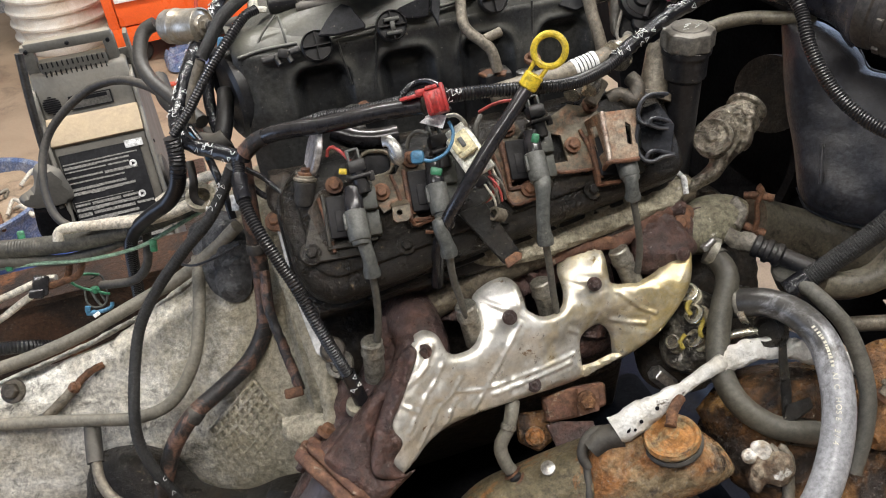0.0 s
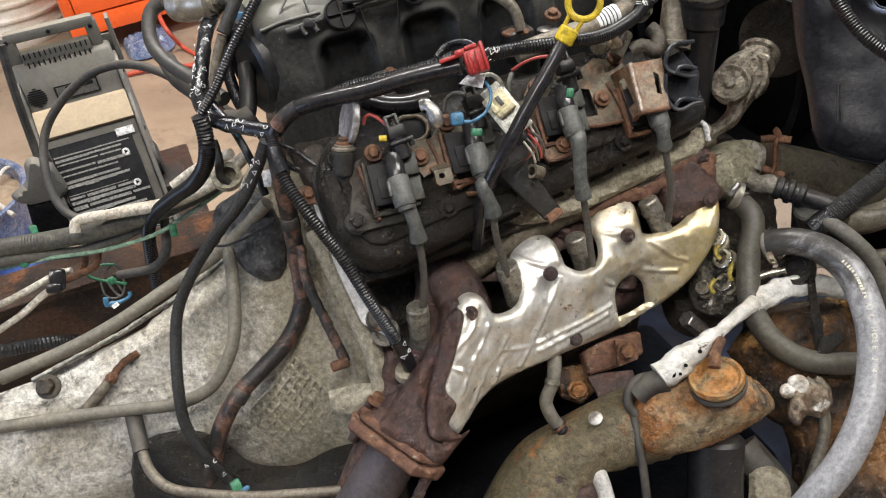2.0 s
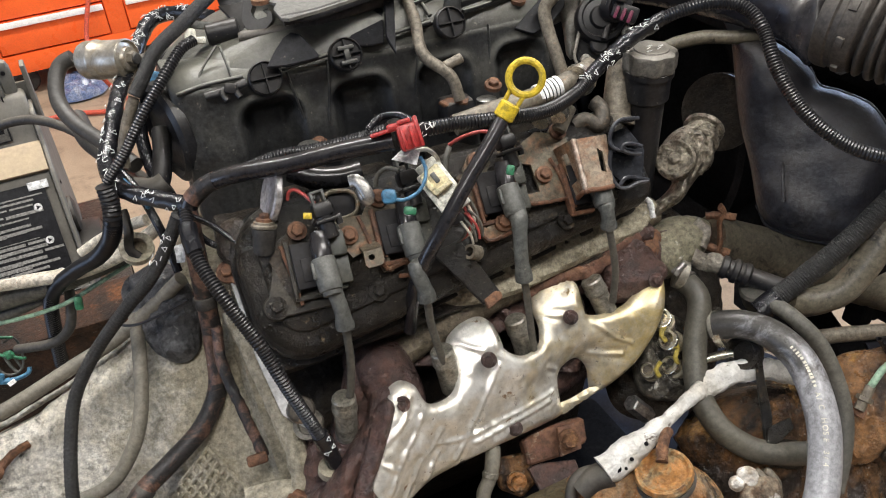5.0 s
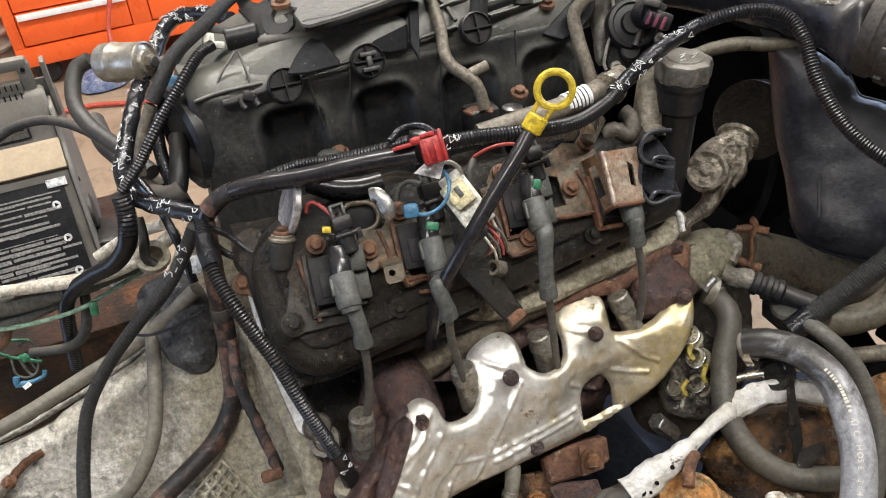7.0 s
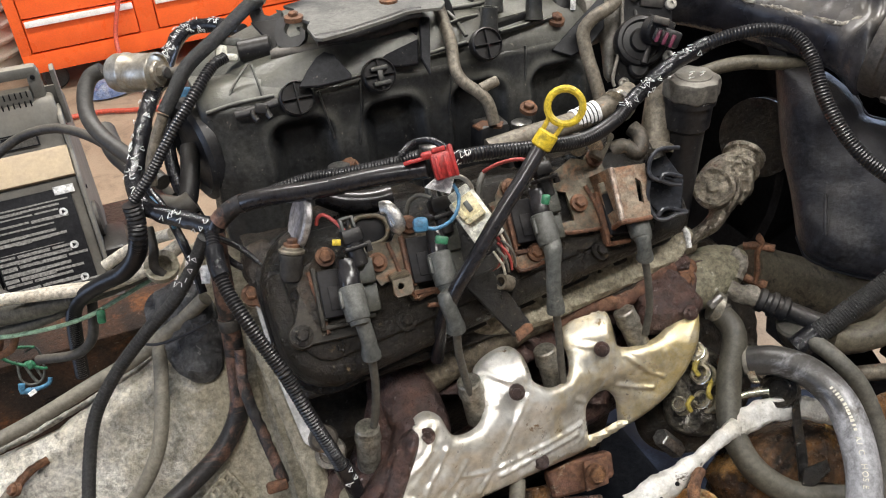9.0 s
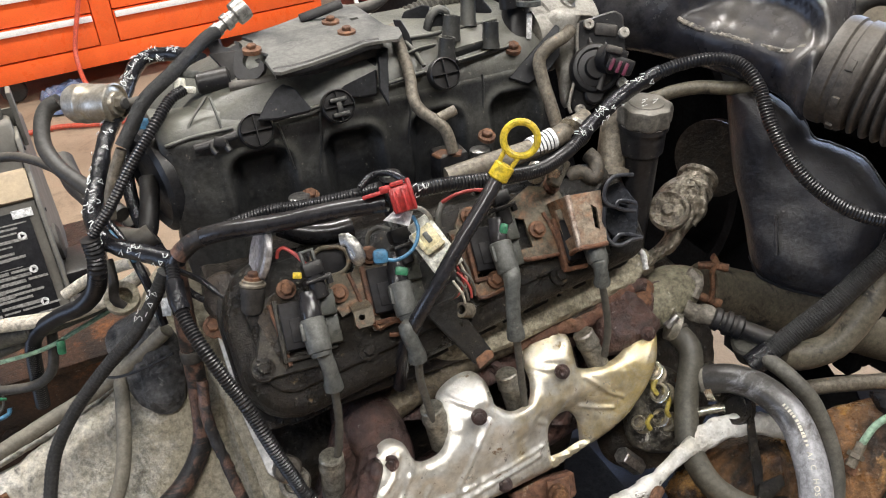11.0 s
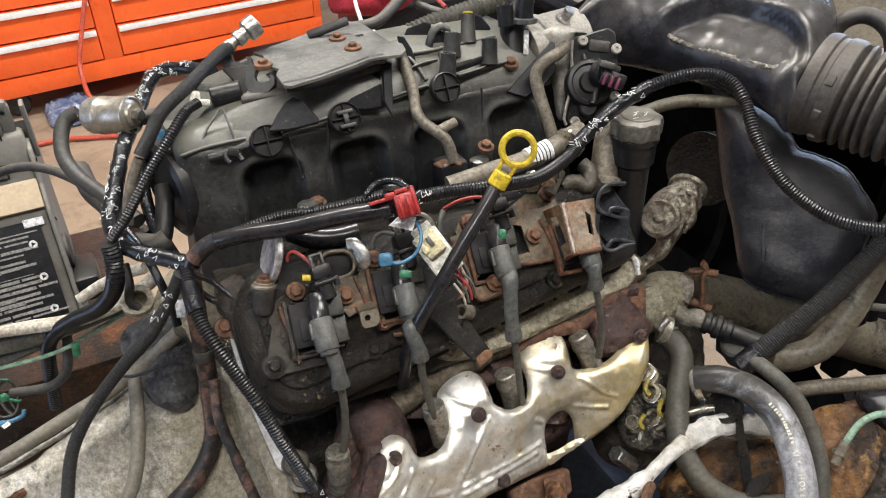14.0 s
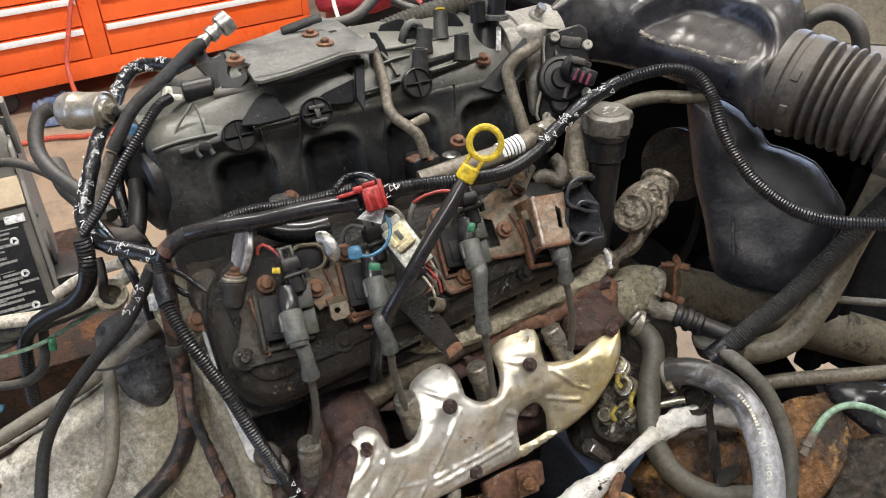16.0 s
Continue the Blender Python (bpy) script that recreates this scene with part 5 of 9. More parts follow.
part("rust_crust", pillow([Vector(p) - VIEW * 0.003 for p in [(0.183, 0.625, 0.425), (0.185, 0.611, 0.418), (0.158, 0.587, 0.385), (0.141, 0.575, 0.363), (0.147, 0.562, 0.346), (0.133, 0.555, 0.328), (0.142, 0.541, 0.316), (0.109, 0.545, 0.329), (0.116, 0.572, 0.352), (0.141, 0.598, 0.383), (0.169, 0.625, 0.414)]], 0.006, 0.0025, 0.6, 0, 70, scales), "dark_rust", bpy.data.objects["exhaust_manifold"], "ragged maroon crust over the shield edge", smooth=60)
part("port_edge", tube([(0.288, 0.684, 0.410), (0.301, 0.693, 0.422), (0.322, 0.695, 0.429), (0.344, 0.690, 0.428), (0.356, 0.681, 0.420)], 0.010, wobble=0.3), "dark_rust", bpy.data.objects["exhaust_manifold"])
part("port_edge", tube([(0.421, 0.687, 0.447), (0.440, 0.686, 0.449), (0.459, 0.683, 0.448), (0.475, 0.676, 0.440)], 0.010, wobble=0.3), "dark_rust", bpy.data.objects["exhaust_manifold"])
part("flange_lip", tube([(0.373, 0.680, 0.442), (0.401, 0.681, 0.449), (0.434, 0.677, 0.450), (0.460, 0.673, 0.448), (0.482, 0.676, 0.452), (0.510, 0.681, 0.461), (0.536, 0.683, 0.467)], 0.0085, wobble=0.4), "flange_rust", bpy.data.objects["exhaust_manifold"], "crusty orange-brown flange lip")
part("port_lug", tube([(0.524, 0.689, 0.462), (0.541, 0.684, 0.466), (0.554, 0.682, 0.464)], 0.010, wobble=0.3), "dark_rust", bpy.data.objects["exhaust_manifold"])
part("port_stub", tube([(0.460, 0.688, 0.446), (0.462, 0.676, 0.440), (0.459, 0.667, 0.435)], 0.007, wobble=0.3), "bolt_rust", bpy.data.objects["exhaust_manifold"])


def gearbox():
    g = thing("gearbox", "dusty cast aluminium gearbox with flared bell housing", "gearbox")
    bm = bmesh.new()
    rings = []
    knots = [(0.086, 0.292), (0.066, 0.292), (0.060, 0.280), (0.03, 0.265), (-0.01, 0.242), (-0.06, 0.214), (-0.12, 0.195), (-0.19, 0.178), (-0.30, 0.166), (-0.5, 0.155), (-0.8, 0.15)]
    prof = [(x, float(np.interp(-x, [-p[0] for p in knots], [p[1] for p in knots]))) for x in [0.086, 0.066] + [0.06 - 0.012 * k for k in range(36)] + [-0.5, -0.8]]
    for x, r in prof:
        ring = []
        for k in range(96):
            a = 2 * math.pi * k / 96
            q = r * (1 + 0.02 * math.cos(4 * a)) + 0.004 * noise.noise(Vector((x * 12, math.cos(a) * 3, math.sin(a) * 3))) + 0.0015 * noise.noise(Vector((x * 60, math.cos(a) * 14, math.sin(a) * 14)))
            y, z = YC - 0.015 + q * math.cos(a), 0.19 + q * math.sin(a)
            ys, zs = np.interp(x, (-0.8, -0.30, -0.156, -0.075, -0.032, 0.05), (0.85, 0.853, 0.853, 0.874, 0.887, 1.0)), np.interp(x, (-0.8, -0.30, -0.156, -0.075, -0.032, 0.05), (0.33, 0.336, 0.36, 0.392, 0.416, 0.5))
            if y > ys:
                z = min(z, zs - 1.05 * (y - ys))
            ring.append(bm.verts.new((x, y, z)))
        rings.append(ring)
    for a, b in zip(rings, rings[1:]):
        for k in range(96):
            bm.faces.new((a[k], a[(k + 1) % 96], b[(k + 1) % 96], b[k]))
    bm.faces.new(rings[0])
    bm.faces.new(rings[-1])
    part("bell_housing", bm, "cast_alu", g)
    return g


gearbox()


def intake_manifold():
    i = thing("intake_manifold", "dusty black plastic intake manifold on top of the engine", "intake manifold")
    half = [(0.90, 0.55), (0.90, 0.60), (0.90, 0.655), (0.868, 0.672), (0.852, 0.69), (0.866, 0.720), (0.905, 0.738), (YC, 0.74)]
    prof = half + [(2 * YC - y, z) for y, z in half[-2::-1]]
    bm = bmesh.new()
    rings = []
    for x, k, q in ((0.072, 0.62, 0.35), (0.080, 0.80, 0.50), (0.095, 0.92, 0.62), (0.12, 0.985, 0.76), (0.15, 1.0, 0.86), (0.19, 1.0, 0.96), (0.22, 1.0, 1.0), (0.48, 1.0, 1.0), (0.51, 0.98, 0.95), (0.525, 0.9, 0.85)):
        rings.append([bm.verts.new((x, YC + (y - YC) * k, 0.62 + (z - 0.62) * (q if z > 0.62 else k))) for y, z in prof])
    for a, b in zip(rings, rings[1:]):
        for s in range(len(prof)):
            t = (s + 1) % len(prof)
            bm.faces.new((a[s], a[t], b[t], b[s]))
    bm.faces.new(rings[0])
    bm.faces.new(rings[-1])
    part("plenum", bm, "dusty_plastic", i, smooth=60)
    # side wall with arched hollows between the runners
    bm = bmesh.new()
    nx, nz = 240, 96
    grid = []
    for a in range(nx + 1):
        col = []
        for b in range(nz + 1):
            x, z = 0.074 + 0.44 * a / nx, 0.54 + 0.166 * b / nz
            y = 0.832 + 0.02 * (z - 0.54) / 0.16 + 0.018 * max(0, (0.11 - x) / 0.036) ** 2 + 0.02 * max(0, (z - 0.685) / 0.02) ** 2
            y -= 0.008 * math.exp(-((z - 0.62) / 0.04) ** 2)
            for c in (0.166, 0.266, 0.366, 0.466):
                top = 0.660
                ex, ez = abs(x - c) - 0.0125, z - (top - 0.013)
                d = math.hypot(max(ex, 0.0), max(ez, 0.0)) + min(max(ex, ez), 0.0) - 0.013
                t = max(0.0, min(1.0, 0.5 - d / 0.024))
                y += 0.024 * t * t * (3 - 2 * t)
                y -= 0.003 * math.exp(-((d - 0.010) / 0.006) ** 2)
            col.append(bm.verts.new((x, y, z)))
        grid.append(col)
    for a in range(nx):
        for b in range(nz):
            bm.faces.new((grid[a][b], grid[a + 1][b], grid[a + 1][b + 1], grid[a][b + 1]))
    rim = [e for e in bm.edges if len(e.link_faces) == 1]
    ext = bmesh.ops.extrude_edge_only(bm, edges=rim)
    bmesh.ops.translate(bm, verts=[v for v in ext["geom"] if isinstance(v, bmesh.types.BMVert)], vec=(0, 0.03, 0))
    part("runner_wall", bm, "dusty_plastic", i, "moulded wall with arched hollows", smooth=80)
    out = Vector((0, -0.86, 0.5))
    for x, y, z in ((0.166, 0.846, 0.690), (0.252, 0.842, 0.698), (0.376, 0.846, 0.706)):
        d = part("disc", lathe([(0.014, 0), (0.0175, 0.0), (0.0175, 0.010), (0.0162, 0.0115), (0.0152, 0.008), (0.0, 0.008)], axis((x, y, z), Vector((x, y, z)) + out), 28), "black_plastic", i)
        c = axis((x, y, z), Vector((x, y, z)) + out)
        if 0.2 < x < 0.3:
            part("key_bar", joined(block((0.018, 0.0045, 0.007), c @ Matrix.Translation((0, 0.006, 0.011)), 0.001), block((0.018, 0.0045, 0.007), c @ Matrix.Translation((0, -0.009, 0.011)), 0.001), block((0.006, 0.014, 0.008), c @ Matrix.Translation((0, -0.001, 0.010)), 0.001)), "dusty_plastic", d, "raised key in the disc")
        part("cross_rib", joined(block((0.030, 0.0014, 0.006), c @ Matrix.Translation((0, 0, 0.0095)), 0), block((0.0014, 0.030, 0.006), c @ Matrix.Translation((0, 0, 0.0095)), 0)), "black_plastic", d)
    part("end_cap", lathe([(0.05, 0), (0.055, 0.004), (0.055, 0.014), (0.048, 0.018), (0.044, 0.012), (0, 0.012)], axis((0.076, 0.90, 0.635), (-0.5, 0.75, 0.62)), 30), "black_plastic", i)
    return i


intake_manifold()

cover = thing("top_bracket", "grey-black bracket plate with rusty bolts on the intake", "bracket")
part("bracket_plate", sheet([(0.189, 0.945, 0.752), (0.234, 0.963, 0.752), (0.279, 0.985, 0.752), (0.317, 0.999, 0.752), (0.333, 0.980, 0.752), (0.336, 0.902, 0.752), (0.346, 0.888, 0.752), (0.341, 0.867, 0.752), (0.331, 0.855, 0.752), (0.311, 0.859, 0.752), (0.295, 0.860, 0.752), (0.275, 0.851, 0.752), (0.225, 0.835, 0.752), (0.197, 0.829, 0.752), (0.191, 0.834, 0.752), (0.192, 0.866, 0.752), (0.200, 0.882, 0.752), (0.193, 0.895, 0.752), (0.196, 0.929, 0.752)], 0.003, ([(0.309, 0.941, 0.752), (0.319, 0.942, 0.752), (0.319, 0.936, 0.752), (0.310, 0.933, 0.752)], [(0.283, 0.957, 0.752), (0.289, 0.958, 0.752), (0.288, 0.950, 0.752), (0.282, 0.949, 0.752)])), "plate_grey", cover)
part("skirt", tube([(0.193, 0.839, 0.748), (0.226, 0.840, 0.748), (0.277, 0.857, 0.748), (0.297, 0.865, 0.748), (0.313, 0.864, 0.748)], 0.006, flat=0.6), "black_plastic", cover, "black folded skirt")
for p in [(0.188, 0.899, 0.753), (0.287, 0.939, 0.753), (0.291, 0.900, 0.753)]:
    part("bolt", bolt(p, (0, 0, 1), 0.0052, 1.9), "bolt_rust", cover, "rusty hexagon bolt")


def throttle_body():
    t = thing("throttle_body", "grey cast throttle body with black motor housing", "throttle body")
    part("bore", lathe([(0.036, -0.002), (0.042, 0.0), (0.043, 0.004), (0.043, 0.018), (0.0455, 0.020), (0.0455, 0.028), (0.043, 0.030), (0.043, 0.085), (0.036, 0.088)], axis((0.518, 0.908, 0.700), (0.618, 0.914, 0.704)), 44), "throttle_alu", t, "pale mottled round throttle bore")
    part("casting", pillow([(0.522, 0.896, 0.722), (0.530, 0.895, 0.732), (0.548, 0.886, 0.739), (0.573, 0.867, 0.737), (0.582, 0.857, 0.732), (0.567, 0.865, 0.724), (0.563, 0.857, 0.700), (0.558, 0.849, 0.675), (0.550, 0.844, 0.655), (0.541, 0.838, 0.634), (0.535, 0.845, 0.637), (0.537, 0.860, 0.668), (0.535, 0.876, 0.697), (0.527, 0.886, 0.707)], 0.012, 0.004, 1.2, 0.003, 50), "throttle_alu", t)
    part("gasket", tube([(0.549, 0.843, 0.734), (0.546, 0.838, 0.717), (0.544, 0.831, 0.697), (0.539, 0.825, 0.680), (0.531, 0.820, 0.662), (0.526, 0.816, 0.647), (0.527, 0.812, 0.640)], 0.0020), "throttle_alu", t, "pale gasket edge")
    part("motor_cover", plate([(0.555, 0.851, 0.733), (0.566, 0.845, 0.736), (0.577, 0.838, 0.741), (0.590, 0.830, 0.746), (0.597, 0.823, 0.741), (0.596, 0.815, 0.723), (0.593, 0.805, 0.697), (0.588, 0.797, 0.674), (0.575, 0.797, 0.655), (0.559, 0.803, 0.644), (0.544, 0.810, 0.636), (0.533, 0.819, 0.637), (0.533, 0.825, 0.648), (0.538, 0.830, 0.663), (0.546, 0.834, 0.683), (0.551, 0.843, 0.707)], 0.022, 0.002), "black_plastic", t, "black moulded motor cover")
    face = axis((0.560, 0.817, 0.686), (0.535, 0.760, 0.724))
    part("motor", lathe([(0.029, -0.010), (0.029, 0.004), (0.027, 0.007), (0.023, 0.008), (0.021, 0.005), (0.014, 0.006), (0.012, 0.011), (0.0, 0.011)], face, 40), "black_plastic", t, "round stepped motor boss")
    part("lower_boss", lathe([(0.011, -0.004), (0.011, 0.007), (0.009, 0.009), (0.0, 0.009)], axis((0.553, 0.808, 0.658), (0.530, 0.752, 0.696)), 24), "black_plastic", t)
    part("socket_ring", lathe([(0.015, 0), (0.016, 0.002), (0.016, 0.014), (0.012, 0.016)], axis((0.566, 0.812, 0.699), (0.572, 0.790, 0.703)), 24), "black_plastic", t)
    part("motor_rib", joined(tube([(0.581, 0.838, 0.720), (0.576, 0.822, 0.705), (0.566, 0.807, 0.687), (0.551, 0.795, 0.669)], 0.004), tube([(0.567, 0.845, 0.721), (0.563, 0.835, 0.710), (0.560, 0.824, 0.700)], 0.0035)), "black_plastic", t)
    part("cap_block", block((0.026, 0.014, 0.02), look((0.582, 0.833, 0.723), (0, 0, 1.1), 5), 0.003), "dusty_duct", t, "dusty raised block")
    con = part("connector", joined(block((0.028, 0.016, 0.03), look((0.574, 0.803, 0.705), (0, 0, 1.1), 18), 0.002), block((0.03, 0.018, 0.022), look((0.574, 0.791, 0.697), (0, 0, 1.1), 18), 0.003)), "black_plastic", t)
    for k in range(3):
        part("latch", block((0.004, 0.014, 0.006), look((0.562, 0.780, 0.701), (0, 0, 1.1), 18) @ Matrix.Translation((-0.009 + 0.008 * k, 0, 0)), 0.001), "wine", con, "wine-red connector lock")
    part("hook", block((0.018, 0.008, 0.014), look((0.563, 0.790, 0.717), (0, 0, 1.1), 12), 0.002), "dusty_duct", con)
    for p in [(0.561, 0.838, 0.732), (0.591, 0.811, 0.725), (0.538, 0.810, 0.643), (0.583, 0.795, 0.672)]:
        part("screw", lathe([(0.0062, -0.002), (0.0062, 0.002), (0.0052, 0.003), (0.0022, 0.003), (0.0020, 0.001), (0.0, 0.001)], axis(p, Vector(p) + Vector((-0.3, -0.7, 0.5))), 16), "throttle_alu", t, "pale round screw head")
    part("throttle_bolt", lathe([(0.011, 0), (0.011, 0.004), (0.006, 0.005), (0.006, 0.012), (0.007, 0.013), (0.007, 0.018)], axis((0.571, 0.896, 0.739), (0.574, 0.890, 0.750)), 12), "steel", t)
    return t


throttle_body()


def oil_filler():
    o = thing("oil_filler", "black oil filler tube with dusty ribbed cap", "oil filler")
    top, base = Vector((0.573, 0.738, 0.674)), Vector((0.575, 0.742, 0.45))
    part("neck", lathe([(0.022, 0), (0.022, 0.16), (0.026, 0.165), (0.026, 0.205)], axis(base, top), 24), "black_plastic", o)
    q = axis(top - (top - base).normalized() * 0.026, top)
    bm = lathe([(0.027, 0), (0.0295, 0.003), (0.0295, 0.017), (0.0275, 0.022), (0.024, 0.0242), (0.020, 0.0242), (0.0192, 0.0255), (0, 0.0255)], None, 64)
    for v in bm.verts:
        a = math.atan2(v.co.y, v.co.x)
        if v.co.xy.length > 0.022:
            k = 1 + 0.05 * math.cos(8 * a)
            v.co.x, v.co.y = v.co.x * k, v.co.y * k
    bm.transform(q)
    part("cap", bm, "worn_cap", o, "dusty scalloped black cap with worn pale print")
    part("lower_rim", lathe([(0.026, -0.006), (0.0285, -0.005), (0.0285, 0.001), (0.027, 0.002)], q, 36), "black_plastic", o)
    return o


oil_filler()


def dipstick():
    d = thing("dipstick", "black dipstick with yellow ring handle across the engine", "dipstick")
    base = Vector((0.346, 0.664, 0.686))
    c = Vector((0.365, 0.665, 0.712))
    n = Vector((-0.35, -0.75, 0.55)).normalized()
    u = (c - base).normalized()
    v = n.cross(u).normalized()
    ring = [c + (u * math.cos(a) + v * math.sin(a)) * 0.0155 for a in [2 * math.pi * k / 32 for k in range(33)]]
    part("ring_handle", tube(ring, 0.0034, smooth_curve=False, sides=10), "yellow", d, "yellow plastic ring handle")
    part("handle_neck", joined(tube([base + v * 0.006, c - u * 0.0155 + v * 0.007], 0.0022, smooth_curve=False), tube([base - v * 0.006, c - u * 0.0155 - v * 0.007], 0.0022, smooth_curve=False), rod(base - u * 0.010, base + u * 0.006, 0.0098)), "yellow", d, "yellow plastic neck")
    part("tube", tube([base - u * 0.008] + [(0.321, 0.654, 0.662), (0.291, 0.644, 0.634), (0.263, 0.637, 0.601), (0.241, 0.638, 0.566), (0.230, 0.645, 0.528), (0.230, 0.665, 0.464)], 0.0072, sides=12), "gloss_black", d)
    return d


dipstick()

# ---- looms and hoses ----


def hose(name, pts, r, material, label, category="hose", group="", **kw):
    return solid(name, tube(pts, r, **kw), material, label, category, group)


harness = thing("main_harness", "black wiring conduit with red clip across the engine", "wiring harness")
part("conduit", tube([(0.057, 0.778, 0.609), (0.062, 0.778, 0.617), (0.077, 0.774, 0.629), (0.103, 0.757, 0.642), (0.150, 0.729, 0.653), (0.194, 0.704, 0.666), (0.237, 0.679, 0.676)], 0.0088), "gloss_black", harness)
part("loom", tube([(0.249, 0.679, 0.680), (0.290, 0.677, 0.679), (0.343, 0.672, 0.674), (0.397, 0.679, 0.665), (0.449, 0.704, 0.661), (0.478, 0.720, 0.666)], 0.0072, ribbed=0.0011), "loom", harness)
part("taped_section", tube([(0.468, 0.716, 0.662), (0.495, 0.729, 0.670), (0.539, 0.744, 0.683), (0.573, 0.744, 0.696), (0.590, 0.741, 0.703)], 0.0082, wobble=0.15), "tape", harness, "taped loom with white scribbles")
part("loom", tube([(0.583, 0.742, 0.701), (0.603, 0.733, 0.710), (0.629, 0.714, 0.719), (0.649, 0.690, 0.718), (0.654, 0.663, 0.702), (0.648, 0.629, 0.670), (0.652, 0.591, 0.639), (0.666, 0.556, 0.618), (0.688, 0.523, 0.607), (0.727, 0.490, 0.605), (0.771, 0.460, 0.610)], 0.0075, ribbed=0.0011), "loom", harness)
cm = look((0.244, 0.672, 0.681), (0, 0, 1.1), -12)
red_clip = part("clip", block((0.020, 0.024, 0.020), cm @ Matrix.Translation((-0.004, -0.001, 0)), 0.003), "red", harness, "red plastic locking clip")
for bm in (block((0.004, 0.028, 0.024), cm @ Matrix.Translation((-0.013, 0.001, 0)), 0.0015), block((0.003, 0.020, 0.006), cm @ Matrix.Translation((0.0015, -0.002, -0.0115)), 0.001), block((0.003, 0.020, 0.006), cm @ Matrix.Translation((-0.0065, -0.002, -0.0115)), 0.001), block((0.026, 0.0035, 0.012), cm @ Matrix.Translation((0.016, 0.009, -0.002)), 0.001), block((0.010, 0.006, 0.018), cm @ Matrix.Translation((0.008, 0.011, 0)), 0.0015), block((0.012, 0.004, 0.004), cm @ Matrix.Translation((-0.003, 0.013, -0.008)), 0.001)):
    part("clip_rib", bm, "red", red_clip)
part("scuffed_end", tube([(0.061, 0.777, 0.616), (0.069, 0.775, 0.624), (0.078, 0.772, 0.631), (0.086, 0.768, 0.635)], 0.0091), "brown_pipe", harness, "rust-scuffed end of the conduit")

solid("taped_branch", tube([(0.057, 0.779, 0.610), (0.036, 0.800, 0.612), (0.008, 0.829, 0.614), (-0.002, 0.852, 0.621), (-0.003, 0.882, 0.625), (0.008, 0.911, 0.636), (0.021, 0.944, 0.652), (0.034, 0.983, 0.660), (0.057, 1.032, 0.670), (0.082, 1.075, 0.690), (0.103, 1.096, 0.696), (0.132, 1.073, 0.702), (0.156, 1.035, 0.702)], 0.0088, wobble=0.12), "tape", "black taped wiring branch with white scribbles", "wiring harness")
fuel = thing("fuel_hose", "braided dark hose with steel end fitting", "hose")
part("hose", tube([(0.165, 0.948, 0.761), (0.150, 0.940, 0.758), (0.111, 0.913, 0.742), (0.075, 0.895, 0.725), (0.055, 0.882, 0.705), (0.042, 0.875, 0.691)], 0.0072), "braid", fuel)
part("fitting", lathe([(0.006, 0), (0.0075, 0.002), (0.0075, 0.010), (0.006, 0.011), (0.006, 0.016), (0.009, 0.017), (0.009, 0.024), (0.0075, 0.025), (0.0075, 0.030), (0.0125, 0.032), (0.013, 0.040), (0.0125, 0.046), (0.010, 0.047), (0.009, 0.042)], axis((0.160, 0.949, 0.759), (0.200, 0.957, 0.779)), 22), "steel", fuel, "steel quick-release fitting")
part("stub", tube([(0.041, 0.875, 0.689), (0.028, 0.872, 0.667), (0.017, 0.866, 0.643), (0.013, 0.861, 0.625)], 0.0055), "tan_pipe", fuel)
hose("thin_loom", [(0.113, 0.900, 0.725), (0.097, 0.889, 0.722), (0.069, 0.865, 0.703), (0.041, 0.849, 0.678), (0.014, 0.838, 0.648), (-0.008, 0.833, 0.627)], 0.0058, "loom", "thin corrugated black loom", "wiring loom", ribbed=0.0009)
hose("corrugated_loom", [(-0.010, 0.831, 0.626), (-0.010, 0.829, 0.609), (-0.014, 0.828, 0.586), (-0.023, 0.848, 0.555), (-0.042, 0.882, 0.519), (-0.070, 0.932, 0.480), (-0.101, 0.979, 0.437), (-0.120, 1.001, 0.401), (-0.134, 1.024, 0.335), (-0.144, 1.037, 0.275)], 0.0095, "loom", "corrugated black loom hanging behind the engine", "wiring loom", ribbed=0.0012, pitch=0.0042)
hose("gearbox_loom", [(0.045, 0.771, 0.607), (0.027, 0.776, 0.574), (0.003, 0.773, 0.545), (-0.031, 0.782, 0.510), (-0.071, 0.786, 0.467), (-0.102, 0.778, 0.428), (-0.119, 0.756, 0.393), (-0.132, 0.724, 0.355), (-0.138, 0.705, 0.319), (-0.130, 0.686, 0.280), (-0.114, 0.672, 0.235)], 0.0070, "braid", "finely ribbed black loom lying over the bell housing", "wiring loom", ribbed=0.0006, pitch=0.0045)
hose("sensor_loom", [(0.053, 0.780, 0.609), (0.048, 0.748, 0.594), (0.050, 0.721, 0.577), (0.058, 0.695, 0.558), (0.068, 0.675, 0.535), (0.078, 0.658, 0.512), (0.090, 0.638, 0.471), (0.103, 0.624, 0.428), (0.112, 0.618, 0.394)], 0.0070, "loom", "corrugated black loom running to the plug", "wiring loom", ribbed=0.0011)
part("end_tape", tube([(0.050, 0.760, 0.600), (0.048, 0.746, 0.593), (0.049, 0.733, 0.585)], 0.0086, wobble=0.06), "tape", bpy.data.objects["sensor_loom"], "black tape round the loom")
rusty = thing("rusty_tube", "dark rust-stained tube down the bell housing", "pipe")
part("tube", tube([(0.057, 0.809, 0.595), (0.052, 0.788, 0.548), (0.048, 0.783, 0.489), (0.043, 0.772, 0.439), (0.033, 0.753, 0.395), (0.005, 0.737, 0.363), (-0.035, 0.722, 0.345), (-0.069, 0.709, 0.333), (-0.095, 0.699, 0.311), (-0.113, 0.695, 0.282), (-0.139, 0.685, 0.225)], 0.0105), "brown_pipe", rusty)
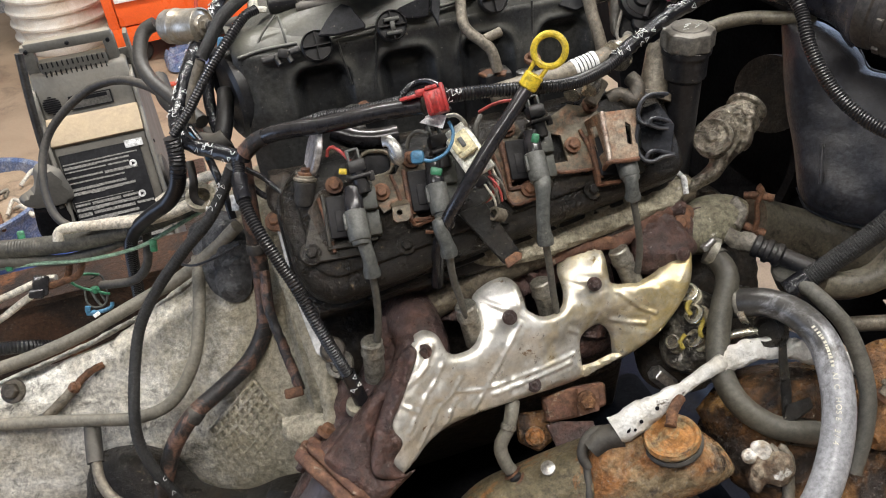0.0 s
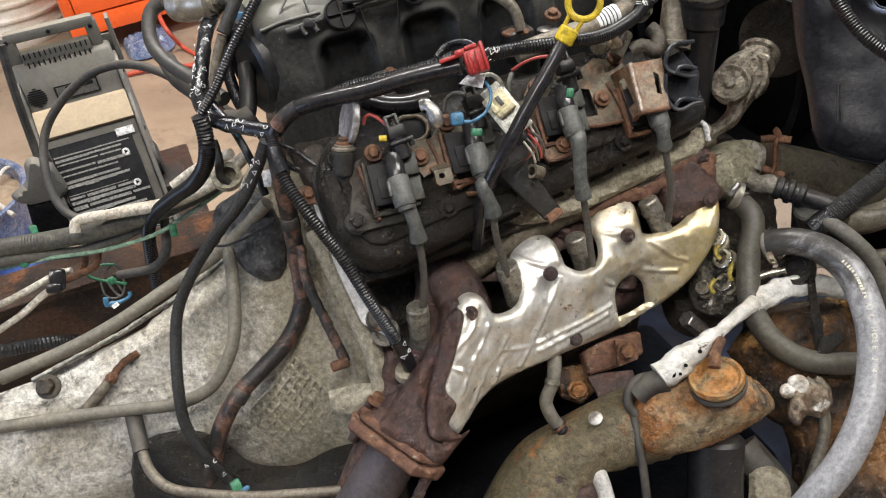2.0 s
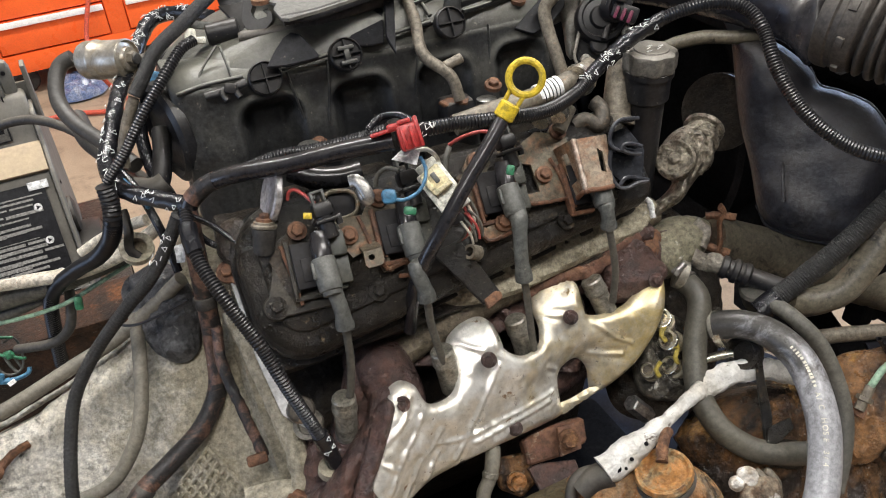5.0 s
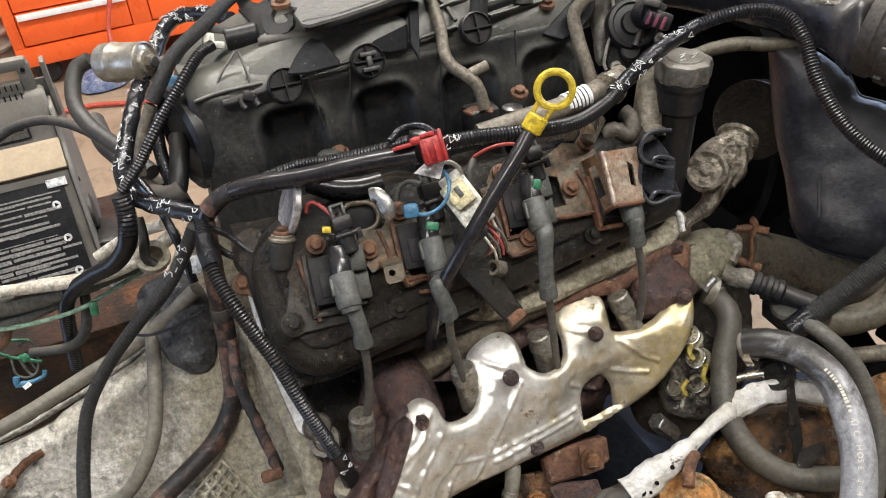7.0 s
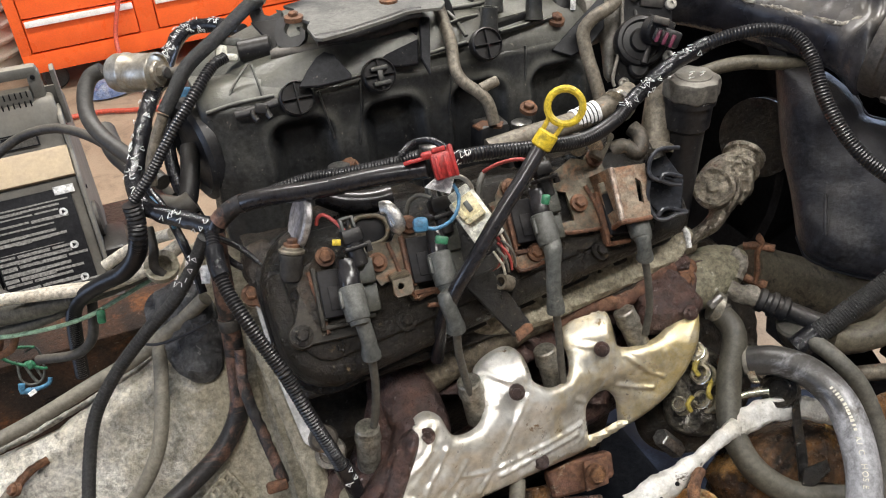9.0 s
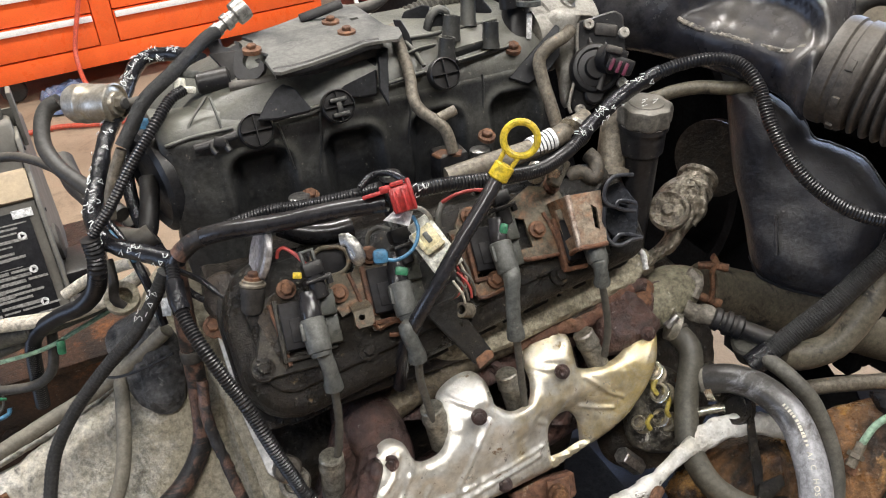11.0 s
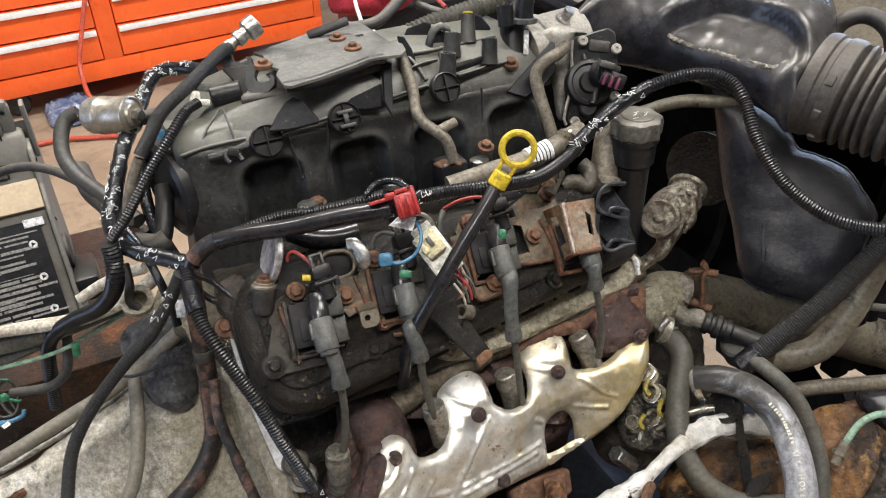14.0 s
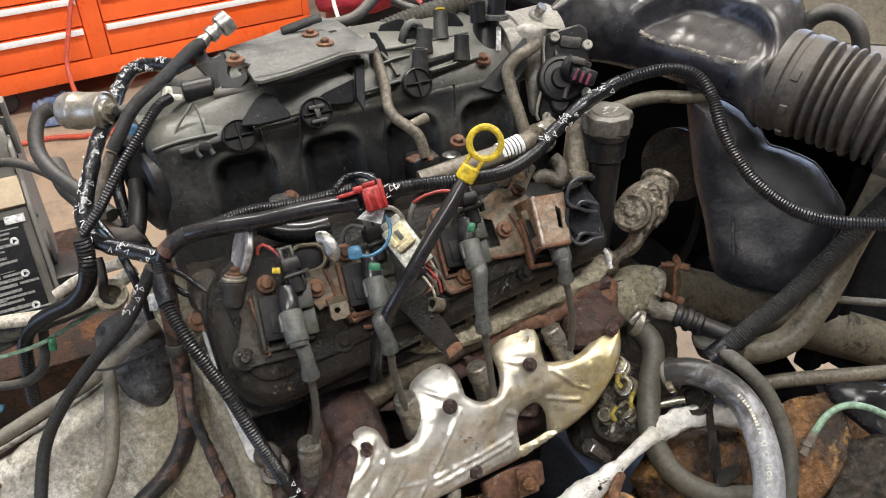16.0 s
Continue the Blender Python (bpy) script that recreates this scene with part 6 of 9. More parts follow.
part("joint_band", lathe([(0.0108, 0), (0.0114, 0.001), (0.0114, 0.012), (0.0108, 0.013)], axis((0.048, 0.783, 0.498), (0.047, 0.779, 0.480)), 18), "dark_rubber", rusty, "black band round the tube")
part("joint_band", lathe([(0.0108, 0), (0.0114, 0.001), (0.0114, 0.014), (0.0108, 0.015)], axis((-0.065, 0.710, 0.335), (-0.075, 0.706, 0.327)), 18), "dark_rubber", rusty, "black band round the tube")
hose("grey_breather_hose", [(-0.025, 0.852, 0.452), (-0.033, 0.814, 0.424), (-0.047, 0.776, 0.386), (-0.066, 0.753, 0.357), (-0.098, 0.740, 0.329), (-0.141, 0.744, 0.318), (-0.195, 0.764, 0.316), (-0.251, 0.783, 0.317), (-0.355, 0.816, 0.317)], 0.0078, "hose_tan", "tan dusty breather hose over the bell housing", "hose")
hose("grey_line", [(0.032, 0.822, 0.501), (-0.001, 0.838, 0.467), (-0.051, 0.845, 0.433), (-0.105, 0.845, 0.413), (-0.180, 0.841, 0.389), (-0.244, 0.837, 0.377), (-0.323, 0.835, 0.370)], 0.0082, "hose_tan", "long tan dusty rubber line", "hose")
hose("pale_pipe", [(-0.207, 1.003, 0.430), (-0.203, 1.009, 0.440), (-0.187, 1.008, 0.444), (-0.138, 0.994, 0.444), (-0.077, 0.969, 0.451), (-0.029, 0.954, 0.466), (0.009, 0.946, 0.486), (0.031, 0.948, 0.497)], 0.0072, "white_pipe", "pale dusty metal pipe with a bent end", "pipe")
hose("grey_conduit", [(-0.40, 1.083, 0.402), (-0.314, 1.060, 0.407), (-0.250, 1.046, 0.405), (-0.179, 1.020, 0.413), (-0.106, 0.998, 0.428), (-0.056, 0.983, 0.444), (0.010, 0.969, 0.466)], 0.0140, "tan_loom", "thick ribbed dusty conduit along the frame", "hose", ribbed=0.0007, pitch=0.0045)
hose("lower_conduit", [(-0.40, 1.066, 0.384), (-0.319, 1.050, 0.393), (-0.262, 1.043, 0.386), (-0.210, 1.030, 0.382), (-0.150, 1.014, 0.398), (-0.10, 1.005, 0.418)], 0.0085, "rubber", "grey rubber pipe along the frame", "hose")
hose("rail_loom", [(-0.42, 0.985, 0.305), (-0.358, 0.980, 0.299), (-0.328, 0.984, 0.291), (-0.298, 0.990, 0.279), (-0.27, 1.01, 0.25)], 0.010, "loom", "black ribbed loom low behind the gearbox", "wiring loom", ribbed=0.0012, pitch=0.0045)
hose("pale_pipe", [(-0.190, 1.014, 0.438), (-0.138, 1.003, 0.442), (-0.077, 0.978, 0.450), (-0.029, 0.963, 0.465), (0.009, 0.955, 0.485), (0.031, 0.957, 0.496)], 0.0062, "white_pipe", "second pale pipe close behind the first", "pipe")
hose("green_line", [(-0.340, 1.063, 0.376), (-0.258, 1.034, 0.385), (-0.186, 1.005, 0.390), (-0.113, 0.982, 0.404), (-0.061, 0.972, 0.426), (-0.001, 0.963, 0.454)], 0.0028, "pale_green", "thin pale green line along the frame", "pipe")
big = thing("radiator_hose", "large grey rubber hose with white print", "hose")
HOSE_LINE = [(0.582, 0.586, 0.378), (0.603, 0.561, 0.390), (0.620, 0.527, 0.390), (0.625, 0.487, 0.376), (0.609, 0.440, 0.349), (0.587, 0.407, 0.318), (0.555, 0.379, 0.288), (0.520, 0.362, 0.255), (0.489, 0.356, 0.226), (0.464, 0.356, 0.193), (0.438, 0.358, 0.168)]
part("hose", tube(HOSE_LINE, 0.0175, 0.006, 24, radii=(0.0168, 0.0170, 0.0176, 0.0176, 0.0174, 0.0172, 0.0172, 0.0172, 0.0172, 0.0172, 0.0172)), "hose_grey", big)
part("hose_end", lathe([(0.0168, -0.001), (0.0182, 0.0), (0.0186, 0.002), (0.0180, 0.004), (0.0166, 0.005)], axis((0.582, 0.587, 0.377), (0.589, 0.579, 0.382)), 26), "hose_tan", big, "pale hose lip")
heater = thing("heater_hose", "dusty tan-grey rubber heater hose in a loop", "hose")
part("hose", tube([(0.580, 0.642, 0.412), (0.580, 0.611, 0.400), (0.554, 0.580, 0.361), (0.535, 0.546, 0.330), (0.537, 0.508, 0.303), (0.560, 0.477, 0.285), (0.586, 0.458, 0.282), (0.629, 0.439, 0.277)], 0.0140, 0.006, 18), "hose_olive", heater)
part("end_ring", lathe([(0.0148, 0), (0.0155, 0.001), (0.0155, 0.003), (0.0148, 0.004)], axis((0.580, 0.640, 0.412), (0.582, 0.622, 0.405)), 22), "dark_rubber", heater)

# ---- intake duct, front of engine, frame ----
duct = thing("intake_duct", "glossy moulded black intake duct", "air duct")
DC, DA, DB = Vector((0.733, 0.764, 0.684)), Vector((0.774, 0.687, 0.682)), Vector((0.688, 0.745, 0.666))


def dent(p):
    """The long sunk panel on the duct, with a raised rim."""
    a, b, d = DA - DC, DB - DC, p - DC
    a, b, d = (w - VIEW * w.dot(VIEW) for w in (a, b, d))
    det = a.dot(a) * b.dot(b) - a.dot(b) ** 2
    u, v = (d.dot(a) * b.dot(b) - d.dot(b) * a.dot(b)) / det, (d.dot(b) * a.dot(a) - d.dot(a) * a.dot(b)) / det
    q = math.hypot(u, v)
    t = max(0.0, min(1.0, (1.04 - q) / 0.17))
    ridge = 0.010 * math.exp(-((q - 1.12) / 0.075) ** 2) * (0.6 + 0.4 * v / max(q, 1e-6))
    return -0.022 * t * t * (3 - 2 * t) + ridge + 0.0028 * noise.noise(p * 30) + 0.0016 * noise.noise(p * 80)


def bumpy(p):
    return 0.010 * noise.noise(p * 11) + 0.003 * noise.noise(p * 40)


part("duct_body", pillow([(0.579, 0.905, 0.711), (0.675, 0.971, 0.719), (0.762, 0.998, 0.740), (0.859, 0.971, 0.767), (0.933, 0.884, 0.769), (0.896, 0.774, 0.740), (0.849, 0.712, 0.715), (0.780, 0.676, 0.675), (0.738, 0.663, 0.649), (0.740, 0.714, 0.665), (0.706, 0.779, 0.677), (0.685, 0.830, 0.678), (0.648, 0.877, 0.682), (0.607, 0.895, 0.679)], 0.07, 0.0042, 0.6, relief=dent), "duct", duct, smooth=85)
# Thin pale strip stands for the bright reflection on the lip.
part("dent_lip", tube([Vector(p) + VIEW * 0.0012 for p in [(0.686, 0.829, 0.720), (0.699, 0.801, 0.713), (0.713, 0.769, 0.712), (0.731, 0.740, 0.708), (0.746, 0.711, 0.706), (0.761, 0.701, 0.714)]], 0.0030, 0.003, wobble=0.6, flat=0.6), "lip_highlight", duct, "chipped pale lip along the dent, its highlight put into the colour")
part("collar", lathe([(0.050, -0.004), (0.058, -0.002), (0.0595, 0.003), (0.0595, 0.012), (0.057, 0.014), (0.057, 0.020), (0.0595, 0.022), (0.0595, 0.034), (0.057, 0.038), (0.050, 0.040)], axis((0.765, 0.665, 0.698), (0.783, 0.619, 0.693)), 40), "dusty_duct", duct, "dusty clamp collar")
for k in range(4):
    part("collar_tab", block((0.008, 0.012, 0.006), axis((0.765, 0.665, 0.698), (0.783, 0.619, 0.693)) @ Matrix.Rotation(radians(150 + 38 * k), 4, "Z") @ Matrix.Translation((0.0595, 0, 0.028)) @ Matrix.Rotation(radians(90), 4, "Y"), 0.001), "dusty_duct", duct)
part("bellows", tube([(0.776, 0.637, 0.695), (0.789, 0.608, 0.691), (0.807, 0.562, 0.686), (0.845, 0.487, 0.671)], 0.060, 0.0012, 40, radii=[0.0565, 0.0581, 0.0585, 0.0581, 0.0565, 0.050, 0.047, 0.050] * 13), "dusty_duct", duct, "ribbed rubber bellows", smooth=40)
part("end_clamp", lathe([(0.060, 0), (0.0628, 0.001), (0.0628, 0.018), (0.060, 0.019)], axis((0.820, 0.543, 0.681), (0.833, 0.517, 0.676)), 40), "steel", duct, "steel band clamp")
RES = [(0.740, 0.785, 0.637), (0.728, 0.737, 0.550), (0.723, 0.701, 0.501), (0.715, 0.670, 0.459), (0.715, 0.651, 0.442), (0.723, 0.634, 0.437), (0.736, 0.615, 0.434), (0.759, 0.583, 0.437), (0.778, 0.566, 0.447), (0.793, 0.569, 0.470), (0.804, 0.570, 0.485), (0.820, 0.577, 0.514), (0.831, 0.581, 0.536), (0.834, 0.591, 0.549), (0.832, 0.610, 0.564), (0.827, 0.635, 0.583), (0.810, 0.667, 0.592), (0.798, 0.687, 0.595), (0.794, 0.705, 0.613), (0.772, 0.748, 0.637)]
part("resonator", pillow(RES, 0.042, 0.005, 0.6, 0, 14, bumpy), "resonator", duct, "dusty black moulded resonator box", smooth=80)
part("resonator_rim", tube(RES[3:19], 0.0024, wobble=0.3), "resonator", duct, "moulded seam round the resonator")
part("resonator_crease", tube([(0.715, 0.648, 0.531), (0.708, 0.635, 0.510), (0.703, 0.625, 0.492)], 0.0022, wobble=0.3), "resonator", duct)
far_rail = thing("far_frame_rail", "rust-brown chassis rail behind the gearbox", "frame rail")
part("rail", between((-1.2, 1.08, 0.02), (0.05, 1.16, 0.30), 0.01), "rail_rust", far_rail)
part("upper_flange", between((-1.2, 1.065, 0.292), (0.05, 1.16, 0.304), 0.003), "rail_rust", far_rail)
for x in (-0.95, -0.7, -0.45, -0.2):
    part("rail_bolt", bolt((x, 1.078, 0.2), (0, -1, 0), 0.011, 1.5), "rail_rust", far_rail)

# Black panel fills the dark space; its shadow is in the colour.
shroud = thing("fan_shroud", "assumed black radiator fan shroud, its deep shadow put into the colour", "fan shroud")
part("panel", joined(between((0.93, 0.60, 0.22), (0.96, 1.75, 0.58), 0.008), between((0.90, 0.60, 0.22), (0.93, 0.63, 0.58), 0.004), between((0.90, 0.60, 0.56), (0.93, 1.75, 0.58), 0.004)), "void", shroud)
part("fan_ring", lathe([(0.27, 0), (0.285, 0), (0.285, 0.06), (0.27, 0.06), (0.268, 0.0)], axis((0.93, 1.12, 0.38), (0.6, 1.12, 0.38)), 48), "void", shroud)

# Sheet added to keep the background right of the hoses dark.
liner = thing("dark_backing", "black sheet added as dark background right of the hoses", "liner")
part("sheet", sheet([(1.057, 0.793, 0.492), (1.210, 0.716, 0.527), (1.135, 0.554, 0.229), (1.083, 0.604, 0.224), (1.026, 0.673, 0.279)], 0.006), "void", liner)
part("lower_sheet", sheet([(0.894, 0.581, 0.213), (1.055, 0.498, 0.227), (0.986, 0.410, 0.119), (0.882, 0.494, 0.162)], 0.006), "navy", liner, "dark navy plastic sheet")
# Added sheet stands for dark floor; the gap leaves one lit patch.
splash = thing("floor_mask", "black sheet added to darken the floor behind the hoses, with a gap", "splash shield")
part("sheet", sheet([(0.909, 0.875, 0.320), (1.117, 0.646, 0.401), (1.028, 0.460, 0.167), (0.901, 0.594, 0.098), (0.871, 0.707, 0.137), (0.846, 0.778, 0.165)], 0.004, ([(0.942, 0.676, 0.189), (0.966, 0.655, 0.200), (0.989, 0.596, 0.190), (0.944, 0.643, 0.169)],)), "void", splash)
fender = thing("inner_fender", "dusty grey inner fender panel", "panel")
part("panel", plate([(0.960, 0.925, 0.775), (1.085, 0.780, 0.790), (1.078, 0.727, 0.661), (1.017, 0.811, 0.652), (0.997, 0.850, 0.672), (0.972, 0.890, 0.708)], 0.008, 0.002), "fender_tan", fender, "dusty tan painted sheet")
part("hose", tube([(0.860, 0.735, 0.695), (0.863, 0.731, 0.711), (0.870, 0.731, 0.727), (0.878, 0.725, 0.738), (0.889, 0.713, 0.744), (0.899, 0.697, 0.740), (0.904, 0.680, 0.726), (0.905, 0.668, 0.700)], 0.0105), "dark_rubber", fender, "short black hose loop")
part("bolt", bolt((1.012, 0.850, 0.722), (-0.4, -0.6, 0.7), 0.006), "valve_black", fender)

# ---- details of the intake and fuel parts ----


def scribbles(pts, r, count, seed, size=0.006):
    """Short white pen strokes lying on a tube."""
    rng = random.Random(seed)
    line = spline(pts, 0.002)
    out = []
    for k in range(count):
        i = rng.randrange(3, len(line) - 8)
        d = (line[i + 3] - line[i]).normalized()
        side = d.cross(Vector((-0.35, -0.7, 0.6))).normalized()
        outw = side.cross(d).normalized()
        if outw.dot(Vector((-0.35, -0.7, 0.6))) < 0:
            outw = -outw
        shape = rng.choice(([(0, 0), (1, 0), (0.5, 0.9), (0, 0)], [(0, 0.2), (0.3, 0.9), (0.8, 0.9), (1, 0.3)], [(0, 0), (0.4, 1), (0.8, 0)], [(0, 0), (0, 1), (0.7, 0.5), (0.1, 0)], [(0, 0), (1, 0.2)]))
        a0, t0 = rng.uniform(-1.1, 1.1), rng.uniform(0, 6.28)
        pp = []
        for u, v in shape:
            x, y = (u - 0.5) * size, (v - 0.5) * size
            x, y = x * math.cos(t0) - y * math.sin(t0), x * math.sin(t0) + y * math.cos(t0)
            a = a0 + y / r
            pp.append(line[i] + d * x + (outw * math.cos(a) + side * math.sin(a)) * (r + 0.0006))
        out.append(tube(pp, 0.0004, smooth_curve=False, sides=5))
    return joined(*out)


branch = bpy.data.objects["taped_branch"]
part("pen_marking", scribbles([(0.008, 0.829, 0.614), (-0.002, 0.852, 0.621), (-0.003, 0.882, 0.625), (0.008, 0.911, 0.636), (0.021, 0.944, 0.652), (0.034, 0.983, 0.660), (0.057, 1.032, 0.670), (0.082, 1.075, 0.690), (0.103, 1.096, 0.696), (0.132, 1.073, 0.702), (0.156, 1.035, 0.702)], 0.0098, 80, 5, 0.0052), "paper", branch, "white pen scribbles")
part("pen_marking", scribbles([(0.057, 0.779, 0.610), (0.036, 0.800, 0.612), (0.008, 0.829, 0.614)], 0.0098, 9, 6, 0.0052), "paper", branch, "white pen scribbles")
part("pen_marking", scribbles([(0.457, 0.710, 0.660), (0.495, 0.729, 0.670), (0.539, 0.744, 0.683), (0.573, 0.744, 0.696), (0.590, 0.741, 0.703)], 0.0092, 22, 7, 0.0055), "paper", harness, "white pen scribbles")
part("pen_marking", scribbles([(0.249, 0.679, 0.680), (0.269, 0.679, 0.680), (0.290, 0.677, 0.679)], 0.0076, 6, 8, 0.006), "paper", harness, "white pen scribbles")

# silver inline filter with its hoses
filt = thing("fuel_filter", "silver inline fuel filter with steel ends", "fuel filter")
fa, fb = Vector((0.006, 1.044, 0.678)), Vector((0.052, 1.003, 0.684))
n = (fb - fa).length
part("can", lathe([(0.012, 0), (0.019, 0.003), (0.0215, 0.008), (0.0215, 0.018), (0.0225, 0.02), (0.0225, 0.023), (0.0215, 0.025), (0.0215, n - 0.006), (0.0222, n - 0.004), (0.0222, n - 0.001), (0.0205, n), (0.0190, n - 0.003), (0.0140, n - 0.001), (0.0125, n + 0.003), (0.006, n + 0.003)], axis(fa, fb), 32), "filter_steel", filt)
part("hex", lathe([(0.0085, 0), (0.0085, 0.007), (0.007, 0.008)], axis(fb + (fb - fa) * 0.03, fb + (fb - fa)), 6), "tan_pipe", filt, "stained hex fitting")
part("inlet", rod(fa - (fb - fa) * 0.22, fa, 0.006), "steel", filt)
part("outlet", rod(fb, fb + (fb - fa) * 0.2, 0.0065), "dark_rubber", filt)
hose("fuel_return_hose", [(-0.004, 1.040, 0.685), (-0.018, 1.042, 0.679), (-0.028, 1.031, 0.667), (-0.032, 1.007, 0.650), (-0.023, 0.979, 0.635), (-0.005, 0.948, 0.624), (0.014, 0.908, 0.617), (0.024, 0.886, 0.612)], 0.0088, "hose_dusk", "dark brown rubber hose from the inline filter", "hose")
hose("filter_outlet_hose", [(0.062, 1.013, 0.674), (0.090, 0.998, 0.681), (0.114, 0.979, 0.688), (0.135, 0.960, 0.695)], 0.0085, "dark_rubber", "dark hose at the filter outlet", "hose")

con = thing("injector_connector", "grey and white electrical connector on the intake end", "connector")
part("socket", rod((0.162, 0.905, 0.727), (0.129, 0.911, 0.724), 0.0115), "black_plastic", con)
part("lever", block((0.030, 0.008, 0.012), look((0.124, 0.917, 0.734), (0, 0, 1.1), 15), 0.002), "grey_boot", con, "grey locking lever")
part("white_lock", joined(block((0.012, 0.016, 0.016), look((0.112, 0.911, 0.726), (0, 0, 1.1), 10), 0.003), block((0.014, 0.007, 0.012), look((0.119, 0.903, 0.723), (0, 0, 1.1), 10), 0.002)), "white", con, "white lock tab")

clips = thing("pipe_clip", "black plastic pipe clip beside the top plate", "clip", "pipe clips")
part("hook", sheet([(0.156, 0.956, 0.757), (0.165, 0.954, 0.761), (0.165, 0.948, 0.752), (0.166, 0.943, 0.747), (0.173, 0.939, 0.745), (0.180, 0.937, 0.748), (0.179, 0.940, 0.751), (0.184, 0.937, 0.750), (0.182, 0.932, 0.742), (0.177, 0.932, 0.739), (0.162, 0.938, 0.737), (0.154, 0.944, 0.740), (0.153, 0.950, 0.748)], 0.012), "black_plastic", clips)
part("hook", sheet([(0.173, 0.910, 0.751), (0.180, 0.908, 0.754), (0.181, 0.904, 0.749), (0.177, 0.902, 0.743), (0.177, 0.899, 0.738), (0.181, 0.895, 0.735), (0.190, 0.892, 0.737), (0.192, 0.894, 0.741), (0.188, 0.897, 0.743), (0.193, 0.896, 0.744), (0.196, 0.891, 0.740), (0.194, 0.887, 0.734), (0.187, 0.886, 0.728), (0.174, 0.891, 0.726), (0.167, 0.896, 0.728), (0.166, 0.902, 0.736), (0.170, 0.907, 0.745)], 0.012), "black_plastic", clips)
part("base", tube([(0.158, 0.895, 0.721), (0.194, 0.886, 0.723), (0.231, 0.881, 0.725), (0.285, 0.881, 0.730), (0.321, 0.885, 0.732)], 0.006, flat=0.7), "dusty_duct", clips)
part("web", plate([(0.150, 0.935, 0.744), (0.179, 0.924, 0.747), (0.165, 0.898, 0.721), (0.157, 0.899, 0.720), (0.157, 0.919, 0.735)], 0.006), "black_plastic", clips)

# fins and ribs moulded on the manifold
im = bpy.data.objects["intake_manifold"]
for pts in ([(0.168, 0.835, 0.706), (0.181, 0.844, 0.718), (0.193, 0.850, 0.728), (0.202, 0.851, 0.732), (0.210, 0.845, 0.729), (0.220, 0.824, 0.713), (0.218, 0.820, 0.711), (0.187, 0.827, 0.707)],
            [(0.254, 0.855, 0.703), (0.278, 0.867, 0.716), (0.307, 0.882, 0.728), (0.314, 0.878, 0.728), (0.298, 0.841, 0.703), (0.282, 0.843, 0.704)],
            [(0.317, 0.879, 0.739), (0.328, 0.878, 0.736), (0.303, 0.821, 0.697), (0.300, 0.839, 0.710)],
            [(0.462, 0.848, 0.684), (0.538, 0.870, 0.727), (0.541, 0.867, 0.725), (0.528, 0.844, 0.699), (0.505, 0.836, 0.685), (0.481, 0.835, 0.678)]):
    part("fin", plate(pts, 0.004), "fin_black", im, "thin moulded fin")
part("rib", tube([(0.105, 0.846, 0.686), (0.122, 0.842, 0.689), (0.147, 0.840, 0.694)], 0.0042, flat=0.6), "black_plastic", im)
part("rib_clip", block((0.012, 0.010, 0.014), look((0.128, 0.828, 0.696), (0, 0, 1.1), 15), 0.002), "black_plastic", im)
part("rib_hook", joined(tube([(0.120, 0.831, 0.694), (0.120, 0.825, 0.690), (0.122, 0.822, 0.687)], 0.003), tube([(0.132, 0.827, 0.696), (0.132, 0.822, 0.693), (0.134, 0.818, 0.689)], 0.003)), "black_plastic", im)
for pts in ([(0.080, 0.858, 0.689), (0.109, 0.853, 0.695), (0.146, 0.849, 0.697)], [(0.186, 0.850, 0.695), (0.209, 0.848, 0.698), (0.236, 0.845, 0.702)], [(0.268, 0.850, 0.702), (0.312, 0.851, 0.707), (0.358, 0.852, 0.711)], [(0.394, 0.855, 0.711), (0.432, 0.858, 0.714), (0.470, 0.862, 0.716)]):
    part("mould_seam", tube(pts, 0.0022), "dusty_plastic", im, "raised moulding seam")
for pts in ([(0.131, 0.880, 0.722), (0.111, 0.869, 0.706), (0.103, 0.862, 0.696)], [(0.134, 0.878, 0.721), (0.135, 0.865, 0.708), (0.136, 0.855, 0.694)], [(0.191, 0.851, 0.691), (0.194, 0.842, 0.668), (0.198, 0.838, 0.642)], [(0.236, 0.849, 0.695), (0.231, 0.840, 0.668), (0.224, 0.834, 0.632)], [(0.338, 0.846, 0.690), (0.333, 0.840, 0.668), (0.328, 0.836, 0.640)], [(0.430, 0.852, 0.694), (0.428, 0.846, 0.670), (0.424, 0.840, 0.640)]):
    part("mould_rib", tube(pts, 0.0014, sides=6), "dusty_plastic", im, "thin moulded rib")
part("deck_ridge", tube([(0.345, 0.896, 0.735), (0.372, 0.893, 0.735), (0.400, 0.890, 0.736), (0.470, 0.893, 0.737)], 0.0026), "dusty_plastic", im)
part("deck_rib", tube([(0.352, 0.896, 0.736), (0.357, 0.876, 0.728), (0.360, 0.856, 0.716)], 0.0024), "dusty_plastic", im)
part("deck_pad", plate([(0.383, 0.858, 0.724), (0.440, 0.862, 0.727), (0.449, 0.872, 0.731), (0.452, 0.892, 0.738), (0.392, 0.888, 0.737)], 0.016, 0.003), "dusty_plastic", im, "raised moulded pad")
part("deck_tab", joined(tube([(0.384, 0.902, 0.722), (0.389, 0.905, 0.742), (0.396, 0.907, 0.753), (0.405, 0.906, 0.757), (0.411, 0.903, 0.752), (0.411, 0.900, 0.738)], 0.0028, flat=1.8), plate([(0.386, 0.906, 0.728), (0.391, 0.909, 0.748), (0.400, 0.909, 0.755), (0.409, 0.906, 0.750), (0.409, 0.902, 0.730)], 0.002)), "dusty_plastic", im, "arched moulded tab")
